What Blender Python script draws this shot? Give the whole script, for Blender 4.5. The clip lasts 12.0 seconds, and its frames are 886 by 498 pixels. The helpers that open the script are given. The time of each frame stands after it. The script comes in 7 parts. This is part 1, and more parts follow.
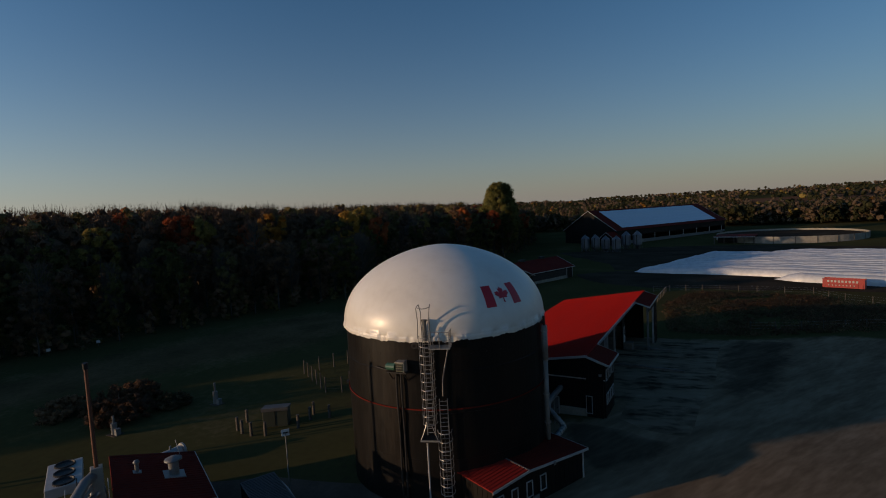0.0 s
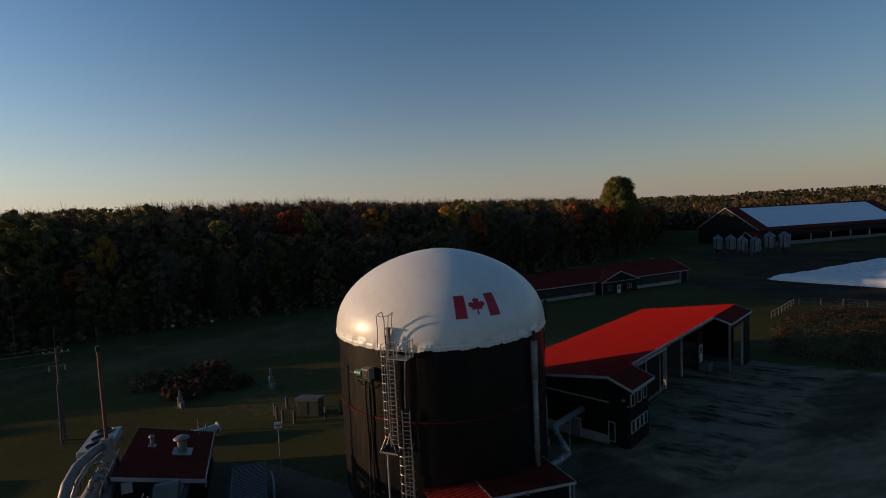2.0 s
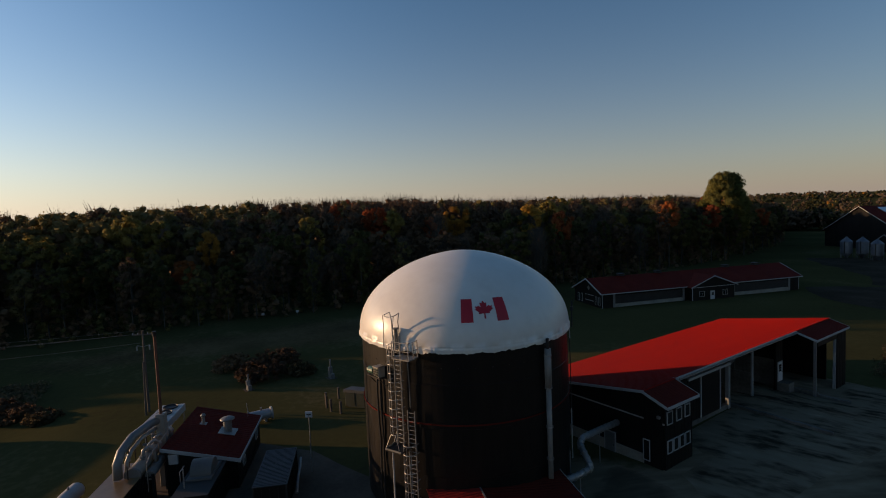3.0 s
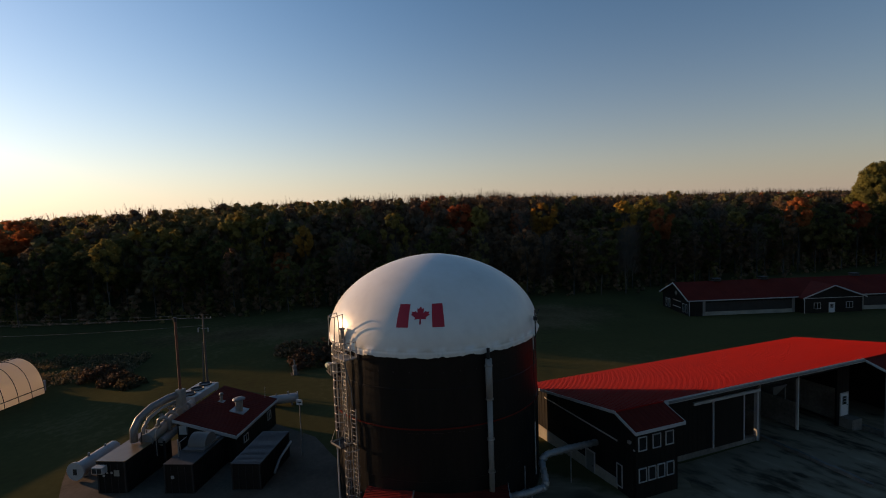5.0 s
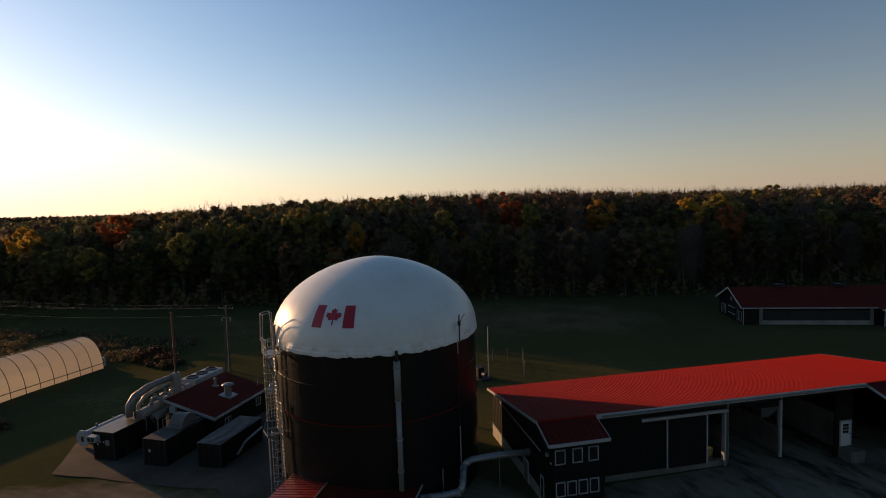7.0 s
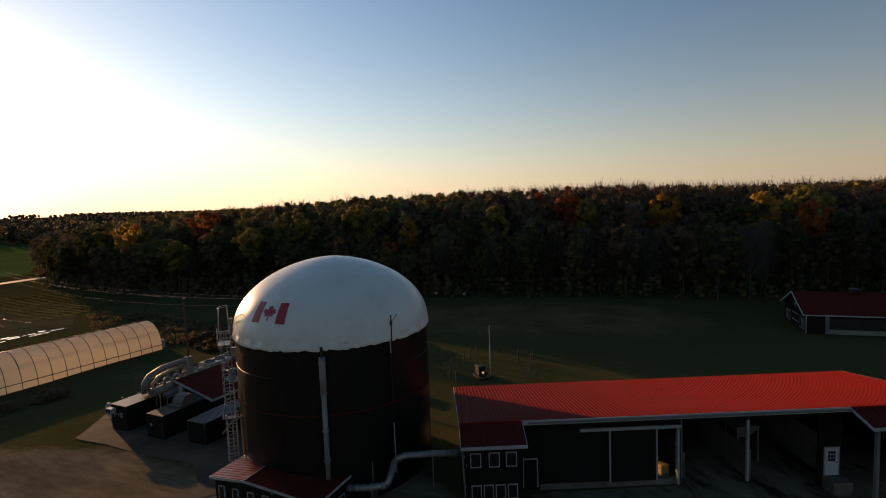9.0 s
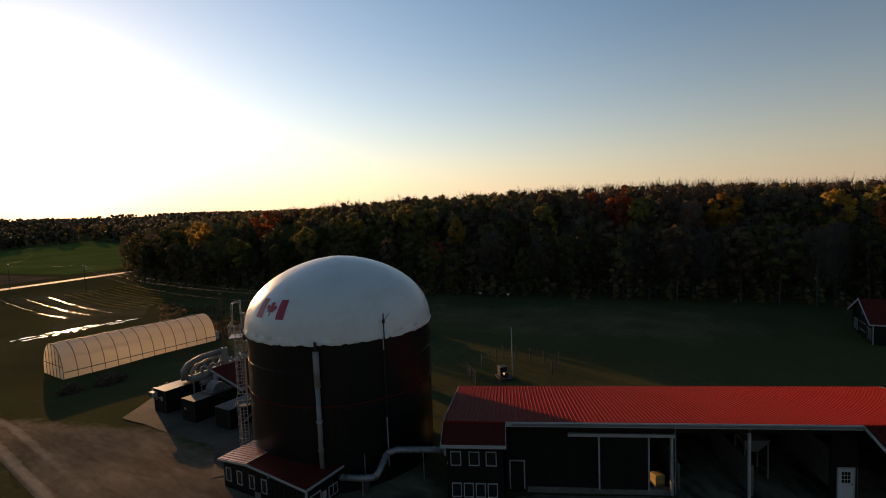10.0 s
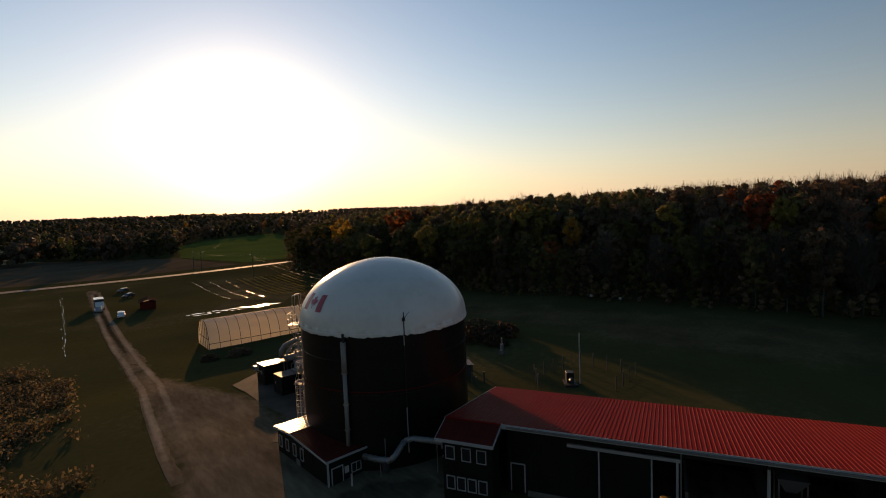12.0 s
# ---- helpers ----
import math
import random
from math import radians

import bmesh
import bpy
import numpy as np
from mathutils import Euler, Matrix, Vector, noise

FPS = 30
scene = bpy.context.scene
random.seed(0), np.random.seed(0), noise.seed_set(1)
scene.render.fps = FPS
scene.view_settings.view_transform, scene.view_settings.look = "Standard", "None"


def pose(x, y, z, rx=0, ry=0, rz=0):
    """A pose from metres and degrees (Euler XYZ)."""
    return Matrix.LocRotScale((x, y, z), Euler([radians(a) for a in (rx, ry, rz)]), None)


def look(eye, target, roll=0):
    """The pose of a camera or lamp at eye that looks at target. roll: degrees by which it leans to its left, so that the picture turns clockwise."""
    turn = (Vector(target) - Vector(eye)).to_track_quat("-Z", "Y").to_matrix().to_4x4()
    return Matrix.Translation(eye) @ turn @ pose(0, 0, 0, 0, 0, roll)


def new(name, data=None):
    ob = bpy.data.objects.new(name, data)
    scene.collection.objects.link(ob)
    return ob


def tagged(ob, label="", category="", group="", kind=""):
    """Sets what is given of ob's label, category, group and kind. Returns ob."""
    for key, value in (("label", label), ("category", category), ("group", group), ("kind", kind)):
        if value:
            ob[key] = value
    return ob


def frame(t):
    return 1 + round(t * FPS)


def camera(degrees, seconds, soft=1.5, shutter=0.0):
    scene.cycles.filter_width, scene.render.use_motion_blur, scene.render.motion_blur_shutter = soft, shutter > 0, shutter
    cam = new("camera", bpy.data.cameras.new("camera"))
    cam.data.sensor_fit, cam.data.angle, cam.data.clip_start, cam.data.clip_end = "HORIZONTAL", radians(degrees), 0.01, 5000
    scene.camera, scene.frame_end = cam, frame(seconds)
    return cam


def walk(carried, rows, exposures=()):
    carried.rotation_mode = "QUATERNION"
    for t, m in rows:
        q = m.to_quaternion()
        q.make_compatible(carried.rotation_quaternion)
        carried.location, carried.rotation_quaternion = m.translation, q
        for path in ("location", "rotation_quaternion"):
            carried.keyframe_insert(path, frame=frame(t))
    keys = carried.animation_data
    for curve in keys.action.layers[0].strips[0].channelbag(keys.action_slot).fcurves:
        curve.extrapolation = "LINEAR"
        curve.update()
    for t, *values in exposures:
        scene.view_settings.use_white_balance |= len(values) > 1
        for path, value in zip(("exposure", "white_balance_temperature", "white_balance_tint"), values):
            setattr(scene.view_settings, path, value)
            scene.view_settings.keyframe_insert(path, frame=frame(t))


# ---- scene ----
cam = camera(81.6, 12.0, 1.0)
# seconds, eye x y z, heading, pitch, roll
ROWS = [
    (0, 0.322, 0.893, 20.798, 29.070, -4.205, 3.201),
    (0.5, 2.195, 2.782, 20.804, 31.568, -4.243, 3.153),
    (1, 4.198, 4.773, 20.873, 33.989, -4.253, 3.122),
    (1.5, 6.190, 6.820, 20.914, 38.352, -4.193, 2.955),
    (2, 8.226, 8.990, 20.969, 43.838, -4.132, 2.683),
    (2.5, 10.275, 11.276, 21.016, 49.457, -4.045, 2.528),
    (3, 12.165, 13.722, 21.081, 54.944, -3.993, 2.408),
    (3.5, 13.875, 16.299, 21.086, 59.625, -3.922, 2.348),
    (5.5, 19.399, 27.545, 21.509, 70.890, -4.209, 2.020),
    (6, 20.518, 30.460, 21.555, 72.974, -4.227, 2.003),
    (6.5, 21.452, 33.307, 21.644, 75.880, -4.308, 1.978),
    (7, 22.191, 36.269, 21.763, 78.929, -4.415, 1.930),
    (9, 24.238, 48.204, 22.061, 89.192, -4.776, 2.153),
    (9.5, 24.636, 51.156, 22.084, 92.977, -4.676, 2.222),
    (10, 24.855, 54.163, 22.087, 96.632, -4.566, 2.272),
    (10.5, 24.933, 57.060, 22.186, 100.884, -4.458, 2.189),
    (11, 24.836, 59.871, 22.345, 105.116, -4.382, 2.123),
    (11.5, 24.565, 62.648, 22.500, 109.152, -4.368, 2.146),
    (12, 24.217, 65.362, 22.607, 113.369, -4.367, 2.244),
]
walk(cam, [(t, pose(x, y, z, 90 + pitch, roll, yaw)) for t, x, y, z, yaw, pitch, roll in ROWS],
     [(0.0, -0.12, 6650, 16), (2.5, 0.26, 7400, 21), (5.5, 0.47, 8050, 25), (9.5, 0.50, 9400, 26), (12.0, 0.24, 9600, 26)])

# ---- light ----
SUN_AZ, SUN_EL = -136.0, 7.2
world = bpy.data.worlds.new("world")
scene.world = world
world.use_nodes = True
wn = world.node_tree.nodes
sky = wn.new("ShaderNodeTexSky")
sky.sky_type, sky.sun_disc = "NISHITA", False
sky.sun_elevation, sky.sun_rotation = radians(SUN_EL), radians(90 - SUN_AZ)
sky.altitude, sky.air_density, sky.dust_density, sky.ozone_density = 100, 1.0, 0.15, 3.0
wn["Background"].inputs["Strength"].default_value = 0.11
SUN_DIR = Vector((math.cos(radians(SUN_AZ)) * math.cos(radians(SUN_EL)), math.sin(radians(SUN_AZ)) * math.cos(radians(SUN_EL)), math.sin(radians(SUN_EL))))


def add_haze():
    """A milky band of evening haze low over the whole horizon, stronger under the sun."""
    ln = world.node_tree.links
    co = wn.new("ShaderNodeTexCoord")
    sep = wn.new("ShaderNodeSeparateXYZ")
    ln.new(co.outputs["Generated"], sep.inputs[0])

    def calc(op, a, b=None):
        n = wn.new("ShaderNodeMath")
        n.operation = op
        for k, v in enumerate((a, b)):
            if v is None:
                continue
            if isinstance(v, (int, float)):
                n.inputs[k].default_value = v
            else:
                ln.new(v, n.inputs[k])
        return n.outputs[0]
    low = calc("EXPONENT", calc("MULTIPLY", calc("MAXIMUM", sep.outputs["Z"], 0.0), -7.6))
    toward = calc("ADD", calc("MULTIPLY", sep.outputs["X"], math.cos(radians(SUN_AZ))), calc("MULTIPLY", sep.outputs["Y"], math.sin(radians(SUN_AZ))))
    side = calc("ADD", calc("MULTIPLY", toward, .5), .5)
    near = calc("MAXIMUM", calc("ADD", calc("MULTIPLY", toward, math.cos(radians(SUN_EL))), calc("MULTIPLY", sep.outputs["Z"], math.sin(radians(SUN_EL)))), 0.0)
    bright = calc("ADD", calc("MULTIPLY", calc("POWER", side, 1.5), HAZE[1]), HAZE[0])
    share = calc("MULTIPLY", low, .88)
    tint = wn.new("ShaderNodeVectorMath")
    tint.operation = "SCALE"
    tint.inputs[0].default_value = (1.0, .965, .955)
    ln.new(bright, tint.inputs["Scale"])
    hs = wn.new("ShaderNodeHueSaturation")
    hs.inputs["Saturation"].default_value, hs.inputs["Value"].default_value = 1.17, 1.22
    ln.new(sky.outputs["Color"], hs.inputs["Color"])
    total = wn.new("ShaderNodeMix")
    total.data_type = "VECTOR"
    ln.new(share, total.inputs["Factor"])
    ln.new(hs.outputs["Color"], total.inputs[4])
    ln.new(tint.outputs[0], total.inputs[5])
    # brighter toward the sun's side, with a tight aureole round the sun itself
    slope = wn.new("ShaderNodeVectorMath")
    slope.operation = "SCALE"
    ln.new(total.outputs[1], slope.inputs[0])
    ln.new(calc("POWER", 2.0, calc("MULTIPLY", calc("SUBTRACT", calc("POWER", side, 3.0), .4), SLOPE)), slope.inputs["Scale"])
    glow = wn.new("ShaderNodeVectorMath")
    glow.operation = "SCALE"
    glow.inputs[0].default_value = (1.0, .90, .70)
    rings = [calc("MULTIPLY", calc("POWER", near, p), w) for p, w in GLOW]
    ln.new(calc("ADD", calc("ADD", rings[0], rings[1]), rings[2]), glow.inputs["Scale"])
    both = wn.new("ShaderNodeVectorMath")
    both.operation = "ADD"
    ln.new(slope.outputs[0], both.inputs[0])
    ln.new(glow.outputs[0], both.inputs[1])
    ln.new(both.outputs[0], wn["Background"].inputs["Color"])


HAZE, SLOPE, GLOW = (2.4, 1.6), .9, ((5.0, .8), (22.0, .68), (160.0, 8.0))
add_haze()
sun = new("sun", bpy.data.lights.new("sun", "SUN"))
sun.data.energy, sun.data.angle, sun.data.color = 3.2, radians(0.6), (1.0, 0.70, 0.41)
sun.matrix_world = look(SUN_DIR * 300, (0, 0, 0))


# ---- materials ----
def material(name, colors, rough=0.6, metal=0.0, scale=1.0, fine=12.0, bump=0.0, bump_scale=None, per_object=0.0, spec=0.5, stretch=(1, 1, 1), turn=0.0):
    """A surface whose colour wanders between the given colours at two scales, with fine relief."""
    m = bpy.data.materials.new(name)
    m.use_nodes = True
    t, ln = m.node_tree.nodes, m.node_tree.links
    b = t["Principled BSDF"]
    co = t.new("ShaderNodeTexCoord")
    mp = t.new("ShaderNodeMapping")
    mp.vector_type = "TEXTURE"
    mp.inputs["Scale"].default_value = [1 / k for k in stretch]
    mp.inputs["Rotation"].default_value = (0, 0, radians(turn))
    ln.new(co.outputs["Object"], mp.inputs["Vector"])
    n1, n2 = t.new("ShaderNodeTexNoise"), t.new("ShaderNodeTexNoise")
    for n, s, d in ((n1, scale, 5), (n2, fine, 3)):
        n.inputs["Scale"].default_value, n.inputs["Detail"].default_value = s, d
        ln.new(mp.outputs["Vector"], n.inputs["Vector"])
    mix = t.new("ShaderNodeMath")
    mix.operation = "MULTIPLY_ADD"
    mix.inputs[1].default_value, mix.inputs[2].default_value = 0.35, 0.0
    ln.new(n2.outputs["Fac"], mix.inputs[0])
    add = t.new("ShaderNodeMath")
    add.operation = "MULTIPLY_ADD"
    add.inputs[1].default_value = 0.65
    ln.new(n1.outputs["Fac"], add.inputs[0])
    ln.new(mix.outputs[0], add.inputs[2])
    last = add.outputs[0]
    if per_object:
        oi = t.new("ShaderNodeObjectInfo")
        po = t.new("ShaderNodeMath")
        po.operation = "MULTIPLY_ADD"
        po.inputs[1].default_value = per_object
        ln.new(oi.outputs["Random"], po.inputs[0])
        sub = t.new("ShaderNodeMath")
        sub.operation = "SUBTRACT"
        sub.inputs[1].default_value = per_object / 2
        ln.new(last, sub.inputs[0])
        ln.new(sub.outputs[0], po.inputs[2])
        last = po.outputs[0]
    ramp = t.new("ShaderNodeValToRGB")
    e = ramp.color_ramp.elements
    while len(e) < len(colors):
        e.new(0.5)
    for k, c in enumerate(colors):
        e[k].position = 0.3 + 0.4 * k / max(1, len(colors) - 1)
        e[k].color = (*c, 1)
    ln.new(last, ramp.inputs["Fac"])
    ln.new(ramp.outputs["Color"], b.inputs["Base Color"])
    b.inputs["Metallic"].default_value, b.inputs["Specular IOR Level"].default_value = metal, spec
    rr = t.new("ShaderNodeMapRange")
    rr.inputs["To Min"].default_value, rr.inputs["To Max"].default_value = max(0.03, rough - 0.12), min(1, rough + 0.12)
    ln.new(n2.outputs["Fac"], rr.inputs["Value"])
    ln.new(rr.outputs["Result"], b.inputs["Roughness"])
    if bump:
        n3 = t.new("ShaderNodeTexNoise")
        n3.inputs["Scale"].default_value, n3.inputs["Detail"].default_value = bump_scale or fine, 6
        ln.new(mp.outputs["Vector"], n3.inputs["Vector"])
        bp = t.new("ShaderNodeBump")
        bp.inputs["Strength"].default_value, bp.inputs["Distance"].default_value = min(1, bump * 4), bump
        ln.new(n3.outputs["Fac"], bp.inputs["Height"])
        ln.new(bp.outputs["Normal"], b.inputs["Normal"])
    return m


GRASS = material("grass", [(.050, .039, .020), (.060, .055, .022), (.069, .062, .025), (.11, .087, .043)], .95, scale=.045, fine=1.2, bump=.022, bump_scale=2.0, spec=.0)
DIRT = material("dirt", [(.03, .023, .017), (.05, .038, .027), (.075, .058, .042)], .95, scale=.1, fine=2, bump=.05, bump_scale=3, spec=.0)
BROWN_FIELD = material("ploughed field", [(.10, .05, .028), (.16, .085, .05), (.2, .12, .07)], .95, scale=.02, fine=.4, bump=.1, bump_scale=.8, spec=.0)
ASPHALT = material("asphalt", [(.09, .083, .074), (.14, .13, .115)], .75, scale=.2, fine=5, bump=.01, spec=.12)
PAD = material("worn brown concrete", [(.058, .042, .031), (.088, .066, .049), (.12, .092, .070)], .9, scale=.3, fine=3, bump=.01, spec=.05)
PALE_CONCRETE = material("pale new concrete", [(.18, .165, .14), (.26, .24, .20), (.33, .30, .25)], .9, scale=.6, fine=5, bump=.01, spec=.1)
CONCRETE = material("concrete", [(.06, .053, .045), (.12, .108, .093), (.20, .18, .155)], .9, scale=.35, fine=4, bump=.015, spec=.15)
BLACK_STEEL = material("black steel cladding", [(.007, .006, .0055), (.011, .0095, .0085), (.017, .0145, .0125)], .5, scale=.5, fine=5, bump=.004, spec=.12, stretch=(1, 1, .25))
TANK_STEEL = material("black tank steel", [(.004, .0036, .0036), (.0065, .0058, .0055), (.012, .009, .007)], .42, scale=.4, fine=3, bump=.006, spec=.22, stretch=(1, 1, .2))
RED_ROOF = material("red roof steel", [(.19, .0055, .004), (.235, .0075, .005), (.275, .0105, .007)], .5, scale=.25, fine=2, spec=.025)
# Pump roof's south slope: sun glare is worked into this brighter red.
PUMP_ROOF_SUNLIT = material("sunlit glossy red roof steel", [(.20, .014, .010), (.26, .020, .014)], .32, scale=.3, fine=2, spec=.5)
# Dull roofs; also stands for shade on the pump house's north slope.
DARK_RED = material("dull and shaded red roof steel", [(.080, .011, .008), (.11, .015, .010), (.14, .020, .013)], .65, scale=.3, fine=2, spec=.03)
RED_TRIM = material("red paint", [(.20, .010, .010), (.30, .016, .016)], .5, scale=1, fine=8)
MEMBRANE = material("white membrane", [(.62, .585, .53), (.68, .65, .59), (.71, .685, .64)], .36, scale=.35, fine=1.6, bump=.008, bump_scale=.9, spec=.45)
FLAG_RED = material("red flag print", [(.42, .012, .02), (.50, .016, .028)], .45, scale=1, fine=6)
WHITE_TRIM = material("white painted trim", [(.27, .265, .255), (.35, .345, .335)], .5, scale=1.2, fine=9)
WHITE_PLASTIC = material("white bag film", [(.36, .38, .41), (.48, .50, .53), (.58, .58, .58)], .42, scale=.5, fine=1.6, bump=.12, bump_scale=1.3, spec=.6, stretch=(1, .4, 1))
GALV = material("galvanised steel", [(.20, .195, .185), (.28, .275, .265), (.36, .35, .34)], .45, .6, scale=1.5, fine=14)
FOIL = material("foil cladding", [(.20, .195, .185), (.31, .30, .29)], .45, .4, scale=2, fine=9, bump=.03, bump_scale=6)
GREY_PAINT = material("grey painted steel", [(.13, .126, .12), (.19, .185, .177)], .5, .2, scale=.8, fine=8)
CREAM = material("cream painted steel", [(.20, .18, .15), (.27, .245, .21)], .5, scale=.8, fine=7)
TAN_ROOF = material("weathered tan sheet", [(.12, .072, .034), (.175, .108, .052), (.23, .15, .078)], .38, scale=.6, fine=5, bump=.006, spec=.45)
RUST = material("rusted steel", [(.08, .03, .018), (.13, .048, .026), (.17, .07, .038)], .7, .2, scale=1.5, fine=10, bump=.006, stretch=(1, 1, .3))
DARK_METAL = material("dark painted metal", [(.018, .017, .016), (.03, .028, .027)], .55, scale=1, fine=8, spec=.22)
BLUE_GREY_ROOF = material("blue grey corrugated steel", [(.034, .035, .038), (.055, .057, .061)], .5, scale=.8, fine=6, spec=.3)
SOLAR = material("pale glossy panels", [(.52, .55, .60), (.60, .63, .67), (.66, .68, .70)], .32, scale=.05, fine=.6, spec=.6)
WOOD_POLE = material("weathered pole wood", [(.06, .048, .038), (.11, .09, .07)], .85, scale=2, fine=12, bump=.01, stretch=(1, 1, .15))
BARK = material("bark", [(.035, .028, .022), (.06, .049, .039), (.085, .07, .057)], .9, scale=1.5, fine=7, bump=.04, stretch=(1, 1, .3))
GLASS = material("dark window glass", [(.008, .009, .010), (.013, .014, .016)], .15, scale=.5, fine=2, spec=.8)
DOOR_WHITE = material("white door paint", [(.40, .40, .40), (.5, .5, .495)], .45, scale=1, fine=6)
RED_BIN = material("red painted bin steel", [(.24, .012, .010), (.33, .018, .014)], .45, scale=.8, fine=5, bump=.005)


def blended(name, inner, outer, attr="edge", **kw):
    """A ground surface that passes raggedly from its inner to its outer colours, by an attribute of the mesh."""
    m = material(name, inner, **kw)
    t, ln = m.node_tree.nodes, m.node_tree.links
    r1 = [n for n in t if n.bl_idname == "ShaderNodeValToRGB"][0]
    r2 = t.new("ShaderNodeValToRGB")
    e = r2.color_ramp.elements
    while len(e) < len(outer):
        e.new(.5)
    for k, c in enumerate(outer):
        e[k].position, e[k].color = .3 + .4 * k / max(1, len(outer) - 1), (*c, 1)
    ln.new(r1.inputs["Fac"].links[0].from_socket, r2.inputs["Fac"])
    at, co, nz = t.new("ShaderNodeAttribute"), t.new("ShaderNodeTexCoord"), t.new("ShaderNodeTexNoise")
    at.attribute_name = attr
    nz.inputs["Scale"].default_value, nz.inputs["Detail"].default_value = .7, 6
    ln.new(co.outputs["Object"], nz.inputs["Vector"])
    off, add = t.new("ShaderNodeMath"), t.new("ShaderNodeMath")
    off.operation, add.operation = "MULTIPLY_ADD", "ADD"
    off.inputs[1].default_value, off.inputs[2].default_value = 1.1, -.55
    ln.new(nz.outputs["Fac"], off.inputs[0])
    ln.new(off.outputs[0], add.inputs[0])
    ln.new(at.outputs["Fac"], add.inputs[1])
    mr = t.new("ShaderNodeMapRange")
    mr.interpolation_type = "SMOOTHSTEP"
    mr.inputs["From Min"].default_value, mr.inputs["From Max"].default_value = .15, .85
    ln.new(add.outputs[0], mr.inputs["Value"])
    mx = t.new("ShaderNodeMix")
    mx.data_type = "RGBA"
    ln.new(mr.outputs["Result"], mx.inputs["Factor"])
    ln.new(r2.outputs["Color"], mx.inputs[6])
    ln.new(r1.outputs["Color"], mx.inputs[7])
    ln.new(mx.outputs[2], t["Principled BSDF"].inputs["Base Color"])
    return m


TURF_TONES = [(.050, .039, .020), (.060, .055, .022), (.069, .062, .025), (.11, .087, .043)]
STONE_TONES = [(.095, .067, .042), (.165, .120, .077), (.245, .180, .119)]
STONE_LOOK = dict(rough=.95, scale=.5, fine=2.4, bump=.035, bump_scale=2.5, spec=.0, stretch=(.25, 1, 1), turn=60)
YARD = blended("gravel running into grass", STONE_TONES, TURF_TONES, **STONE_LOOK)
TRACK = blended("pale worn gravel", [(.17, .13, .09), (.27, .205, .142), (.36, .28, .20)], STONE_TONES, **STONE_LOOK)
CROWN = blended("grassy crown of the drive", [(.030, .025, .016), (.044, .037, .023), (.066, .054, .035)], STONE_TONES, **STONE_LOOK)
SOIL = blended("spilled soil", [(.046, .033, .022), (.080, .059, .039), (.125, .094, .064)], STONE_TONES, **STONE_LOOK)
SLAB = blended("stained concrete", [(.016, .012, .008), (.055, .041, .028), (.175, .131, .088), (.20, .152, .104), (.31, .24, .168)], STONE_TONES, rough=.85, scale=.28, fine=1.1, bump=.012, spec=.0, stretch=(.6, 1.2, 1), turn=15)
ROUGH = blended("rough brown meadow", [(.060, .041, .021), (.098, .068, .034), (.145, .104, .054)], TURF_TONES, rough=.95, scale=.12, fine=1.4, bump=.03, bump_scale=1.6, spec=.0)


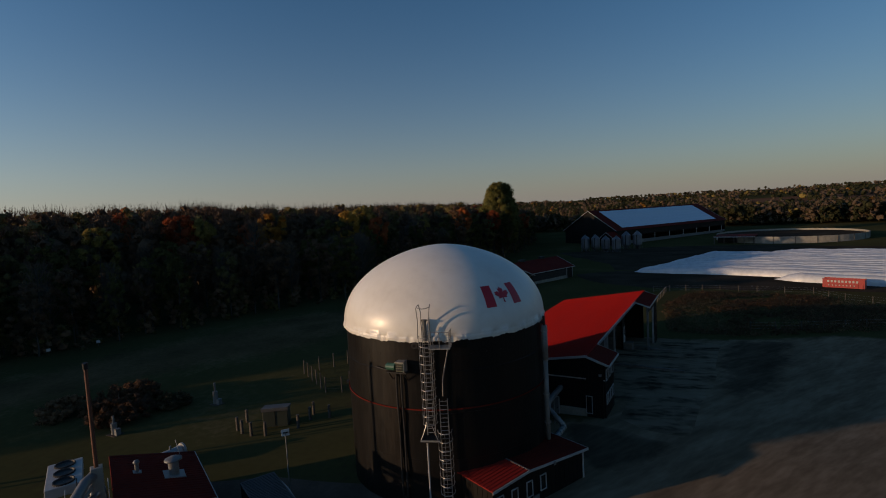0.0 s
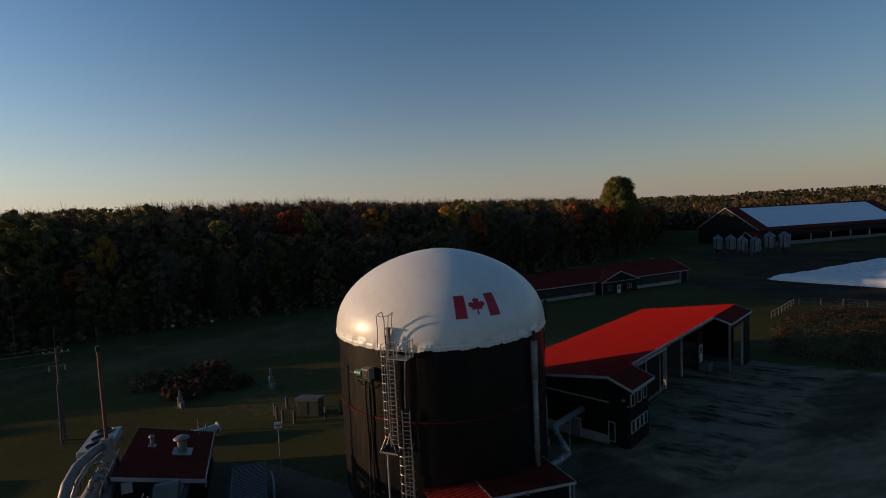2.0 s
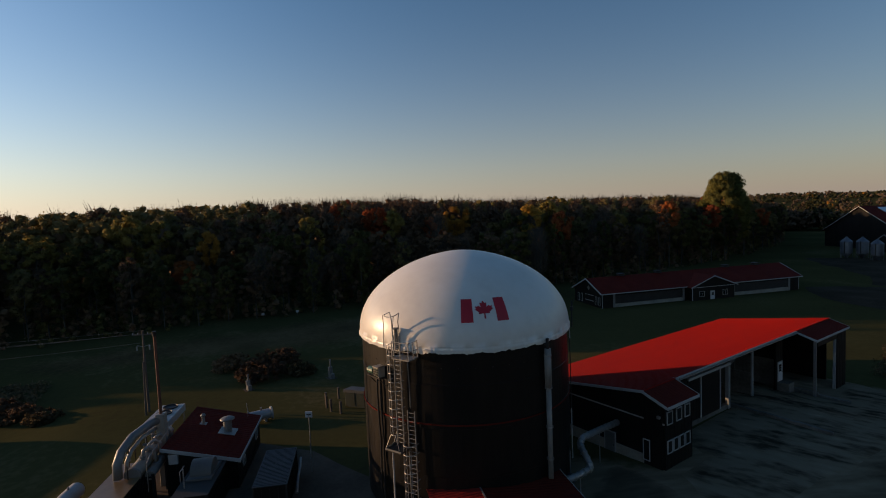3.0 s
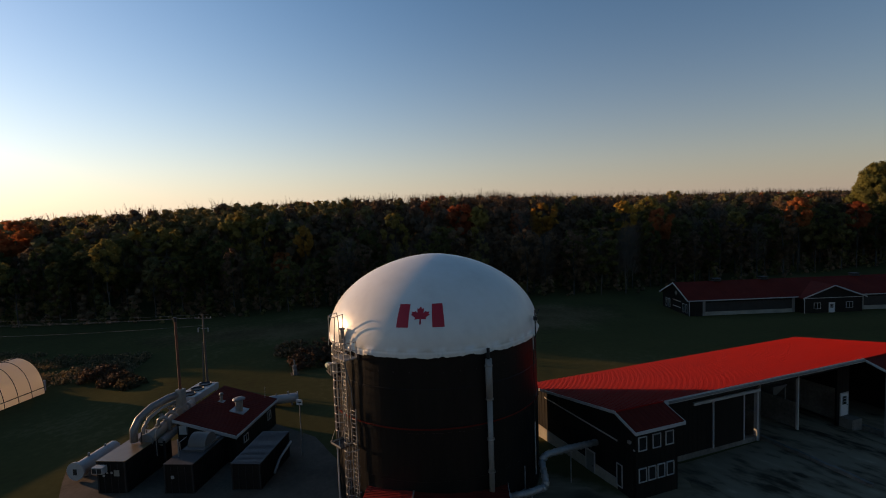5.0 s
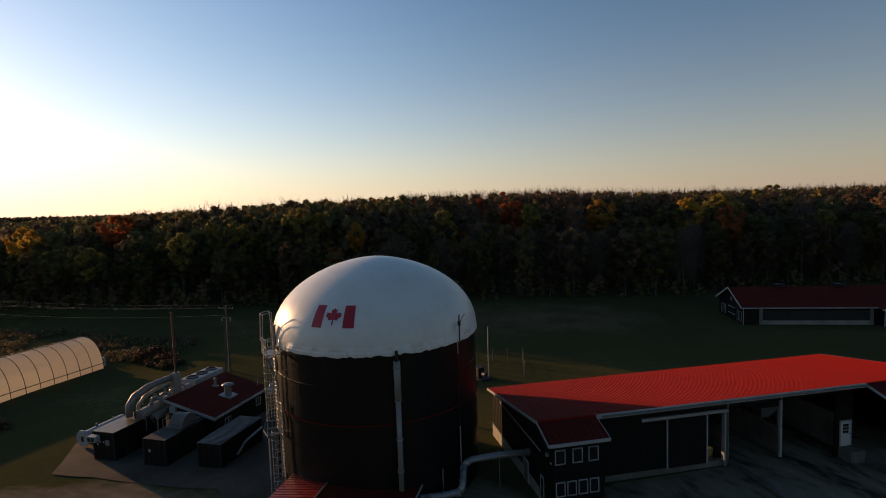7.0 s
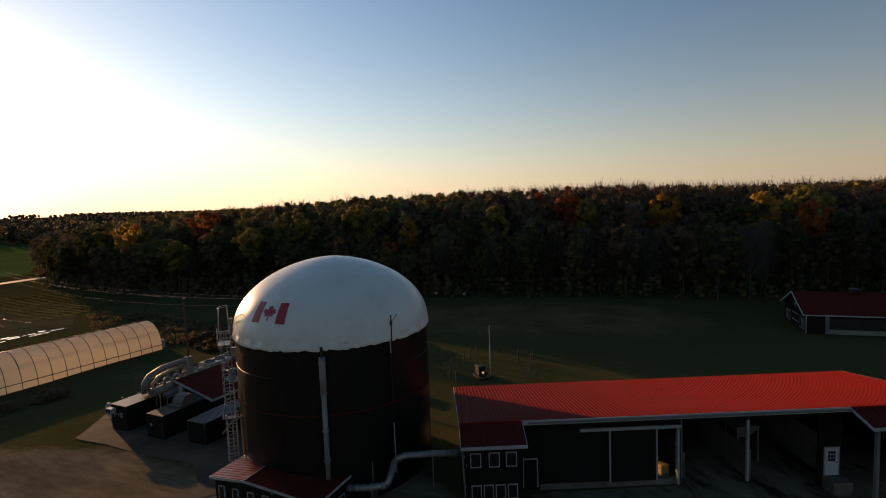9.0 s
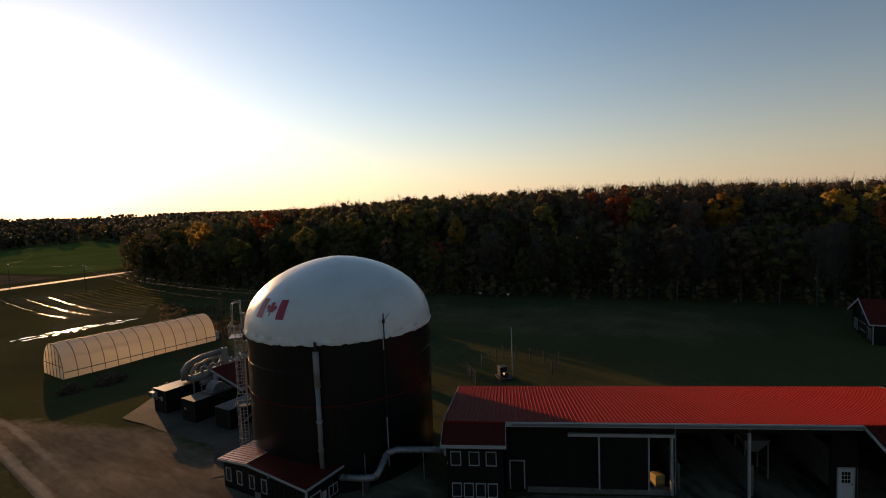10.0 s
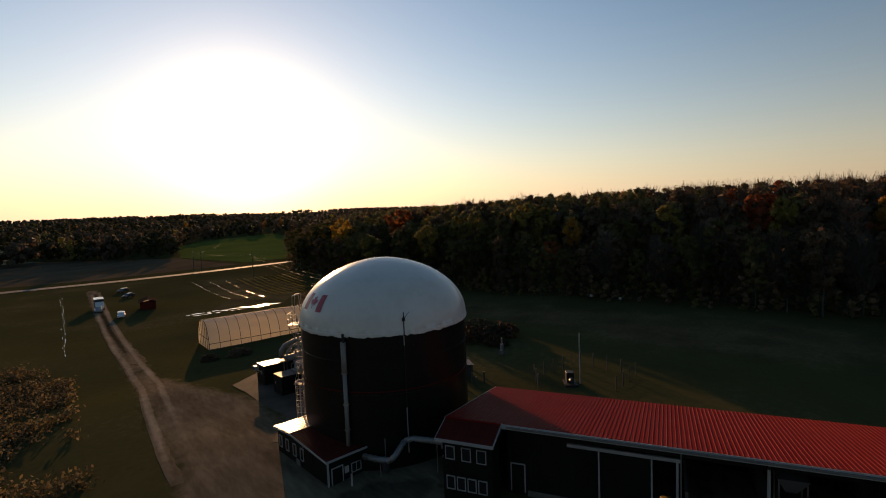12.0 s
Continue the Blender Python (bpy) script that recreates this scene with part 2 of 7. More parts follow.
# ---- mesh tools ----
class Shape:
    """Collects corners and faces of one part."""

    def __init__(self):
        self.v, self.f = [], []

    def add(self, vs, fs):
        o = len(self.v)
        self.v += [tuple(q) for q in vs]
        self.f += [tuple(i + o for i in q) for q in fs]
        return self

    def box(self, x0, y0, z0, x1, y1, z1, m=None):
        vs = [(x, y, z) for z in (z0, z1) for x, y in ((x0, y0), (x1, y0), (x1, y1), (x0, y1))]
        if m:
            vs = [m @ Vector(q) for q in vs]
        return self.add(vs, [(3, 2, 1, 0), (4, 5, 6, 7), (0, 1, 5, 4), (1, 2, 6, 5), (2, 3, 7, 6), (3, 0, 4, 7)])

    def beam(self, a, b, w, h):
        """A square bar from a to b."""
        a, b = Vector(a), Vector(b)
        d = (b - a)
        q = d.to_track_quat("Z", "Y").to_matrix().to_4x4()
        return self.box(-w / 2, -h / 2, 0, w / 2, h / 2, d.length, Matrix.Translation(a) @ q)

    def cone(self, a, b, r0, r1, n=12, caps=True):
        a, b = Vector(a), Vector(b)
        q = (b - a).to_track_quat("Z", "Y").to_matrix()
        ring = [Vector((math.cos(2 * math.pi * k / n), math.sin(2 * math.pi * k / n), 0)) for k in range(n)]
        vs = [a + q @ (c * r0) for c in ring] + [b + q @ (c * r1) for c in ring]
        fs = [(k, (k + 1) % n, n + (k + 1) % n, n + k) for k in range(n)]
        if caps:
            fs += [tuple(range(n - 1, -1, -1)), tuple(range(n, 2 * n))]
        return self.add(vs, fs)

    def pipe(self, a, b, r, n=12):
        return self.cone(a, b, r, r, n)

    def tube(self, pts, r, n=8):
        """A bent pipe along the points."""
        pts = [Vector(q) for q in pts]
        vs, fs = [], []
        side = None
        for k, c in enumerate(pts):
            d = (pts[min(k + 1, len(pts) - 1)] - pts[max(k - 1, 0)]).normalized()
            if side is None:
                side = d.orthogonal().normalized()
            side = (side - d * side.dot(d)).normalized()
            up = d.cross(side)
            rr = r[k] if isinstance(r, (list, tuple)) else r
            vs += [c + (side * math.cos(2 * math.pi * j / n) + up * math.sin(2 * math.pi * j / n)) * rr for j in range(n)]
        for k in range(len(pts) - 1):
            fs += [(k * n + j, k * n + (j + 1) % n, (k + 1) * n + (j + 1) % n, (k + 1) * n + j) for j in range(n)]
        fs += [tuple(range(n - 1, -1, -1)), tuple(range((len(pts) - 1) * n, len(pts) * n))]
        return self.add(vs, fs)

    def prism(self, outline, a, b, axis=1):
        """An outline in the two other axes, drawn out along one axis from a to b."""
        n = len(outline)

        def at(p, q):
            return {0: (q, p[0], p[1]), 1: (p[0], q, p[1]), 2: (p[0], p[1], q)}[axis]
        vs = [at(p, a) for p in outline] + [at(p, b) for p in outline]
        return self.add(vs, [(k, (k + 1) % n, n + (k + 1) % n, n + k) for k in range(n)] + [tuple(range(n - 1, -1, -1)), tuple(range(n, 2 * n))])

    def lathe(self, profile, n=48, x=0, y=0, wave=None):
        vs, fs = [], []
        for i, (r, z) in enumerate(profile):
            for k in range(n):
                a = 2 * math.pi * k / n
                dr, dz = wave(i, a) if wave else (0, 0)
                vs.append((x + (r + dr) * math.cos(a), y + (r + dr) * math.sin(a), z + dz))
        for i in range(len(profile) - 1):
            fs += [(i * n + k, i * n + (k + 1) % n, (i + 1) * n + (k + 1) % n, (i + 1) * n + k) for k in range(n)]
        return self.add(vs, fs)

    def mesh(self, name, mat, smooth=False, bevel=0.0):
        me = bpy.data.meshes.new(name)
        me.from_pydata([tuple(q) for q in self.v], [], self.f)
        bm = bmesh.new()
        bm.from_mesh(me)
        if bevel:
            bmesh.ops.bevel(bm, geom=list(bm.edges), offset=bevel, segments=1, affect="EDGES", clamp_overlap=True)
        if len(bm.faces) < 60000:
            bmesh.ops.recalc_face_normals(bm, faces=bm.faces)
        bm.to_mesh(me)
        bm.free()
        me.materials.append(mat)
        if smooth:
            me.polygons.foreach_set("use_smooth", [True] * len(me.polygons))
        return me


def thing(name, m, label, category, group="", kind=""):
    ob = new(name)
    ob.empty_display_size = 0.3
    ob.matrix_world = m
    return tagged(ob, label, category, group, kind)


def part(name, shape, mat, parent=None, label="", smooth=False, bevel=0.0, at=None):
    ob = new(name, shape if isinstance(shape, bpy.types.Mesh) else shape.mesh(name, mat, smooth, bevel))
    ob.parent = parent
    if at is not None:
        ob.matrix_basis = at
    return tagged(ob, label)


# ---- the lie of the land ----
CTRL = np.array([(-10, 50, .3), (-9, 39, -.6), (-12, 31, -.1), (0, 52, .2), (14, 58, -.1), (-10, 86, -1.5), (-13, 66, .2), (-26, 13, -.7), (-40, 27, -1.0), (-58, 19, -1.3),
                 (-50, -20, -2.8), (-68, -1, -2.5), (-49, 42, -1.3), (-44, 55, -1.2), (-55, 133, -3.4), (-66, 113, -3.4), (-48, 170, -3.5), (-35, 205, -4.6),
                 (-45, 260, -4.5), (20, 150, -3.4), (10, 290, -4.8), (-100, 60, -2.2), (-110, 0, -2.8), (-110, -90, -4.0), (-60, -60, -3.2), (-24, -20, -2.2),
                 (0, 8, -.9), (34, 30, -.5), (40, 80, -.9)])


def land(x, y):
    """Height of the ground; takes numbers or arrays."""
    x, y = np.asarray(x, float), np.asarray(y, float)
    n = d = 0.0
    for a, b, c in CTRL:
        w = 1 / ((x - a) ** 2 + (y - b) ** 2 + 60.0) ** 1.6
        n, d = n + w * c, d + w
    k = np.clip((np.hypot(x + 15, y - 40) - 450) / 2200, 0, 1)
    far = np.clip((np.hypot(x + 15, y - 40) - 250) / 600, 0, 1)
    z = n / d + 38 * k * k * (3 - 2 * k) + far * 2.0 * np.sin(x / 170 + 1) * np.cos(y / 210)
    return float(z) if z.ndim == 0 else z


def sheet(name, mat, edge, lift, step, label="", rough_edge=0.0, soft=0.0):
    """A sheet of ground inside an outline, following the land."""
    bm = bmesh.new()
    pts = []
    for (x0, y0), (x1, y1) in zip(edge, edge[1:] + edge[:1]):
        n = max(1, int(math.hypot(x1 - x0, y1 - y0) / step))
        pts += [(x0 + (x1 - x0) * k / n, y0 + (y1 - y0) * k / n) for k in range(n)]
    if rough_edge:
        pts = [(x + rough_edge * noise.noise((x * .2, y * .2, 1)), y + rough_edge * noise.noise((x * .2, y * .2, 7))) for x, y in pts]
    bm.faces.new([bm.verts.new((x, y, 0)) for x, y in pts])
    xs, ys = [q[0] for q in pts], [q[1] for q in pts]
    for axis, lo, hi in ((0, min(xs), max(xs)), (1, min(ys), max(ys))):
        k = lo + step
        while k < hi:
            co, no = ((k, 0, 0), (1, 0, 0)) if axis == 0 else ((0, k, 0), (0, 1, 0))
            bmesh.ops.bisect_plane(bm, geom=bm.verts[:] + bm.edges[:] + bm.faces[:], plane_co=co, plane_no=no)
            k += step
    for v in bm.verts:
        v.co.z = land(v.co.x, v.co.y) + lift
    bmesh.ops.recalc_face_normals(bm, faces=bm.faces)
    if sum(f.normal.z for f in bm.faces) < 0:
        bmesh.ops.reverse_faces(bm, faces=bm.faces)
    me = bpy.data.meshes.new(name)
    bm.to_mesh(me)
    bm.free()
    me.materials.append(mat)
    if soft:
        co = np.array([v.co[:2] for v in me.vertices])
        near = np.full(len(co), 1e9)
        for p, q in zip(pts, pts[1:] + pts[:1]):
            p, d = np.array(p), np.array(q) - np.array(p)
            u = np.clip(((co - p) @ d) / max(1e-9, d @ d), 0, 1)
            near = np.minimum(near, np.linalg.norm(co - p - u[:, None] * d, axis=1))
        me.attributes.new("edge", "FLOAT", "POINT").data.foreach_set("value", np.clip(near / soft, 0, 1).astype(np.float32))
        for v, d in zip(me.vertices, near):
            v.co.z -= (lift + .03) * max(0, 1 - d / .8)
    me.polygons.foreach_set("use_smooth", [True] * len(me.polygons))
    return tagged(new(name, me), label or name.replace("_", " "), name.split("_")[0], kind="structure")


def build_ground():
    n = 190
    u = np.linspace(-1, 1, n)
    c = 2600 * np.sinh(6 * u) / np.sinh(6)
    gx, gy = np.meshgrid(c - 20, c + 30)
    gz = land(gx, gy)
    v = np.stack([gx, gy, gz], -1).reshape(-1, 3)
    f = [(j * n + i, j * n + i + 1, (j + 1) * n + i + 1, (j + 1) * n + i) for j in range(n - 1) for i in range(n - 1)]
    me = bpy.data.meshes.new("ground")
    me.from_pydata(v.tolist(), [], f)
    me.materials.append(GRASS)
    me.polygons.foreach_set("use_smooth", [True] * len(me.polygons))
    tagged(new("ground", me), "rough mown autumn grass reaching to the horizon", "ground", kind="structure")


build_ground()
sheet("yard", YARD, [(-12.5, 12.3), (-3.7, 27.2), (4, 24), (18, 26), (46, 40), (52, 75), (36, 92), (16, 96), (1, 90), (-9, 89), (-13, 50), (-20, 46), (-19, 30), (-26, 18), (-27.6, 11), (-28.1, 3), (-31, -6.7), (-37.2, -20), (-32.5, -22), (-24.3, -7.3)], .05, 1.5, "compacted brown gravel farm yard", 1.2, 3.0)
sheet("driveway", YARD, [(-32.4, -20.5), (-37.3, -19), (-49.2, -42.7), (-67.8, -75.5), (-100, -131.5), (-104, -137.5), (-101, -140), (-97, -134.5), (-66, -80.8), (-41, -36)], .035, .8, "pale gravel driveway with tyre tracks", .5, .7)
sheet("road", ASPHALT, [(-60, -188), (-89, -173.5), (-124, -158.5), (-157, -144.5), (-203, -128), (-330, -92), (-328, -86), (-203, -122), (-155, -139), (-122, -152.5), (-87, -167), (-58, -181)], .06, 8, "paved country road shining in the low sun", .2)


# ---- digester tank ----
PIPE_PAINT = material("weathered pale pipe paint", [(.17, .158, .142), (.24, .224, .203)], .55, scale=1.2, fine=7)
TX, TY, TR, RIM = -21.15, 38.7, 8.28, 11.9
DOME_R, DOME_TOP, DOME_Z = TR + .12, 18.05, RIM + .35


def dome_radius(z):
    q = min(1, max(0, (z - DOME_Z) / (DOME_TOP - DOME_Z)))
    return DOME_R * max(0, 1 - q * q) ** .565


def rim(deg, r, z):
    return Vector((r * math.cos(radians(deg)), r * math.sin(radians(deg)), z))


def flag_point(s, q, lift=.03):
    """A place on the dome: s across the flag, q down it."""
    z = 15.2 - 1.42 * q
    return rim(-38.0 + 23.4 * s, dome_radius(z) + lift, z)


def build_tank():
    base = land(TX, TY) - 1.0
    t = thing("digester_tank", pose(TX, TY, 0), "black steel biogas digester tank under a white membrane dome", "tank")
    prof = [(TR, base), (TR, 3.2), (TR + .02, 3.22), (TR + .02, 6.6), (TR + .06, 6.62), (TR + .06, 6.9), (TR, 6.92), (TR, 9.6), (TR - .02, 9.62), (TR - .02, RIM + .3)]
    part("wall", Shape().lathe(prof, 128), TANK_STEEL, t, "black coated steel wall", smooth=False)

    def wave(i, a):
        w = .7 * noise.noise((math.cos(a) * 9, math.sin(a) * 9, 0)) + .9 * noise.noise((math.cos(a) * 34, math.sin(a) * 34, 3))
        if i == 0:
            return .16 * w, .17 * w - .06
        if i < 5:
            return .17 * w * (1 - i / 6), .08 * w * (1 - i / 5)
        return 0, 0
    prof = [(TR + .12, RIM - .05), (TR + .16, RIM + .08), (TR + .14, RIM + .2), (TR + .10, RIM + .26), (TR + .13, DOME_Z - .02)]
    prof += [(dome_radius(DOME_Z + (DOME_TOP - DOME_Z) * math.sin(q)), DOME_Z + (DOME_TOP - DOME_Z) * math.sin(q)) for q in [math.pi / 2 * k / 30 for k in range(30)]] + [(.02, DOME_TOP)]
    part("dome", Shape().lathe(prof, 360, wave=wave), MEMBRANE, t, "white inflated gas membrane with a gathered hem", smooth=True)
    part("red_band", Shape().lathe([(TR + .03, 6.84), (TR + .09, 6.84), (TR + .09, 6.93), (TR + .03, 6.93)], 96), DARK_RED, t, "thin red painted band")
    for s0, s1 in ((0, .25), (.75, 1)):
        s = Shape()
        n = 6
        s.add([flag_point(s0 + (s1 - s0) * i / n, j / n) for j in range(n + 1) for i in range(n + 1)], [(j * 7 + i, j * 7 + i + 1, j * 7 + i + 8, j * 7 + i + 7) for j in range(n) for i in range(n)])
        part("flag_bar", s, FLAG_RED, t, "red printed flag bar", smooth=True)
    half = [(0, .10), (.04, .20), (.085, .17), (.07, .36), (.135, .29), (.15, .33), (.215, .315), (.19, .41), (.225, .44), (.12, .58), (.135, .65), (.015, .625), (.02, .86)]
    outline = [(.5 + x * .92, y) for x, y in half] + [(.5 - x * .92, y) for x, y in reversed(half) if x > 0]
    s = Shape()
    s.v = [tuple(flag_point(x, y, .04)) for x, y in outline] + [tuple(flag_point(.5, .45, .05))]
    n = len(outline)
    s.f = [(k, (k + 1) % n, n) for k in range(n)]
    part("maple_leaf", s, FLAG_RED, t, "red printed maple leaf")
    s = Shape()
    for k in range(45):
        s.box(-.03, -.03, -.03, .0, .03, .03, Matrix.Translation(rim(k * 8, TR + .01, 10.75)) @ pose(0, 0, 0, 0, 0, k * 8))
    tagged(part("bolt_ring", s, DARK_METAL, t, "ring of small dark anchor plates"), kind="stuff")
    return t


def build_downpipe():
    t = thing("gas_downpipe", pose(TX, TY, 0), "pale grey gas pipe running down the tank wall", "pipe")
    a, r = 5, TR + .32
    part("upper_pipe", Shape().pipe(rim(a, r, 8.6), rim(a, r, 11.4), .24, 14), PIPE_PAINT, t, smooth=True)
    part("lower_pipe", Shape().pipe(rim(a, r, 1.9), rim(a, r, 8.6), .19, 14), PIPE_PAINT, t, smooth=True)
    part("top_nozzle", Shape().pipe(rim(a, r, 11.4), rim(a, r, 12.15), .11, 10).pipe(rim(a, r, 11.55), rim(a, r - .5, 11.75), .09, 8), DARK_METAL, t)
    for z in (3.5, 5.8, 8.6, 10.9):
        part("bracket", Shape().lathe([(.25, z), (.27, z), (.27, z + .1), (.25, z + .1)], 12, *rim(a, r, 0)[:2]).beam(rim(a, r - .3, z + .05), rim(a, r - .1, z + .05), .08, .08), GALV, t)
    t = thing("mast_pipe", pose(TX, TY, 0), "thin pale conduit and sampling mast on the tank", "pipe")
    a, r = 41.5, TR + .15
    part("upper_conduit", Shape().pipe(rim(a, r, 10.9), rim(a, r, 12.0), .045, 8), WHITE_TRIM, t)
    part("middle_conduit", Shape().pipe(rim(a, r, 5.3), rim(a, r, 10.9), .035, 8), DARK_METAL, t)
    part("lower_conduit", Shape().pipe(rim(a, r, 1.2), rim(a, r, 5.3), .05, 8), WHITE_TRIM, t)
    part("mast", Shape().pipe(rim(a, r + .2, 11.8), rim(a, r + .2, 13.9), .05, 8).beam(rim(a, r + .2, 13.3), rim(a + 3, r + .4, 13.9), .04, .04).box(-.1, -.1, 13.1, .1, .1, 13.4, Matrix.Translation(rim(a, r + .2, 0))), DARK_METAL, t)


def ladder(t, deg, r, z0, z1, cage0, cage1):
    """A ladder against the tank at that bearing, with a cage of hoops."""
    m = Matrix.Translation(rim(deg, r, 0)) @ pose(0, 0, 0, 0, 0, deg)
    for y in (-.28, .28):
        part("rail", Shape().box(-.04, y - .03, z0, .04, y + .03, z1), GALV, t, at=m)
    rung = Shape().pipe((0, -.27, 0), (0, .27, 0), .02, 6).mesh("rung", GALV)
    z = z0 + .2
    while z < z1 - .1:
        part("rung", rung, GALV, t, at=m @ pose(0, 0, z))
        z += .3
    arc = [(.80 * (1 - (abs(k - 5) / 5) ** 2.2), .50 * math.sin(math.pi * (k - 5) / 10), 0) for k in range(11)]
    hoop = Shape().tube(arc, .026, 5).mesh("hoop", GALV)
    z = cage0
    while z <= cage1 + .01:
        part("hoop", hoop, GALV, t, at=m @ pose(0, 0, z))
        z += (cage1 - cage0) / max(1, round((cage1 - cage0) / .62))
    for k in (1, 3, 5, 7, 9):
        x, y, _ = arc[k]
        part("cage_bar", Shape().box(x - .02, y - .012, cage0, x + .02, y + .012, cage1), GALV, t, at=m)
    return m


def build_ladders():
    t = thing("caged_ladder", pose(TX, TY, 0), "tall galvanised caged ladder to the dome's rim", "ladder", "tank ladders")
    m = ladder(t, -69.3, TR + .35, 5.2, 12.9, 6.2, 12.3)
    for k in (-1, 1):
        part("top_guard", Shape().tube([(.05, k * .28, 12.3), (.05, k * .30, 13.3), (.08, k * .27, 13.9), (.1, k * .40, 14.5)], .035, 6).tube([(.85, k * .42, 12.3), (.8, k * .38, 13.5), (.75, k * .46, 14.4)], .03, 6), GALV, t, at=m)
    part("top_hoop", Shape().tube([(.1, -.40, 14.5), (.6, -.46, 14.42), (.78, -.3, 14.36), (.8, 0, 14.32), (.78, .3, 14.36), (.6, .46, 14.42), (.1, .40, 14.5)], .028, 5), GALV, t, at=m)
    p = part("rest_platform", Shape().box(-.25, -.6, 5.1, 1.0, .75, 5.16), DARK_METAL, t, "steel grating rest platform", at=m)
    part("kick_plate", Shape().box(.98, -.6, 5.16, 1.0, .75, 5.28).box(-.25, -.62, 5.16, 1.0, -.6, 5.28), GALV, p)
    for a, b in (((0, -.3, 6.2), (.1, -.58, 5.3)), ((.8, -.2, 6.2), (.95, -.55, 5.3)), ((.8, .2, 6.2), (.95, .6, 5.3))):
        part("cage_flare", Shape().tube([a, b], .025, 5), GALV, t, at=m)
    part("support_post", Shape().pipe((.7, -.2, land(-18, 30) - .4), (.7, -.2, 5.1), .06, 10), WHITE_TRIM, t, "pale steel support post", at=m)
    p = part("top_platform", Shape().box(-.1, .3, 11.55, .95, 1.75, 11.62), GALV, t, "grated platform with railings", at=m)
    for x, y in ((.93, .35), (.93, 1.05), (.93, 1.72), (.4, 1.72), (-.05, 1.72)):
        part("guard_post", Shape().box(x - .025, y - .025, 11.6, x + .025, y + .025, 12.75), GALV, p)
    s = Shape()
    for z in (12.15, 12.72):
        s.beam((.93, .35, z), (.93, 1.75, z), .04, .04).beam((.93, 1.72, z), (-.05, 1.72, z), .04, .04)
    part("guard_rail", s, GALV, p)
    part("brace", Shape().beam((.9, 1.6, 11.55), (.05, 1.0, 9.2), .07, .07).beam((.05, 1.0, 9.2), (.0, .95, 8.0), .06, .06), GALV, t, "bent steel brace", at=m)
    t = thing("lower_ladder", pose(TX, TY, 0), "lower galvanised caged ladder from the ground", "ladder", "tank ladders")
    ladder(t, -63.0, TR + .35, land(-17, 31) - .1, 7.8, 1.2, 5.6)
    # relief valve and blower by the rim
    m = pose(TX, TY, 0)
    t = thing("relief_valve", m, "grey gas relief valve standing at the dome hem", "valve")
    c = rim(-70, TR + .25, 0)
    part("body", Shape().pipe(c + Vector((0, 0, 11.9)), c + Vector((0, 0, 13.3)), .14, 14).pipe(c + Vector((0, 0, 13.3)), c + Vector((0, 0, 13.4)), .2, 14), GREY_PAINT, t, smooth=False)
    for k, a in enumerate((-75.5, -73.2, -59.5)):
        o = rim(a, TR + .22, 11.55)
        part("valve_wheel", Shape().lathe([(.12, -.06), (.22, -.05), (.22, .05), (.12, .06)], 14).mesh("wheel", DARK_METAL), DARK_METAL, t, at=Matrix.Translation(o) @ pose(0, 0, 0, 90, 0, a + 90))
    t = thing("blower_unit", m, "pale box and green motor bracketed to the tank", "blower")
    q = Matrix.Translation(rim(-84.5, TR, 0)) @ pose(0, 0, 0, 0, 0, -84.5)
    part("housing", Shape().box(.1, .0, 9.75, .6, .6, 10.36), material("green grey casing", [(.06, .075, .05), (.10, .11, .08)], .5), t, bevel=.03, at=q)
    part("louvre", Shape().box(.65, .06, 9.85, .68, .56, 9.98).box(.65, .06, 10.05, .68, .56, 10.15).box(.65, .06, 10.22, .68, .56, 10.3), DARK_METAL, t, at=q)
    part("motor", Shape().pipe((.42, -.75, 10.05), (.42, -.1, 10.05), .26, 14).pipe((.42, -.82, 10.05), (.42, -.75, 10.05), .2, 14), material("green motor paint", [(.03, .09, .06), (.05, .13, .085)], .45), t, at=q)
    part("side_plate", Shape().box(.06, .62, 9.72, .6, .66, 10.5).box(.02, -.02, 10.38, .66, .66, 10.46), CREAM, t, "pale cover plate", at=q)
    part("bracket", Shape().box(0, -.8, 9.62, .6, .8, 9.70).beam((.55, -.6, 9.62), (.02, -.6, 9.0), .06, .06).beam((.55, .6, 9.62), (.02, .6, 9.0), .06, .06), DARK_METAL, t, at=q)
    part("side_pipe", Shape().tube([rim(-84.5 - k * 2.0, TR + .14, 9.55 + .03 * k) for k in range(8)], .05, 8), DARK_METAL, t)
    for d in (-1.0, 1.6):
        part("hose", Shape().tube([rim(-85 + d, TR + .16 + .05 * math.sin(z), z) for z in (9.5, 8.2, 6.6, 5.0, 3.4, 1.6, .4)], .075, 8), DARK_METAL, t, "black drop hose")


tank = build_tank()
build_downpipe()
build_ladders()


# ---- building tools ----
def turned(shape, m):
    shape.v = [tuple(m @ Vector(q)) for q in shape.v]
    return shape


def axes(o, x, y, z):
    m = Matrix.Identity(4)
    for i, c in enumerate((x, y, z)):
        for j in range(3):
            m[j][i] = c[j]
    m.translation = Vector(o)
    return m


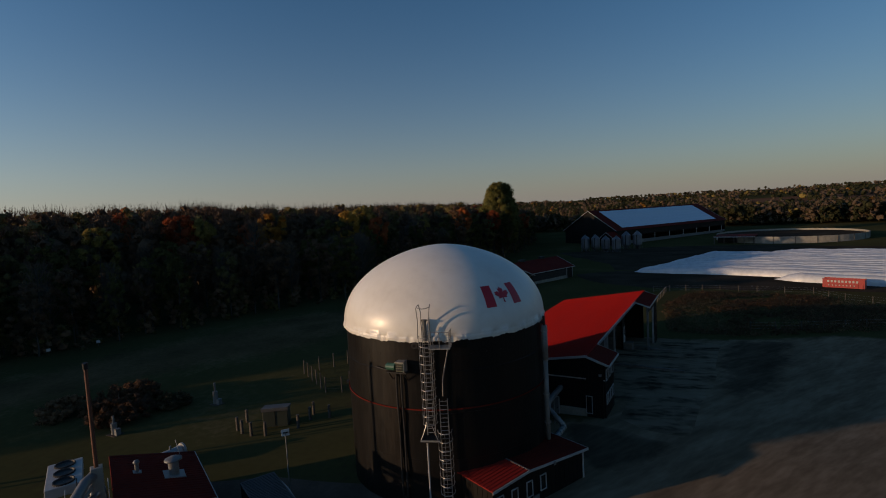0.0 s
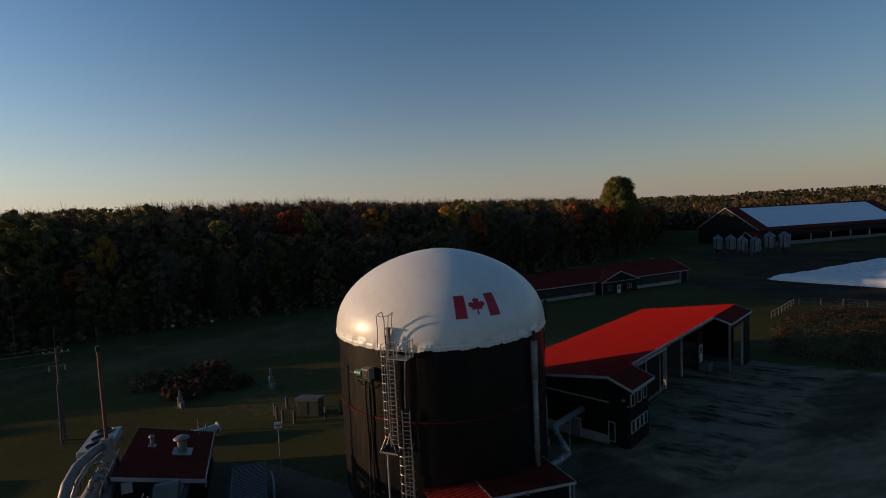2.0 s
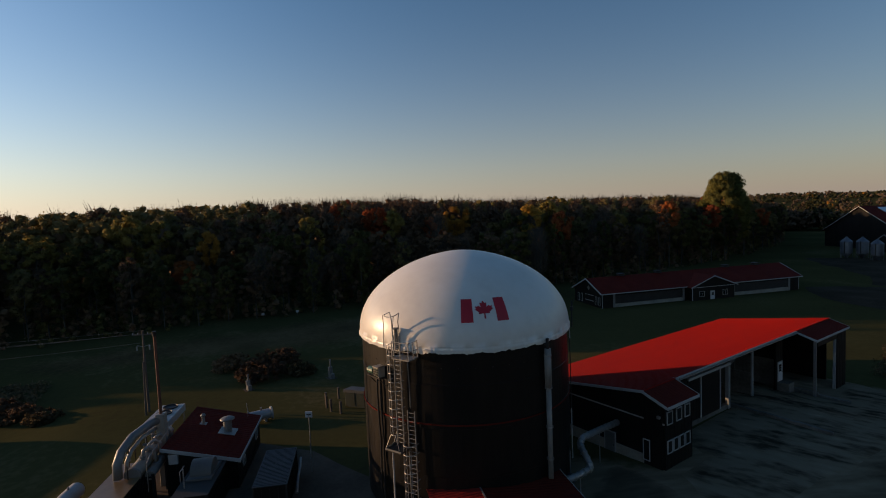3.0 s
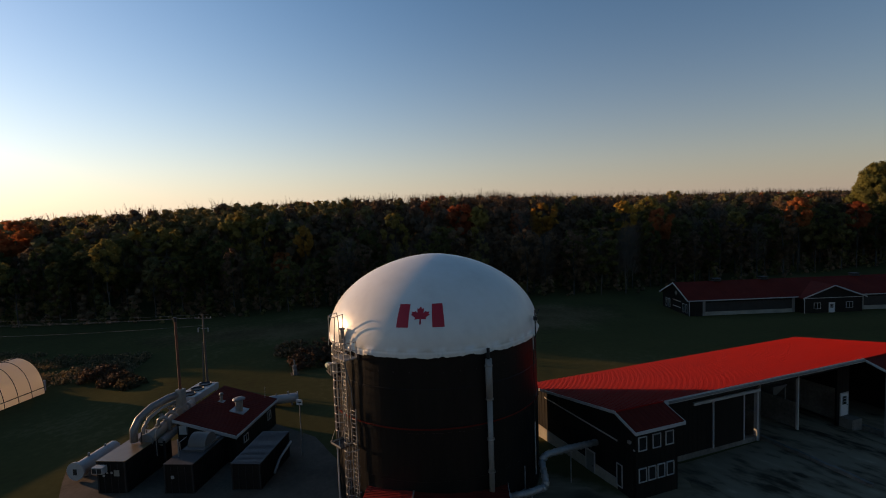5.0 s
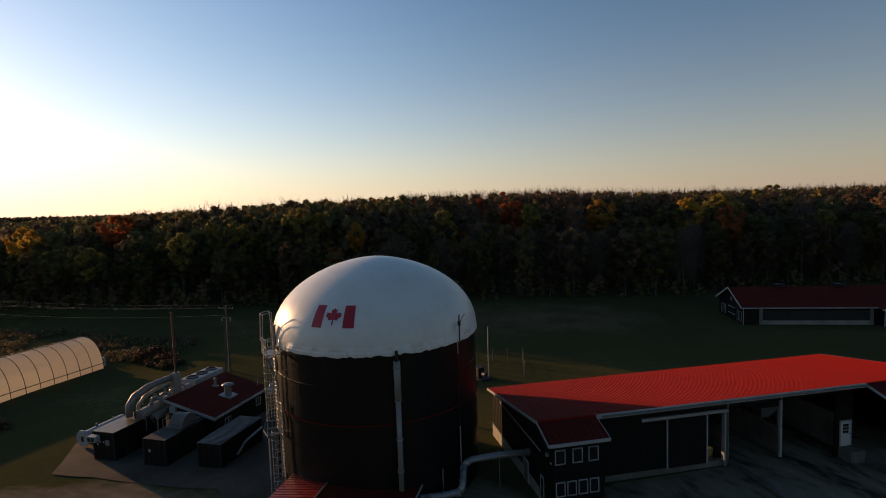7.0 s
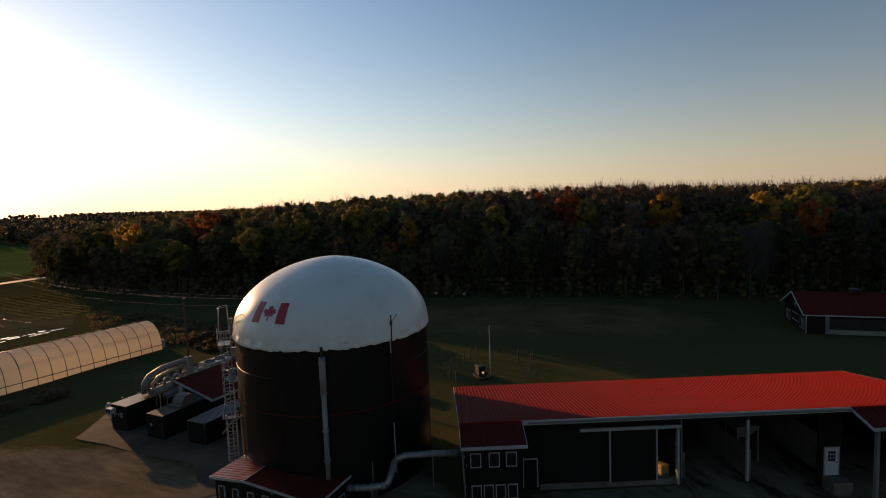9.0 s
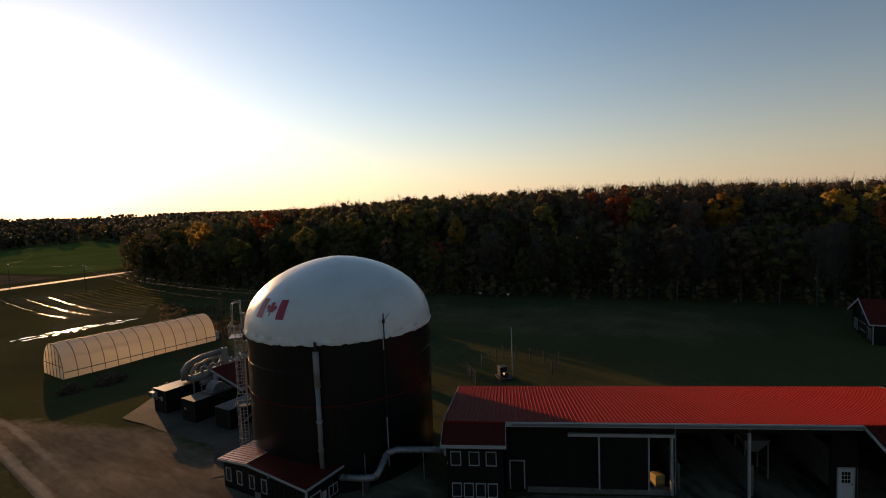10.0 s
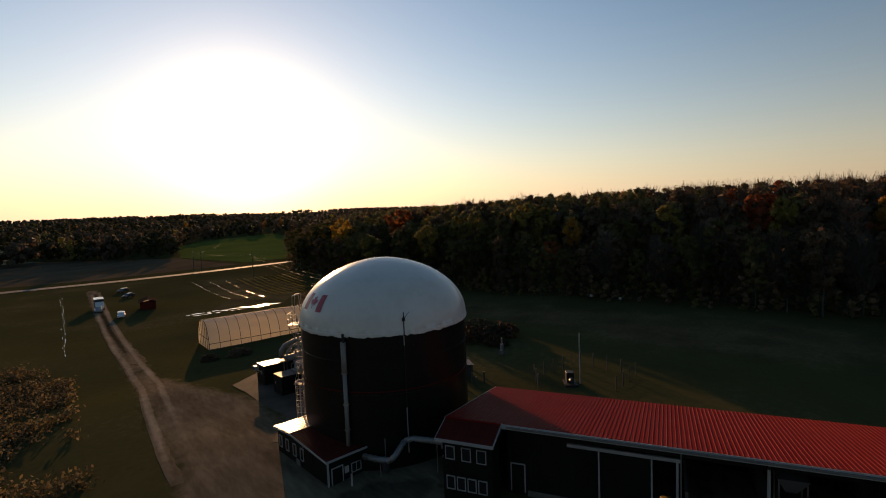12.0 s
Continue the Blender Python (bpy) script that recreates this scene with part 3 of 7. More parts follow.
def slope_roof(parent, hi, lo, y0, y1, mat, pitch=.4, rib=.035, thick=.10, name="roof", label=""):
    """One slope between two (x, z) edges, from y0 to y1: a sheet with a rib part every pitch."""
    run = math.hypot(hi[0] - lo[0], hi[1] - lo[1])
    ax = Vector((lo[0] - hi[0], 0, lo[1] - hi[1])).normalized()
    ay = Vector((0, 1, 0))
    az = ay.cross(ax)
    if az.z < 0:
        az = -az
    m = axes((hi[0], y0, hi[1]), ay, ax, az)
    r = part(name, Shape().box(0, 0, -thick, y1 - y0, run, 0), mat, parent, label, at=m)
    me = Shape().prism([(-rib, 0), (-rib * .5, rib), (rib * .5, rib), (rib, 0)], .01, run - .01).mesh("rib", mat)
    n = int((y1 - y0) / pitch)
    for k in range(n):
        part("rib", me, mat, r, at=Matrix.Translation(((k + .5) * (y1 - y0) / n, 0, 0)))
    return r


def window(parent, m, w, h, panes=1):
    """A framed window lying in local x and z, facing -y."""
    fr = part("window", Shape().box(-w / 2, -.06, 0, -w / 2 + .055, .05, h).box(w / 2 - .055, -.06, 0, w / 2, .05, h).box(-w / 2 + .055, -.06, 0, w / 2 - .055, .05, .055).box(-w / 2 + .055, -.06, h - .055, w / 2 - .055, .05, h), WHITE_TRIM, parent, "white framed window", at=m)
    gap = (w - .15) / panes
    for k in range(panes):
        x0 = -w / 2 + .075 + k * gap
        part("pane", Shape().box(x0 + (.025 if k else 0), -.02, .075, x0 + gap - (.025 if k < panes - 1 else 0), .01, h - .075), GLASS, fr)
        if k:
            part("mullion", Shape().box(x0 - .025, -.05, .09, x0 + .025, .04, h - .09), WHITE_TRIM, fr)
    return fr


def door(parent, m, w, h, leaf_mat, lit=False):
    """A framed door lying in local x and z, facing -y."""
    fr = part("door", Shape().box(-w / 2, -.04, 0, w / 2, .03, h), leaf_mat, parent, "framed personnel door", at=m)
    part("door_frame", Shape().box(-w / 2 - .09, -.06, 0, -w / 2, .04, h + .09).box(w / 2, -.06, 0, w / 2 + .09, .04, h + .09).box(-w / 2, -.06, h, w / 2, .04, h + .09), WHITE_TRIM, fr)
    part("handle", Shape().box(w / 2 - .16, -.10, h * .47, w / 2 - .06, -.04, h * .5), DARK_METAL, fr)
    if lit:
        for i in range(3):
            for j in range(3):
                x0, z0 = -w * .29 + i * w * .2, h * .52 + j * h * .13
                part("pane", Shape().box(x0, -.052, z0, x0 + w * .17, -.035, z0 + h * .11), GLASS, fr)
    return fr


FACE = {"+x": pose(0, 0, 0, 0, 0, 90), "-x": pose(0, 0, 0, 0, 0, -90), "+y": pose(0, 0, 0, 0, 0, 180), "-y": Matrix.Identity(4)}


def on(face, x, y, z):
    return Matrix.Translation((x, y, z)) @ FACE[face]


def cladding(parent, outline, depth, axis, mat, name="wall", label="", pitch=.5, rib=.022):
    """A wall from an outline in its own plane (a, z), with upright cover strips on its outside."""
    w = part(name, Shape().prism(outline, depth[0], depth[1], axis), mat, parent, label)
    lo, hi = min(q[0] for q in outline), max(q[0] for q in outline)
    s = Shape()
    k = lo + pitch / 2
    while k < hi:
        zs = []
        for (a0, z0), (a1, z1) in zip(outline, outline[1:] + outline[:1]):
            if (a0 - k) * (a1 - k) < 0:
                zs.append(z0 + (z1 - z0) * (k - a0) / (a1 - a0))
        if len(zs) >= 2:
            d0, d1 = (depth[1], depth[1] + rib) if depth[1] > depth[0] else (depth[1] - rib, depth[1])
            z0, z1 = min(zs), max(zs)
            if axis == 1:
                s.box(k - rib, d0, z0, k + rib, d1, z1)
            else:
                s.box(d0, k - rib, z0, d1, k + rib, z1)
        k += pitch
    tagged(part("cladding_profile", s, mat, w), kind="stuff")
    return w


# ---- commodity shed ----
BX0, BX1, BY0, BY1 = -24.6, -11.9, 49.7, 87.4
ZF, ZB = 6.32, 4.32


def build_shed():
    t = thing("commodity_shed", pose(0, 0, 0), "long black steel feed shed with a red single-slope roof", "farm building")
    slope_roof(t, (BX1 + .1, ZF), (BX0 - .3, ZB), BY0 - .4, BY1 + .3, RED_ROOF, .3, .032, label="ribbed bright red steel roof")

    def zr(x):
        return ZB + (ZF - ZB) * (x - BX0 + .3) / (BX1 - BX0 + .4) - .14
    for y0, y1, z0, z1 in ((BY0, 55.0, -2, zr(BX0)), (56.1, BY1, -2, zr(BX0)), (55.0, 56.1, -2, 2.1), (55.0, 56.1, 3.1, zr(BX0))):
        cladding(t, [(y0, z0), (y1, z0), (y1, z1), (y0, z1)], (BX0 + .2, BX0), 0, BLACK_STEEL, "back_wall")
    cladding(t, [(BX0 + .2, .9), (-12.0, .9), (-12.0, zr(-12.0)), (BX0 + .2, zr(BX0 + .2))], (BY0 + .2, BY0), 1, BLACK_STEEL, "end_wall")
    cladding(t, [(BX0 + .2, -2.5), (-12.0, -2.5), (-12.0, zr(-12.0)), (BX0 + .2, zr(BX0 + .2))], (BY1 - .2, BY1), 1, BLACK_STEEL, "end_wall")
    part("foundation", Shape().box(BX0 - .05, BY0 - .06, -2.2, -12.0, BY0 + .2, .9), PALE_CONCRETE, t, "pale cast concrete foundation wall")
    for a, b in (((BX1 + .15, ZF - .02), (BX0 - .3, ZB - .02)),):
        for y in (BY0 - .44, BY1 + .31):
            part("rake_trim", Shape().prism([(a[0], a[1] - .2), (a[0], a[1] + .03), (b[0], b[1] + .03), (b[0], b[1] - .2)], y - .02, y + .02), WHITE_TRIM, t)
    part("fascia", Shape().box(BX1 + .11, 53.9, ZF - .34, BX1 + .17, 77.95, ZF + .01), WHITE_TRIM, t, "white front fascia")
    part("gutter", Shape().box(BX1 + .18, 54.3, ZF - .22, BX1 + .30, 77.9, ZF - .10), GREY_PAINT, t)
    part("band_trim", Shape().box(BX0 + 2.5, BY0 - .05, 3.82, -10.2, BY0 - .025, 3.94), WHITE_TRIM, t)
    # set-back front wall with doors
    cladding(t, [(53.8, -.2), (60.75, -.2), (60.75, 5.95), (53.8, 5.95)], (-13.6, -13.4), 0, BLACK_STEEL, "front_wall")
    part("plinth", Shape().box(-13.75, 55.4, -.5, -13.35, 66.4, .55), CONCRETE, t)
    part("lintel", Shape().box(-13.6, 60.75, 4.95, -13.4, 78.55, 5.95), BLACK_STEEL, t)
    door(t, on("+x", -13.38, 54.65, .35), 1.0, 2.2, BLACK_STEEL)
    part("door_track", Shape().box(-13.38, 58.5, 4.62, -13.18, 66.2, 4.86), WHITE_TRIM, t, "white sliding door track cover")
    d = part("sliding_door", Shape().box(-13.44, 60.85, .5, -13.34, 64.3, 4.62), BLACK_STEEL, t, "tall black sliding door")
    for y in (60.77, 64.36):
        part("door_edge", Shape().box(-13.42, y - .055, .5, -13.28, y + .055, 4.62), WHITE_TRIM, d)
    part("jamb", Shape().box(-13.6, 65.92, -.3, -13.25, 66.08, 4.7), WHITE_TRIM, t)
    part("jamb", Shape().box(-13.6, 66.2, -.3, -13.25, 66.28, 5.9), GREY_PAINT, t)
    part("bay_post", Shape().box(-13.6, 71.35, -.3, -13.4, 71.53, 5.3), WHITE_TRIM, t, "white steel bay post")
    cladding(t, [(76.9, -1.6), (78.65, -1.6), (78.65, 5.0), (76.9, 5.0)], (-13.6, -13.4), 0, BLACK_STEEL, "front_wall")
    door(t, on("+x", -13.37, 77.88, .25), 1.0, 2.2, DOOR_WHITE, True)
    part("door_step", Shape().box(-13.38, 77.2, -1.3, -12.2, 78.65, .28), CONCRETE, t)
    # inside: concrete bay walls under steel
    for y, z1 in ((66.5, 2.4), (71.65, 2.4), (78.7, 2.4)):
        part("bay_wall", Shape().box(BX0 + .25, y, -1.6, -13.7, y + .2, z1), CONCRETE, t, "cast concrete bay wall")
    cladding(t, [(BX0 + .2, 2.4), (-13.7, 2.4), (-13.7, 5.6), (BX0 + .2, 4.1)], (78.75, 78.85), 1, BLACK_STEEL, "partition")
    part("bay_floor", Shape().box(BX0 + .25, 54, -1.5, -13.4, 66.4, .12), CONCRETE, t)
    # office bay at the west end
    front = [(49.75, -.6), (53.6, -.6), (53.6, 5.5), (49.75, 5.5)]
    cladding(t, front, (-10.4, -10.2), 0, BLACK_STEEL, "office_front")
    for y, k in ((49.75, 49.6), (53.4, 53.6)):
        cladding(t, [(-12.0, -.6), (-10.4, -.6), (-10.4, 5.52), (-12.0, 6.05)], (y + .1 if k < 50 else y, k if k < 50 else k), 1, BLACK_STEEL, "office_side")
    slope_roof(t, (-12.0, 6.30), (-9.72, 5.48), 49.3, 53.85, DARK_RED, .4, name="office_roof", label="dull red ribbed roof")
    part("office_fascia", Shape().box(-9.74, 49.3, 5.26, -9.68, 53.85, 5.49), WHITE_TRIM, t)
    for y in (49.28, 53.87):
        part("office_rake", Shape().prism([(-12.0, 6.10), (-12.0, 6.33), (-9.69, 5.50), (-9.69, 5.27)], y - .02, y + .02), WHITE_TRIM, t)
    for y in (50.3, 51.6, 52.8):
        window(t, on("+x", -10.17, y, 3.78), .76, 1.05)
    for y in (50.3, 51.15, 52.0, 52.85):
        window(t, on("+x", -10.17, y, 1.45), .7, 1.05)
    window(t, on("-y", -11.75, 49.58, .5), .62, 1.75)
    door(t, on("-y", -15.3, BY0 - .07, -.35), .98, 2.05, GREY_PAINT)
    part("wall_lamp", Shape().box(-10.75, 49.42, 4.3, -10.5, 49.6, 4.5), GALV, t)
    # east drive-through bay
    slope_roof(t, (-12.0, 6.30), (-9.8, 5.58), 78.0, 87.6, DARK_RED, .4, name="east_roof", label="dull red ribbed roof")
    part("east_fascia", Shape().box(-9.82, 78.0, 5.36, -9.76, 87.6, 5.59), WHITE_TRIM, t)
    for y in (77.98, 87.62):
        part("east_rake", Shape().prism([(-12.0, 6.10), (-12.0, 6.33), (-9.77, 5.60), (-9.77, 5.37)], y - .02, y + .02), WHITE_TRIM, t)
    for y, w in ((78.6, .22), (84.2, .22), (87.1, .22)):
        part("east_column", Shape().box(-10.3, y - w / 2, -2.2, -10.05, y + w / 2, 5.3), WHITE_TRIM if y > 80 else GREY_PAINT, t)
    cladding(t, [(84.3, -2), (87.0, -2), (87.0, 5.3), (84.3, 5.3)], (-10.15, -9.95), 0, BLACK_STEEL, "east_front")
    part("east_beam", Shape().box(-10.15, 78.7, 4.7, -9.95, 84.2, 5.3), BLACK_STEEL, t)
    part("east_kerb", Shape().box(-13.6, 78.7, -2.2, -9.9, 79.0, -.4), CONCRETE, t)
    return t


bunker = build_shed()
sheet("slab", SLAB, [(-13.4, 54.3), (-9.6, 54.3), (-9.6, 48.8), (-2.7, 47.2), (-1, 60), (-.6, 72), (0, 86.3), (-9.5, 88.5), (-24, 87), (-24, 66.4), (-13.4, 66.4)], .10, 1.5, "stained concrete apron in front of the feed shed", .25, 1.6)


def build_apron():
    for y, x1 in ((66.4, -4.6), (78.75, -7.0)):
        k = thing("concrete_kerb", pose(0, 0, 0), "low cast concrete kerb wall across the apron", "kerb", "apron kerbs", "structure")
        s = Shape()
        x = -13.4
        while x < x1:
            e = min(x + 3, x1)
            z0, z1 = land(x, y), land(e, y)
            s.add([(x, y, z0 - .3), (e, y, z1 - .3), (e, y + .3, z1 - .3), (x, y + .3, z0 - .3), (x, y, z0 + .42), (e, y, z1 + .34), (e, y + .3, z1 + .34), (x, y + .3, z0 + .42)], [(3, 2, 1, 0), (4, 5, 6, 7), (0, 1, 5, 4), (1, 2, 6, 5), (2, 3, 7, 6), (3, 0, 4, 7)])
            x = e
        part("kerb_wall", s, CONCRETE, k)
    # Golden block added to imitate the sun patch let in by the back opening.
    b = thing("sun_patch_block", pose(-14.7, 65.35, .12, 0, 0, 20), "golden block standing for a patch of sunlight just inside the sliding door", "bale")
    part("straw_gold", Shape().box(-.4, -.4, 0, .4, .4, 1.0), material("straw_gold", [(.30, .19, .06), (.42, .28, .09), (.5, .35, .12)], .9, scale=3, fine=25, bump=.03, bump_scale=30), b, bevel=.06)
    for z in (.3, .7):
        part("dark_band", Shape().box(-.42, -.42, z, .42, .42, z + .02), WOOD_POLE, b)
    # feed hopper kept in the bay
    t = thing("feed_hopper", pose(-17.5, 73.4, land(-17.5, 73.4) + .1), "pale grey sheet steel feed hopper on legs", "hopper")
    part("bin", Shape().add([(-1, -1, 3.1), (1, -1, 3.1), (1, 1, 3.1), (-1, 1, 3.1), (-.35, -.35, 1.9), (.35, -.35, 1.9), (.35, .35, 1.9), (-.35, .35, 1.9)], [(0, 1, 2, 3), (7, 6, 5, 4), (0, 4, 5, 1), (1, 5, 6, 2), (2, 6, 7, 3), (3, 7, 4, 0)]), GREY_PAINT, t)
    for x in (-.85, .85):
        for y in (-.85, .85):
            part("leg", Shape().box(x - .05, y - .05, 0, x + .05, y + .05, 3.0), GREY_PAINT, t)


build_apron()


# ---- pump house ----
def build_pump_house():
    z0, ridge, north, south = -1.4, 2.56, 2.02, 2.28
    t = thing("pump_house", pose(-9.63, 39.19, 0, 0, 0, -23.6), "small black steel pump house with a red roof against the tank", "hut")
    # One red roof: south slope coloured as sunlit, north slope as shaded.
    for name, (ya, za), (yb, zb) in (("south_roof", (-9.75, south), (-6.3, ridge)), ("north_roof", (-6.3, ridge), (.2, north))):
        r = part(name, Shape().prism([(ya, za - .07), (ya, za), (yb, zb), (yb, zb - .07)], -4.1, .1, axis=0), PUMP_ROOF_SUNLIT if ya < -9 else DARK_RED, t, "ribbed red steel roof")
        rib = Shape().beam((0, ya + .02, za + .012), (0, yb - .02, zb + .012), .06, .04).mesh("rib", PUMP_ROOF_SUNLIT if ya < -9 else DARK_RED)
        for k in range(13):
            part("rib", rib, PUMP_ROOF_SUNLIT, r, at=Matrix.Translation((-3.9 + k * .325, 0, 0)))
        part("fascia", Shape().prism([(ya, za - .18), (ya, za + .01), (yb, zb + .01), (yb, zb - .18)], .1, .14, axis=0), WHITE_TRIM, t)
    part("ridge_cap", Shape().beam((-4.1, -6.3, ridge + .03), (.14, -6.3, ridge + .02), .1, .04), GREY_PAINT, t)
    cladding(t, [(-9.5, z0), (-.1, z0), (-.1, north - .1), (-6.3, ridge - .1), (-9.5, south - .08)], (-.4, -.2), 0, BLACK_STEEL, "front_wall")
    cladding(t, [(-4.0, z0), (-.4, z0), (-.4, north - .06), (-4.0, north - .06)], (-.3, -.1), 1, BLACK_STEEL, "side_wall")
    cladding(t, [(-4.0, z0), (-.4, z0), (-.4, south - .06), (-4.0, south - .06)], (-9.3, -9.5), 1, BLACK_STEEL, "side_wall")
    part("rake_trim", Shape().box(-4.1, .2, north - .17, .14, .24, north + .03), WHITE_TRIM, t)
    part("corner_trim", Shape().box(-.26, -.16, z0, -.12, -.04, 1.9), WHITE_TRIM, t)
    for y in (-8.85, -7.5, -6.03, -4.62):
        window(t, on("+x", -.18, y, .42), .62, 1.15)
    part("louvre", Shape().box(-.2, -5.75, -.25, -.14, -5.1, .3), GREY_PAINT, t, "grey wall louvre")
    part("gutter_end", Shape().box(.14, -3.75, 2.05, .22, -3.6, 2.3), GREY_PAINT, t)
    door(t, on("+y", -1.05, -.08, -1.15), .98, 2.2, BLACK_STEEL)
    window(t, on("+y", -2.95, -.08, .05), 1.0, .85, 2)
    part("notice", Shape().box(-2.2, -.1, .25, -1.78, -.06, .85), WHITE_TRIM, t, "blank white notice")
    return t


build_pump_house()


def build_gas_duct():
    t = thing("gas_duct", pose(0, 0, 0), "foil-clad insulated pipe between pump house and shed", "pipe")
    runs = [[(-12.9, 40.7, 1.2), (-12.7, 42.3, 1.25), (-12.55, 43.7, 1.45)], [(-12.55, 43.7, 1.45), (-13.0, 43.95, 1.75), (-14.1, 44.3, 2.6)], [(-14.1, 44.3, 2.6), (-14.4, 45.0, 2.78), (-14.5, 47.0, 2.78), (-14.55, 49.7, 2.74)]]
    for r in runs:
        part("pipe_run", Shape().tube(r, .24, 14), FOIL, t, smooth=True)
    joint = Shape().lathe([(.25, -.05), (.285, -.05), (.285, .05), (.25, .05)], 14).mesh("joint_band", FOIL)
    for r in runs:
        for (a, b) in zip(r, r[1:]):
            a, b = Vector(a), Vector(b)
            n = max(1, int((b - a).length / .45))
            for k in range(n):
                part("joint_band", joint, FOIL, t, at=Matrix.Translation(a.lerp(b, (k + .5) / n)) @ (b - a).to_track_quat("Z", "Y").to_matrix().to_4x4())
    for p in ((-12.65, 42.6), (-14.5, 47.2)):
        z = land(*p)
        part("stand", Shape().pipe((*p, z - .3), (*p, 2.55 if p[1] > 45 else 1.1), .05, 8), GALV, t)
    t = thing("vent_valve", pose(-13.6, 42.6, land(-13.6, 42.6)), "blue-grey knock-out pot with thin vent pipe", "valve")
    part("pot", Shape().lathe([(.02, 0), (.32, 0), (.32, .8), (.5, .9), (.5, 1.0), (.3, 1.15), (.05, 1.25)], 18), BLUE_GREY_ROOF, t, smooth=False)
    part("vent_pipe", Shape().pipe((0, 0, 1.2), (0, 0, 3.0), .05, 8), GREY_PAINT, t)
    t = thing("bollard", pose(-10.6, 41.0, land(-10.6, 41.0)), "white guard bollard beside the pump house", "bollard")
    part("post", Shape().pipe((0, 0, -.2), (0, 0, 1.1), .09, 10), WHITE_TRIM, t)


build_gas_duct()


# ---- engine yard ----
COWL = material("dull grey cowl", [(.065, .061, .056), (.10, .094, .087)], .6, scale=.8, fine=6)
YAW = -26.0


def build_engine_yard():
    def hutm(x, y, z=0.0):
        return pose(-31.3, 22.75, -1.0, 0, 0, YAW) @ pose(x, y, z)
    t = thing("engine_hut", hutm(0, 0), "black engine hut with dark red sloping roof", "hut")
    # local x runs back from the front (negative), y from the low side (0) to the high side (-5.8)
    hi, lo = (-5.8, 4.3), (.15, 2.78)
    run = math.hypot(hi[0] - lo[0], hi[1] - lo[1])
    ax = Vector((0, hi[0] - lo[0], hi[1] - lo[1])).normalized()
    m = axes((.15, lo[0], lo[1]), Vector((-1, 0, 0)), ax, Vector((-1, 0, 0)).cross(ax))
    r = part("roof", Shape().box(0, 0, -.12, 9.3, run, 0), DARK_RED, t, "dark red ribbed roof", at=m)
    me = Shape().prism([(-.03, 0), (-.015, .03), (.015, .03), (.03, 0)], .02, run - .02).mesh("rib", DARK_RED)
    for k in range(23):
        part("rib", me, DARK_RED, r, at=Matrix.Translation((.2 + k * .4, 0, 0)))
    part("eave_trim", Shape().box(-9.1, .13, 2.55, .2, .19, 2.80), WHITE_TRIM, t)
    part("rake_trim", Shape().prism([(.19, 2.50), (.19, 2.80), (-5.85, 4.33), (-5.85, 4.05)], .16, .22, axis=0), WHITE_TRIM, t)
    cladding(t, [(-5.6, -.6), (-.1, -.6), (-.1, 2.65), (-5.6, 4.05)], (-.3, -.1), 0, BLACK_STEEL, "front_wall")
    cladding(t, [(-8.9, -.6), (-.3, -.6), (-.3, 2.62), (-8.9, 2.62)], (-.3, -.1), 1, BLACK_STEEL, "side_wall")
    part("back_wall", Shape().prism([(-5.6, -.6), (-.3, -.6), (-.3, 2.62), (-5.6, 4.05)], -9.0, -8.85, axis=0), BLACK_STEEL, t)
    part("high_wall", Shape().box(-8.85, -5.65, -.6, -.3, -5.45, 4.0), BLACK_STEEL, t)
    window(t, on("+y", -7.2, -.06, 1.3), .8, .9, 2)
    window(t, on("+y", -2.0, -.06, 1.3), .9, .7, 2)
    part("inlet_box", Shape().box(-.1, -5.3, 2.9, .15, -4.6, 3.7), WHITE_TRIM, t, "white wall inlet box")

    def vent(x, y, r, h, cap):
        z = lo[1] + (hi[1] - lo[1]) * (y - lo[0]) / (hi[0] - lo[0])
        v = thing("roof_vent", hutm(x, y, z), "galvanised mushroom roof vent on the hut", "vent", "roof vents")
        part("stack", Shape().pipe((0, 0, -.1), (0, 0, h), r, 18), GALV, v, smooth=False)
        part("cap", Shape().lathe([(cap * .6, h - .12), (cap, h - .04), (cap, h + .04), (cap * .7, h + .14), (.02, h + .2)], 20), GREY_PAINT, v, "domed weather cap", smooth=True)
        part("flashing", Shape().box(-r * 2, -r * 2, -.06, r * 2, r * 2, .05, pose(0, 0, 0, -14, 0, 0)), FOIL, v)
    vent(-4.6, -1.9, .36, 1.15, .62)
    vent(-5.5, -4.2, .14, .75, .22)
    part("antenna", Shape().beam((-8.5, -1, 3), (-9.1, -1.2, 4.2), .03, .03), WHITE_TRIM, t)

    def container(x, y, h, roof, length=6.06):
        c = thing("container", pose(x, y, -.95, 0, 0, YAW), "black steel equipment container on the gravel pad", "container", "equipment containers")
        part("body", Shape().box(-length, 0, .12, 0, 2.44, h - .06), BLACK_STEEL, c)
        s = Shape()
        for yy, d in ((0, -1), (2.44, 1)):
            k = -length + .25
            while k < -.2:
                s.box(k - .05, yy + min(0, d * .035), .25, k + .05, yy + max(0, d * .035), h - .2)
                k += .28
        tagged(part("corrugation", s, BLACK_STEEL, c), kind="stuff")
        part("roof", Shape().box(-length - .03, -.04, h - .06, .03, 2.48, h), roof, c)
        for yy in (.04, 2.40):
            for xx in (-.02, -length + .02):
                part("corner_post", Shape().box(xx - .06, yy - .06, 0, xx + .06, yy + .06, h - .07), DARK_METAL, c)
        for yy in (.62, 1.22, 1.82):
            part("lock_rod", Shape().pipe((.06, yy, .2), (.06, yy, h - .2), .022, 6), DARK_METAL, c)
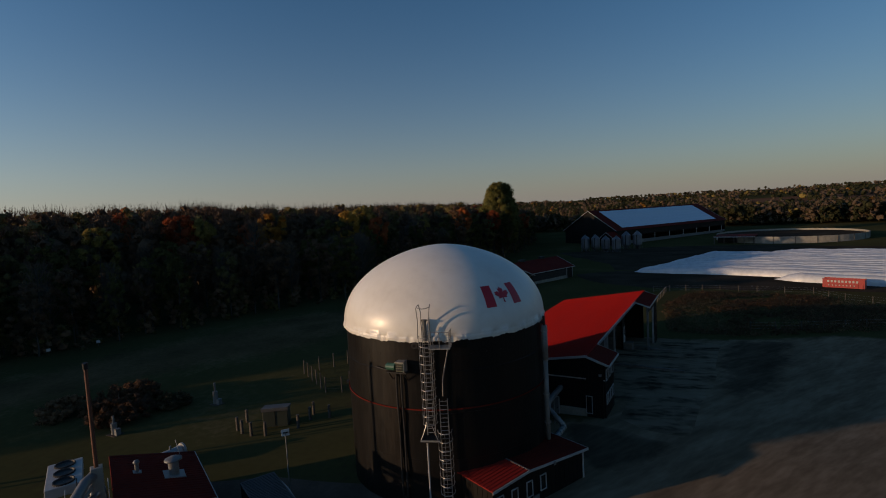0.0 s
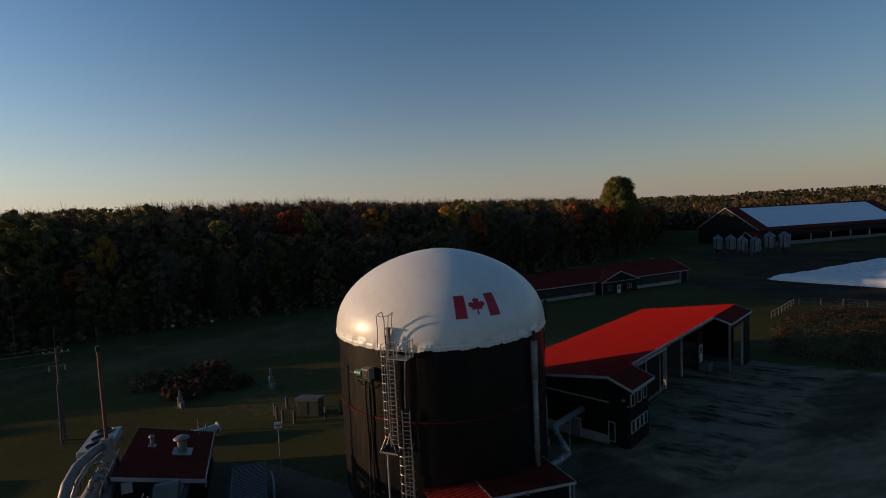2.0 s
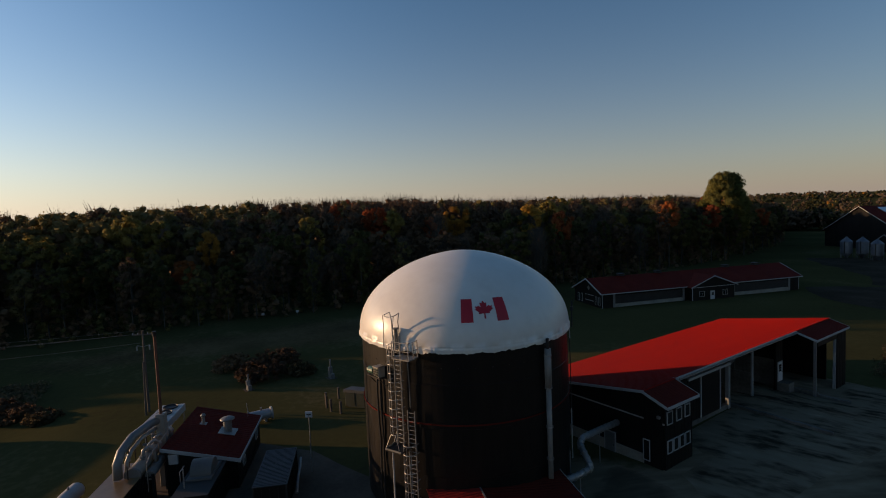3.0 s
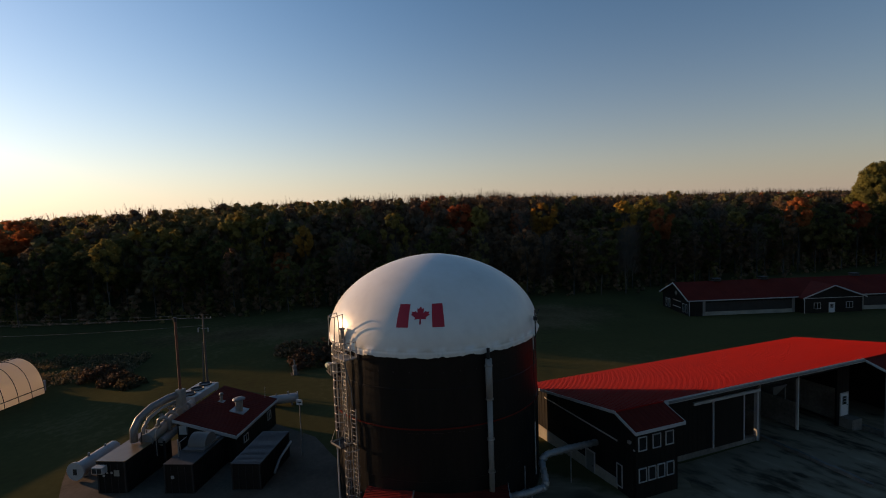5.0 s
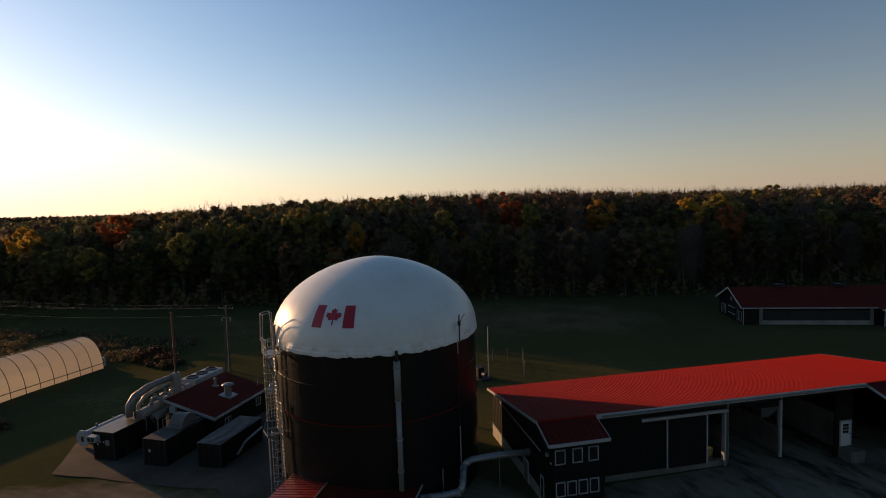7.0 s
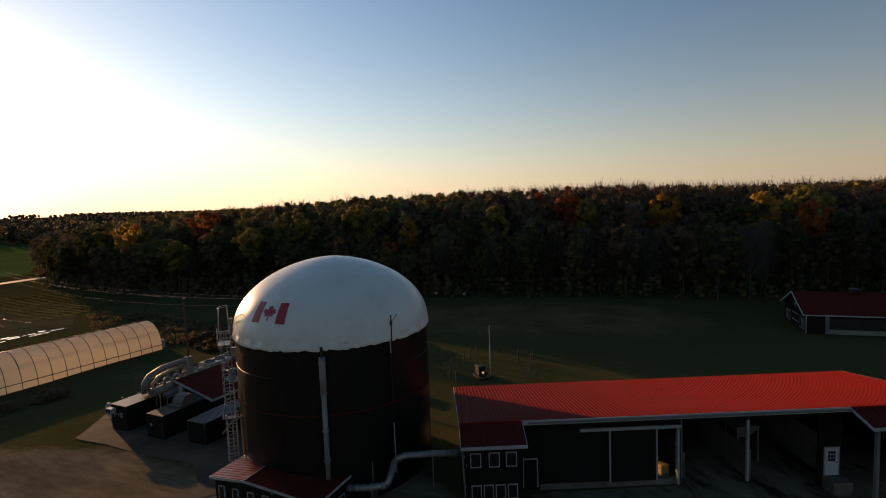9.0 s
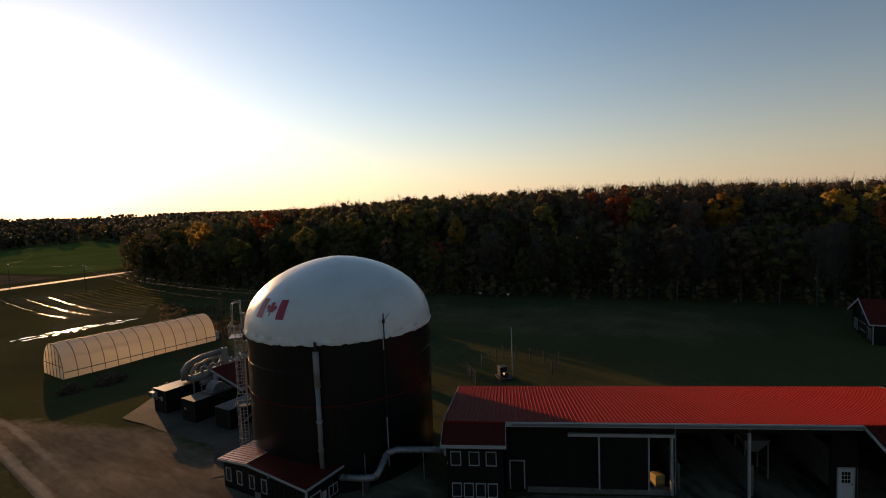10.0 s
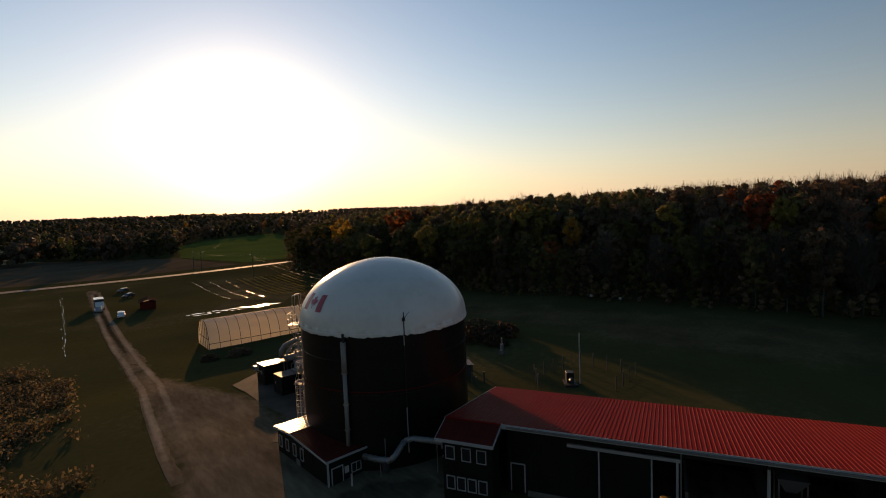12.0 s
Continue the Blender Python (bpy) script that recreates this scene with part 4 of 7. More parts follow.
        part("sill_bar", Shape().box(0, .3, .1, .08, 1.6, .18), GALV, c)
        return c
    c = container(-30.4, 12.15, 3.0, TAN_ROOF)
    tagged(c, "black container with weathered tan roof and signs")
    part("notice", Shape().box(.05, 1.5, 1.75, .09, 1.95, 2.25), CREAM, c, "blank beige notice")
    for k, (yy, zz) in enumerate(((.25, 1.95), (.5, 1.95), (.8, 1.95), (.55, 2.25), (.5, 1.7), (1.2, 1.95))):
        part("safety_sign", Shape().box(.05, yy, zz, .085, yy + .17, zz + .17), WHITE_TRIM, c, "small white safety sign")
    a = thing("air_conditioner", pose(-30.4, 12.15, -.95, 0, 0, YAW) @ pose(.1, .05, 2.2), "white window air conditioner on the container", "air conditioner")
    part("case", Shape().box(0, 0, 0, .6, .95, .55), WHITE_TRIM, a, bevel=.03)
    part("grille", Shape().box(.6, .08, .08, .62, .42, .47).box(.6, .5, .08, .62, .87, .47), DARK_METAL, a)
    c = container(-27.9, 17.35, 2.75, DARK_METAL, 7.2)
    tagged(c, "black container with a grey cowl on its roof")
    part("notice", Shape().box(.05, .6, 1.55, .09, .85, 1.8), WHITE_TRIM, c)
    hood = part("cowl", Shape().prism([(.95 * math.cos(math.pi * k / 14) - 3.6, 2.85 + .95 * math.sin(math.pi * k / 14)) for k in range(15)], .45, 2.0), COWL, c, "arched grey exhaust cowl", smooth=False)
    part("cowl_base", Shape().box(-5.0, .3, 2.75, -2.2, 2.15, 2.9), COWL, hood)
    part("cowl_mouth", Shape().prism([(.8 * math.cos(math.pi * k / 12) - 3.6, 2.9 + .8 * math.sin(math.pi * k / 12)) for k in range(13)], .43, .455), BLACK_STEEL, hood, "dark cowl opening")
    part("vent_rod", Shape().pipe((-1.3, .5, 2.7), (-1.3, .5, 4.2), .05, 8), GALV, c)
    part("hand_rail", Shape().tube([(-2.6, -.2, 1.2), (-2.6, -.2, 3.4), (-3.6, -.2, 3.4)], .04, 6), GALV, c)
    c = container(-26.1, 22.45, 2.55, BLUE_GREY_ROOF)
    tagged(c, "black container with blue-grey corrugated roof")
    s = Shape()
    for k in range(27):
        s.box(-5.95 + k * .22, .03, 2.55, -5.85 + k * .22, 2.41, 2.585)
    tagged(part("roof_corrugation", s, BLUE_GREY_ROOF, c), kind="stuff")
    part("exhaust_pipe", Shape().tube([(-1.6, 2.9, .9), (-2.8, 2.9, 1.6), (-4.2, 2.9, 1.75), (-5.6, 2.8, 1.8)], .11, 8), GALV, c)

    # exhaust train beside the hut
    e = thing("exhaust_silencer", hutm(0, 0), "cream painted exhaust silencer with bent ducts and flanges", "silencer")
    part("silencer", Shape().pipe((1.9, -7.2, 3.2), (-4.6, -6.9, 3.9), .5, 20), CREAM, e, smooth=False)
    part("lower_duct", Shape().pipe((1.2, -6.35, 2.7), (-3.5, -6.2, 3.2), .38, 18), FOIL, e, smooth=False)
    part("upper_duct", Shape().tube([(2.3, -8.1, 3.2), (2.25, -8.1, 4.3), (1.7, -8.0, 5.0), (.2, -7.8, 5.5), (-1.6, -7.2, 5.75), (-2.4, -6.7, 5.8)], .33, 16), GREY_PAINT, e, smooth=True)
    part("end_plate", Shape().pipe((1.9, -7.2, 3.2), (2.05, -7.2, 3.18), .62, 20), GREY_PAINT, e)
    for k in range(4):
        x = .6 - k * 1.2
        part("branch_pipe", Shape().tube([(x, -7.0, 3.7), (x, -6.9, 4.5), (x - .25, -6.6, 4.7), (x - .5, -6.3, 4.3), (x - .5, -6.2, 3.3)], .15, 10), FOIL, e, smooth=True)
        part("flange", Shape().pipe((x, -7.0, 3.95), (x, -7.0, 4.07), .24, 12), GREY_PAINT, e)
    for x in (1.2, -1.4, -4.0):
        part("support", Shape().box(x - .06, -7.6, -.3, x + .06, -7.4, 3.3).box(x - .06, -6.2, -.3, x + .06, -6.0, 2.8).box(x - .06, -7.6, 2.5, x + .06, -6.0, 2.62), DARK_METAL, e)
    part("guard_bar", Shape().beam((2.3, -7.4, 1.9), (2.3, -7.4, 4.1), .06, .06), DARK_METAL, e)
    part("guard_bar", Shape().beam((2.3, -6.0, 1.9), (2.3, -6.0, 3.4), .05, .05), DARK_METAL, e)
    part("return_duct", Shape().tube([(1.6, -7.75, 3.3), (1.5, -7.75, 4.1), (.9, -7.6, 4.75), (-.6, -7.4, 5.1), (-2.0, -6.9, 5.2)], .16, 12), FOIL, e, "thin foil return duct", smooth=True)
    for x, y, z in ((.2, -6.9, 4.35), (-1.0, -6.8, 4.5), (-2.2, -7.2, 4.6), (.9, -7.9, 3.9)):
        part("valve_body", Shape().lathe([(.02, z), (.17, z), (.17, z + .12), (.09, z + .16), (.09, z + .42), (.2, z + .44), (.2, z + .5), (.02, z + .52)], 12, x, y), GREY_PAINT, e, "pipe valve with handwheel")
    for y in (-8.35, -6.0):
        part("handrail", Shape().tube([(2.4, y, 2.0), (2.4, y, 4.2), (1.8, y, 4.5), (-3.2, y, 5.0)], .03, 6), GALV, e, "thin pipe handrail")
    for k in range(5):
        part("hanger", Shape().beam((1.2 - k * 1.1, -7.7, 3.5 + .1 * k), (1.2 - k * 1.1, -7.7, 5.0 + .15 * k), .05, .05), DARK_METAL, e)
    k = thing("exhaust_stack", hutm(-2.4, -6.55), "tall slim rust-brown exhaust stack", "chimney")
    part("plinth", Shape().box(-.35, -.35, -.3, .35, .35, 6.3), CREAM, k, "cream duct riser", bevel=.04)
    part("pipe", Shape().cone((0, 0, 6.3), (0, 0, 12.9), .13, .115, 14), RUST, k, smooth=False)
    part("cap", Shape().pipe((0, 0, 12.9), (.05, 0, 13.3), .16, 12), DARK_METAL, k)
    # dry cooler with two fans
    q = thing("dry_cooler", hutm(-8.0, -8.6), "white dry cooler with two dark fan openings", "cooler")
    part("casing", Shape().box(-3.0, -1.1, 3.4, 1.8, 1.1, 4.1), WHITE_TRIM, q, bevel=.04)
    for x in (-2.2, -.6, 1.0):
        part("fan_opening", Shape().lathe([(.02, 4.11), (.55, 4.11), (.62, 4.22), (.68, 4.22), (.68, 4.1)], 20, x, 0), DARK_METAL, q)
    for x in (-2.8, 1.6):
        for y in (-.95, .95):
            part("leg", Shape().box(x - .06, y - .06, -.5, x + .06, y + .06, 3.4), GALV, q)

    def vessel(name, m, r, l, label):
        v = thing(name, m, label, "tank", "white vessels")
        prof = [(.02, -l / 2 - r * .45), (r * .6, -l / 2 - r * .36), (r * .92, -l / 2 - r * .16), (r, -l / 2), (r, l / 2), (r * .92, l / 2 + r * .16), (r * .6, l / 2 + r * .36), (.02, l / 2 + r * .45)]
        part("shell", turned(Shape().lathe(prof, 24), pose(0, 0, 0, 0, 90, 0)), WHITE_TRIM, v, smooth=False)
        for x in (-l / 3, l / 3):
            part("saddle", Shape().box(x - .12, -r * .8, -r - .9, x + .12, r * .8, -r * .55), GREY_PAINT, v)
        part("nozzle", Shape().pipe((l / 5, 0, r * .9), (l / 5, 0, r + .3), .1, 10).pipe((-l / 4, 0, r * .9), (-l / 4, 0, r + .2), .07, 8), GREY_PAINT, v)
        part("end_flange", Shape().pipe((l / 2 + r * .2, 0, 0), (l / 2 + r * .5, 0, 0), r * 1.3, 22), WHITE_TRIM, v, "broad bolted end plate")
        part("end_mark", Shape().box(l / 2 + r * .5, -r * .3, -r * .5, l / 2 + r * .5 + .02, r * .25, r * .35), DARK_METAL, v)
    vessel("pressure_vessel", pose(-34.1, 9.85, .1, 0, 0, YAW) @ pose(-2.1, 0, 0), .62, 4.4, "white horizontal pressure vessel beside the container")
    vessel("gas_cylinder", pose(-45.2, 27.7, -.3, 0, 0, 86), .55, 3.0, "white horizontal gas cylinder behind the hut")


build_engine_yard()
sheet("pad", PAD, [(-28.3, 9.6), (-21.0, 25.2), (-14.6, 28.6), (-17.5, 34), (-24, 32), (-34, 30), (-42, 25), (-37, 8)], .08, 2, "brown crushed stone pad under the engine yard", .3)


# ---- greenhouse ----
FILM = bpy.data.materials.new("translucent film")
FILM.use_nodes = True


def make_film():
    t, ln = FILM.node_tree.nodes, FILM.node_tree.links
    out, pb = t["Material Output"], t["Principled BSDF"]
    pb.inputs["Base Color"].default_value, pb.inputs["Roughness"].default_value = (.74, .72, .68, 1), .22
    tl = t.new("ShaderNodeBsdfTranslucent")
    tl.inputs["Color"].default_value = (.96, .85, .67, 1)
    mx = t.new("ShaderNodeMixShader")
    nz = t.new("ShaderNodeTexNoise")
    nz.inputs["Scale"].default_value = .9
    mr = t.new("ShaderNodeMapRange")
    mr.inputs["To Min"].default_value, mr.inputs["To Max"].default_value = .6, .8
    ln.new(nz.outputs["Fac"], mr.inputs["Value"])
    ln.new(mr.outputs["Result"], mx.inputs["Fac"])
    ln.new(pb.outputs["BSDF"], mx.inputs[1])
    ln.new(tl.outputs["BSDF"], mx.inputs[2])
    ln.new(mx.outputs["Shader"], out.inputs["Surface"])


make_film()


def build_greenhouse():
    L, W2, Hh = 26.0, 4.1, 5.5
    t = thing("greenhouse", pose(-48.9, -19.3, -2.85, 0, 0, -28), "translucent film tunnel greenhouse glowing in low sun", "greenhouse")

    def arch(k, n, off=0.0):
        q = math.pi * k / n
        c = math.cos(q)
        return (W2 + off) * (abs(c) ** .9) * (1 if c > 0 else -1), (Hh + off) * max(0, math.sin(q)) ** .85
    n = 24
    prof = [arch(k, n) for k in range(n + 1)]
    s = Shape()
    s.v = [(x, y, z) for x in np.linspace(-L, 0, 27) for y, z in prof]
    s.f = [(i * (n + 1) + k, i * (n + 1) + k + 1, (i + 1) * (n + 1) + k + 1, (i + 1) * (n + 1) + k) for i in range(26) for k in range(n)]
    part("film_cover", s, FILM, t, "milky plastic film", smooth=True)
    bow = Shape().tube([(0, *arch(k, n, .02)) for k in range(n + 1)], .045, 6).mesh("bow", DARK_METAL)
    for k in range(14):
        part("bow", bow, DARK_METAL, t, at=Matrix.Translation((-L * k / 13, 0, 0)))
    for yy, zz in ((W2 + .03, 1.3), (-W2 - .03, 1.3), (W2 * .72, 3.6), (0, Hh + .03)):
        part("purlin", Shape().box(-L, yy - .04, zz - .05, 0, yy + .04, zz + .05), DARK_METAL, t)
    for x in (-L, 0):
        e = part("end_cover", Shape().add([(x, y, z) for y, z in prof], [tuple(range(n + 1))]), FILM, t)
        for y in (-2.7, -1.35, 0, 1.35, 2.7):
            h = Hh * (1 - (abs(y) / W2) ** 2.3) ** .5
            part("stud", Shape().box(x - .05, y - .05, 0, x + .05, y + .05, h), DARK_METAL, e)
        part("rail", Shape().box(x - .04, -3.6, 2.1, x + .04, 3.6, 2.2), DARK_METAL, e)
    part("baseboard", Shape().box(-L, W2 - .05, -.4, 0, W2 + .06, .25).box(-L, -W2 - .06, -.4, 0, -W2 + .05, .25), WOOD_POLE, t)
    part("brace", Shape().beam((-.2, W2 * .98, 1.0), (-5.5, W2 * .7, 3.6), .05, .05).beam((-5.5, W2 * .98, 1.0), (-.2, W2 * .7, 3.6), .05, .05), DARK_METAL, t)
    d = part("end_door", Shape().box(-L - .12, 1.2, 0, -L - .04, 2.3, 2.1), WHITE_TRIM, t, "white end door")
    t2 = thing("fan_housing", pose(-48.9, -19.3, -2.85, 0, 0, -28) @ pose(-L - .9, 2.6, 0), "white fan housing beside the greenhouse", "fan housing")
    part("case", Shape().box(-.35, -.5, -.2, .35, .5, 1.9), WHITE_TRIM, t2, bevel=.03)


build_greenhouse()


# ---- calf shed and barn ----
def gable_roof(parent, w, l, eave, ridge, mat, over=.5, pitch=.9, name="roof", label=""):
    for k in (-1, 1):
        dx = k * (w / 2 + over)
        dz = (ridge - eave) * (w / 2 + over) / (w / 2)
        slope_roof(parent, (0, ridge + .16), (dx, ridge - dz + .16), -over, l + over, mat, pitch, .03, .14, name, label)


def rake(parent, w, eave, ridge, y, over=.5):
    for k in (-1, 1):
        dx = k * (w / 2 + over)
        dz = (ridge - eave) * (w / 2 + over) / (w / 2)
        part("rake_trim", Shape().prism([(0, ridge - .1), (0, ridge + .22), (dx, ridge - dz + .22), (dx, ridge - dz - .1)], y - .05, y + .05), WHITE_TRIM, parent)


def build_calf_shed():
    w, l, e, r = 12.7, 60.2, 3.73, 6.57
    t = thing("calf_shed", pose(-66.3, 114.3, -3.45, 0, 0, -19.8) @ pose(-w / 2, 0, 0), "long low black livestock shed with dull red roof", "shed")
    gable_roof(t, w, l, e, r, DARK_RED, .6, label="dull red ribbed roof")
    for y in (-.6, l + .6):
        rake(t, w, e, r, y, .6)
    for y0, y1 in ((0, .2), (l, l - .2)):
        cladding(t, [(-w / 2, -1), (w / 2, -1), (w / 2, e), (0, r), (-w / 2, e)], (y1, y0), 1, BLACK_STEEL, "end_wall")
    x = w / 2
    part("back_wall", Shape().box(-x, .2, -1, -x + .2, l - .2, e), BLACK_STEEL, t)
    for y0, y1 in ((-.6, 23.9), (37.9, l + .6)):
        part("eave_trim", Shape().box(x + .6, y0, e - .32, x + .65, y1, e - .10), WHITE_TRIM, t)
    for y0, y1 in ((3.3, 23.2), (38.6, 56.9)):
        part("curtain_rail", Shape().box(x - .1, y0, 2.95, x, y1, e), BLACK_STEEL, t)
        part("side_curtain", Shape().box(x - .12, y0 + .1, .95, x - .06, y1 - .1, 2.9), DARK_METAL, t, "dark rolled side curtain")
        part("dwarf_wall", Shape().box(x - .2, y0, -1, x + .02, y1, .9), PALE_CONCRETE, t, "pale low concrete wall")
        for y in (y0, y1):
            part("post", Shape().box(x - .06, y - .3, -1, x + .05, y + .3, e), GREY_PAINT, t)
    for y0, y1 in ((.2, 3.0), (23.5, 38.3), (57.2, l - .2)):
        cladding(t, [(y0, -1), (y1, -1), (y1, e), (y0, e)], (x - .2, x), 0, BLACK_STEEL, "front_wall", pitch=.8)
    for y in (.06, l - .06):
        part("corner_trim", Shape().box(x - .02, y - .07, -1, x + .04, y + .07, e - .1), WHITE_TRIM, t)
    # cross gable standing forward, with door and windows
    g0, g1, f = 24.4, 37.2, x + 1.7
    gm = (g0 + g1) / 2
    cladding(t, [(g0, -1), (g1, -1), (g1, 3.4), (gm, 5.75), (g0, 3.4)], (x - .1, f), 0, BLACK_STEEL, "gable_front", pitch=.8)
    for k in (-1, 1):
        a, b = Vector((0, gm, 5.98)), Vector((0, gm + k * 7.1, 3.3))
        part("gable_roof", Shape().prism([(a.y, a.z), (a.y, a.z + .14), (b.y, b.z + .14), (b.y, b.z)], x - 5.0, f + .45, axis=0), DARK_RED, t)
        part("gable_trim", Shape().prism([(a.y, a.z - .10), (a.y, a.z + .16), (b.y, b.z + .16), (b.y, b.z - .10)], f + .45, f + .51, axis=0), WHITE_TRIM, t)
    part("tie_trim", Shape().box(f + .03, g0, 3.25, f + .07, g1, 3.38), WHITE_TRIM, t, "thin white cross board")
    part("corner_trim", Shape().box(f - .02, g0 - .05, -1, f + .05, g0 + .09, 3.3), WHITE_TRIM, t)
    door(t, on("+x", f + .06, 30.4, -.05), 1.15, 2.25, DOOR_WHITE, True)
    part("door_step", Shape().box(f + .1, 29.4, -.5, f + 1.6, 33.4, -.02), CONCRETE, t)
    window(t, on("+x", f + .06, 27.2, .95), 1.5, 1.35, 2)
    window(t, on("+x", f + .06, 34.3, .95), 1.5, 1.35, 2)
    # near end: tall windows either side of a half door
    for xx in (-10.7, -9.2, -2.5, -1.1):
        window(t, on("-y", xx + x, -.05, .55), .75, 2.0)
    d = part("half_door", Shape().box(x - 7.3, -.1, 0, x - 3.6, -.04, 2.7), BLACK_STEEL, t, "wide black half door")
    part("door_rail", Shape().box(x - 7.35, -.14, 1.25, x - 3.55, -.1, 1.4), WHITE_TRIM, d)
    part("door_rail", Shape().box(x - 7.35, -.14, 2.65, x - 3.55, -.1, 2.75), WHITE_TRIM, d)
    part("gable_sign", turned(Shape().box(-.42, -.03, -.42, .42, 0, .42), Matrix.Translation((.5, -.06, 4.4)) @ pose(0, 0, 0, 0, 45, 0)), GREY_PAINT, t, "pale diamond gable vent")
    for y in (9.5, 20.5, 42, 52):
        part("ridge_vent", Shape().box(-.75, y - .75, r + .1, .75, y + .75, r + .3).box(-.6, y - .6, r + .3, .6, y + .6, r + .62).box(-.85, y - .85, r + .62, .85, y + .85, r + .74), DARK_METAL, t, "square ridge ventilator")


build_calf_shed()


def build_barn():
    N = pose(-57, 308, -4.6, 0, 0, -29)
    w, l, e, r = 40.0, 112.0, 9.0, 20.5
    t = thing("dairy_barn", N @ pose(-w / 2, 0, 0), "huge black dairy barn with pale glossy roof panels", "barn")
    gable_roof(t, w, l, e, r, DARK_RED, 1.0, 2.5)
    rake(t, w, e, r, -1.0, 1.0)
    rake(t, w, e, r, l + 1.0, 1.0)
    cladding(t, [(-w / 2, -1), (w / 2, -1), (w / 2, e), (0, r), (-w / 2, e)], (.3, 0), 1, BLACK_STEEL, "end_wall", pitch=2)
    part("far_wall", Shape().prism([(-w / 2, -1), (w / 2, -1), (w / 2, e), (0, r), (-w / 2, e)], l - .3, l), BLACK_STEEL, t)
    part("back_wall", Shape().box(-w / 2, .3, -1, -w / 2 + .3, l - .3, e), BLACK_STEEL, t)
    part("side_wall", Shape().box(w / 2 - .3, .3, -1, w / 2, l - .3, 2.2), GREY_PAINT, t)
    part("side_header", Shape().box(w / 2 - .3, .3, 5.2, w / 2, l - .3, e), BLACK_STEEL, t)
    for k in range(8):
        part("post", Shape().box(w / 2 - .1, 6 + k * 14.5, 2.2, w / 2 + .15, 6.6 + k * 14.5, 5.4), WHITE_TRIM, t)
    part("inner_wall", Shape().box(-2, .3, -1, -1.7, l - .3, e), BLACK_STEEL, t)
    # panel field on the near slope
    ax = Vector((w / 2 + 1, 0, -(r - e) * (w / 2 + 1) / (w / 2))).normalized()
    m = axes((0, 0, r + .34), Vector((0, 1, 0)), ax, Vector((0, 1, 0)).cross(ax) * (-1 if Vector((0, 1, 0)).cross(ax).z < 0 else 1))
    pm = Shape().box(.03, .03, 0, 5.0, 3.25, .08).mesh("roof_panel", SOLAR)
    for i in range(19):
        for j in range(6):
            part("roof_panel", pm, SOLAR, t, at=m @ Matrix.Translation((7 + i * 5.05, 2.0 + j * 3.3, 0)))
    # lean-to at the near corner
    a = thing("barn_annex", N @ pose(-1, -7, 0), "small black gabled annex at the barn corner", "annex")
    part("wall", Shape().prism([(-5, -1), (5, -1), (5, 4.5), (0, 8), (-5, 4.5)], 0, 7), BLACK_STEEL, a)
    for k in (-1, 1):
        part("roof", Shape().prism([(0, 8.02), (0, 8.2), (k * 5.6, 4.3), (k * 5.6, 4.1)], -.5, 7), DARK_RED, a)
        part("rake_trim", Shape().prism([(0, 7.9), (0, 8.25), (k * 5.6, 4.35), (k * 5.6, 4.0)], -.56, -.5), WHITE_TRIM, a)


BIN_STEEL = material("weathered bin steel", [(.09, .10, .115), (.13, .14, .155), (.18, .19, .20)], .45, .5, scale=.8, fine=6)


def feed_bin(x, y, s=1.0):
    t = thing("feed_bin", pose(x, y, land(x, y) - .9) @ Matrix.Scale(s, 4), "galvanised hopper-bottom feed bin beside the barn", "feed bin", "feed bins")
    part("barrel", Shape().lathe([(1.9, 2.6), (1.9, 6.9)] + [(1.9 + (.03 if k % 2 else 0), 6.9 - k * .2) for k in range(20)], 24), BIN_STEEL, t)
    part("cone_roof", Shape().lathe([(1.98, 6.88), (.35, 8.4), (.35, 8.6), (.02, 8.65)], 24), BIN_STEEL, t)
    part("hopper", Shape().lathe([(.3, .9), (1.88, 2.62)], 24), BIN_STEEL, t)
    for k in range(6):
        q = math.pi / 3 * k
        part("leg", Shape().beam((1.85 * math.cos(q), 1.85 * math.sin(q), -.3), (1.85 * math.cos(q), 1.85 * math.sin(q), 3.0), .12, .12), BIN_STEEL, t)
    part("ladder_strip", Shape().box(-.2, -2.02, 2.6, .2, -1.93, 7.0), DARK_METAL, t)


build_barn()
for bx, by, bs in ((-66, 272, 1.12), (-61.2, 274, 1.12), (-54.8, 268, 1.08), (-49.2, 266, 1.08), (-47.5, 284, 1.2), (-42.2, 286, 1.2)):
    feed_bin(bx, by, bs)


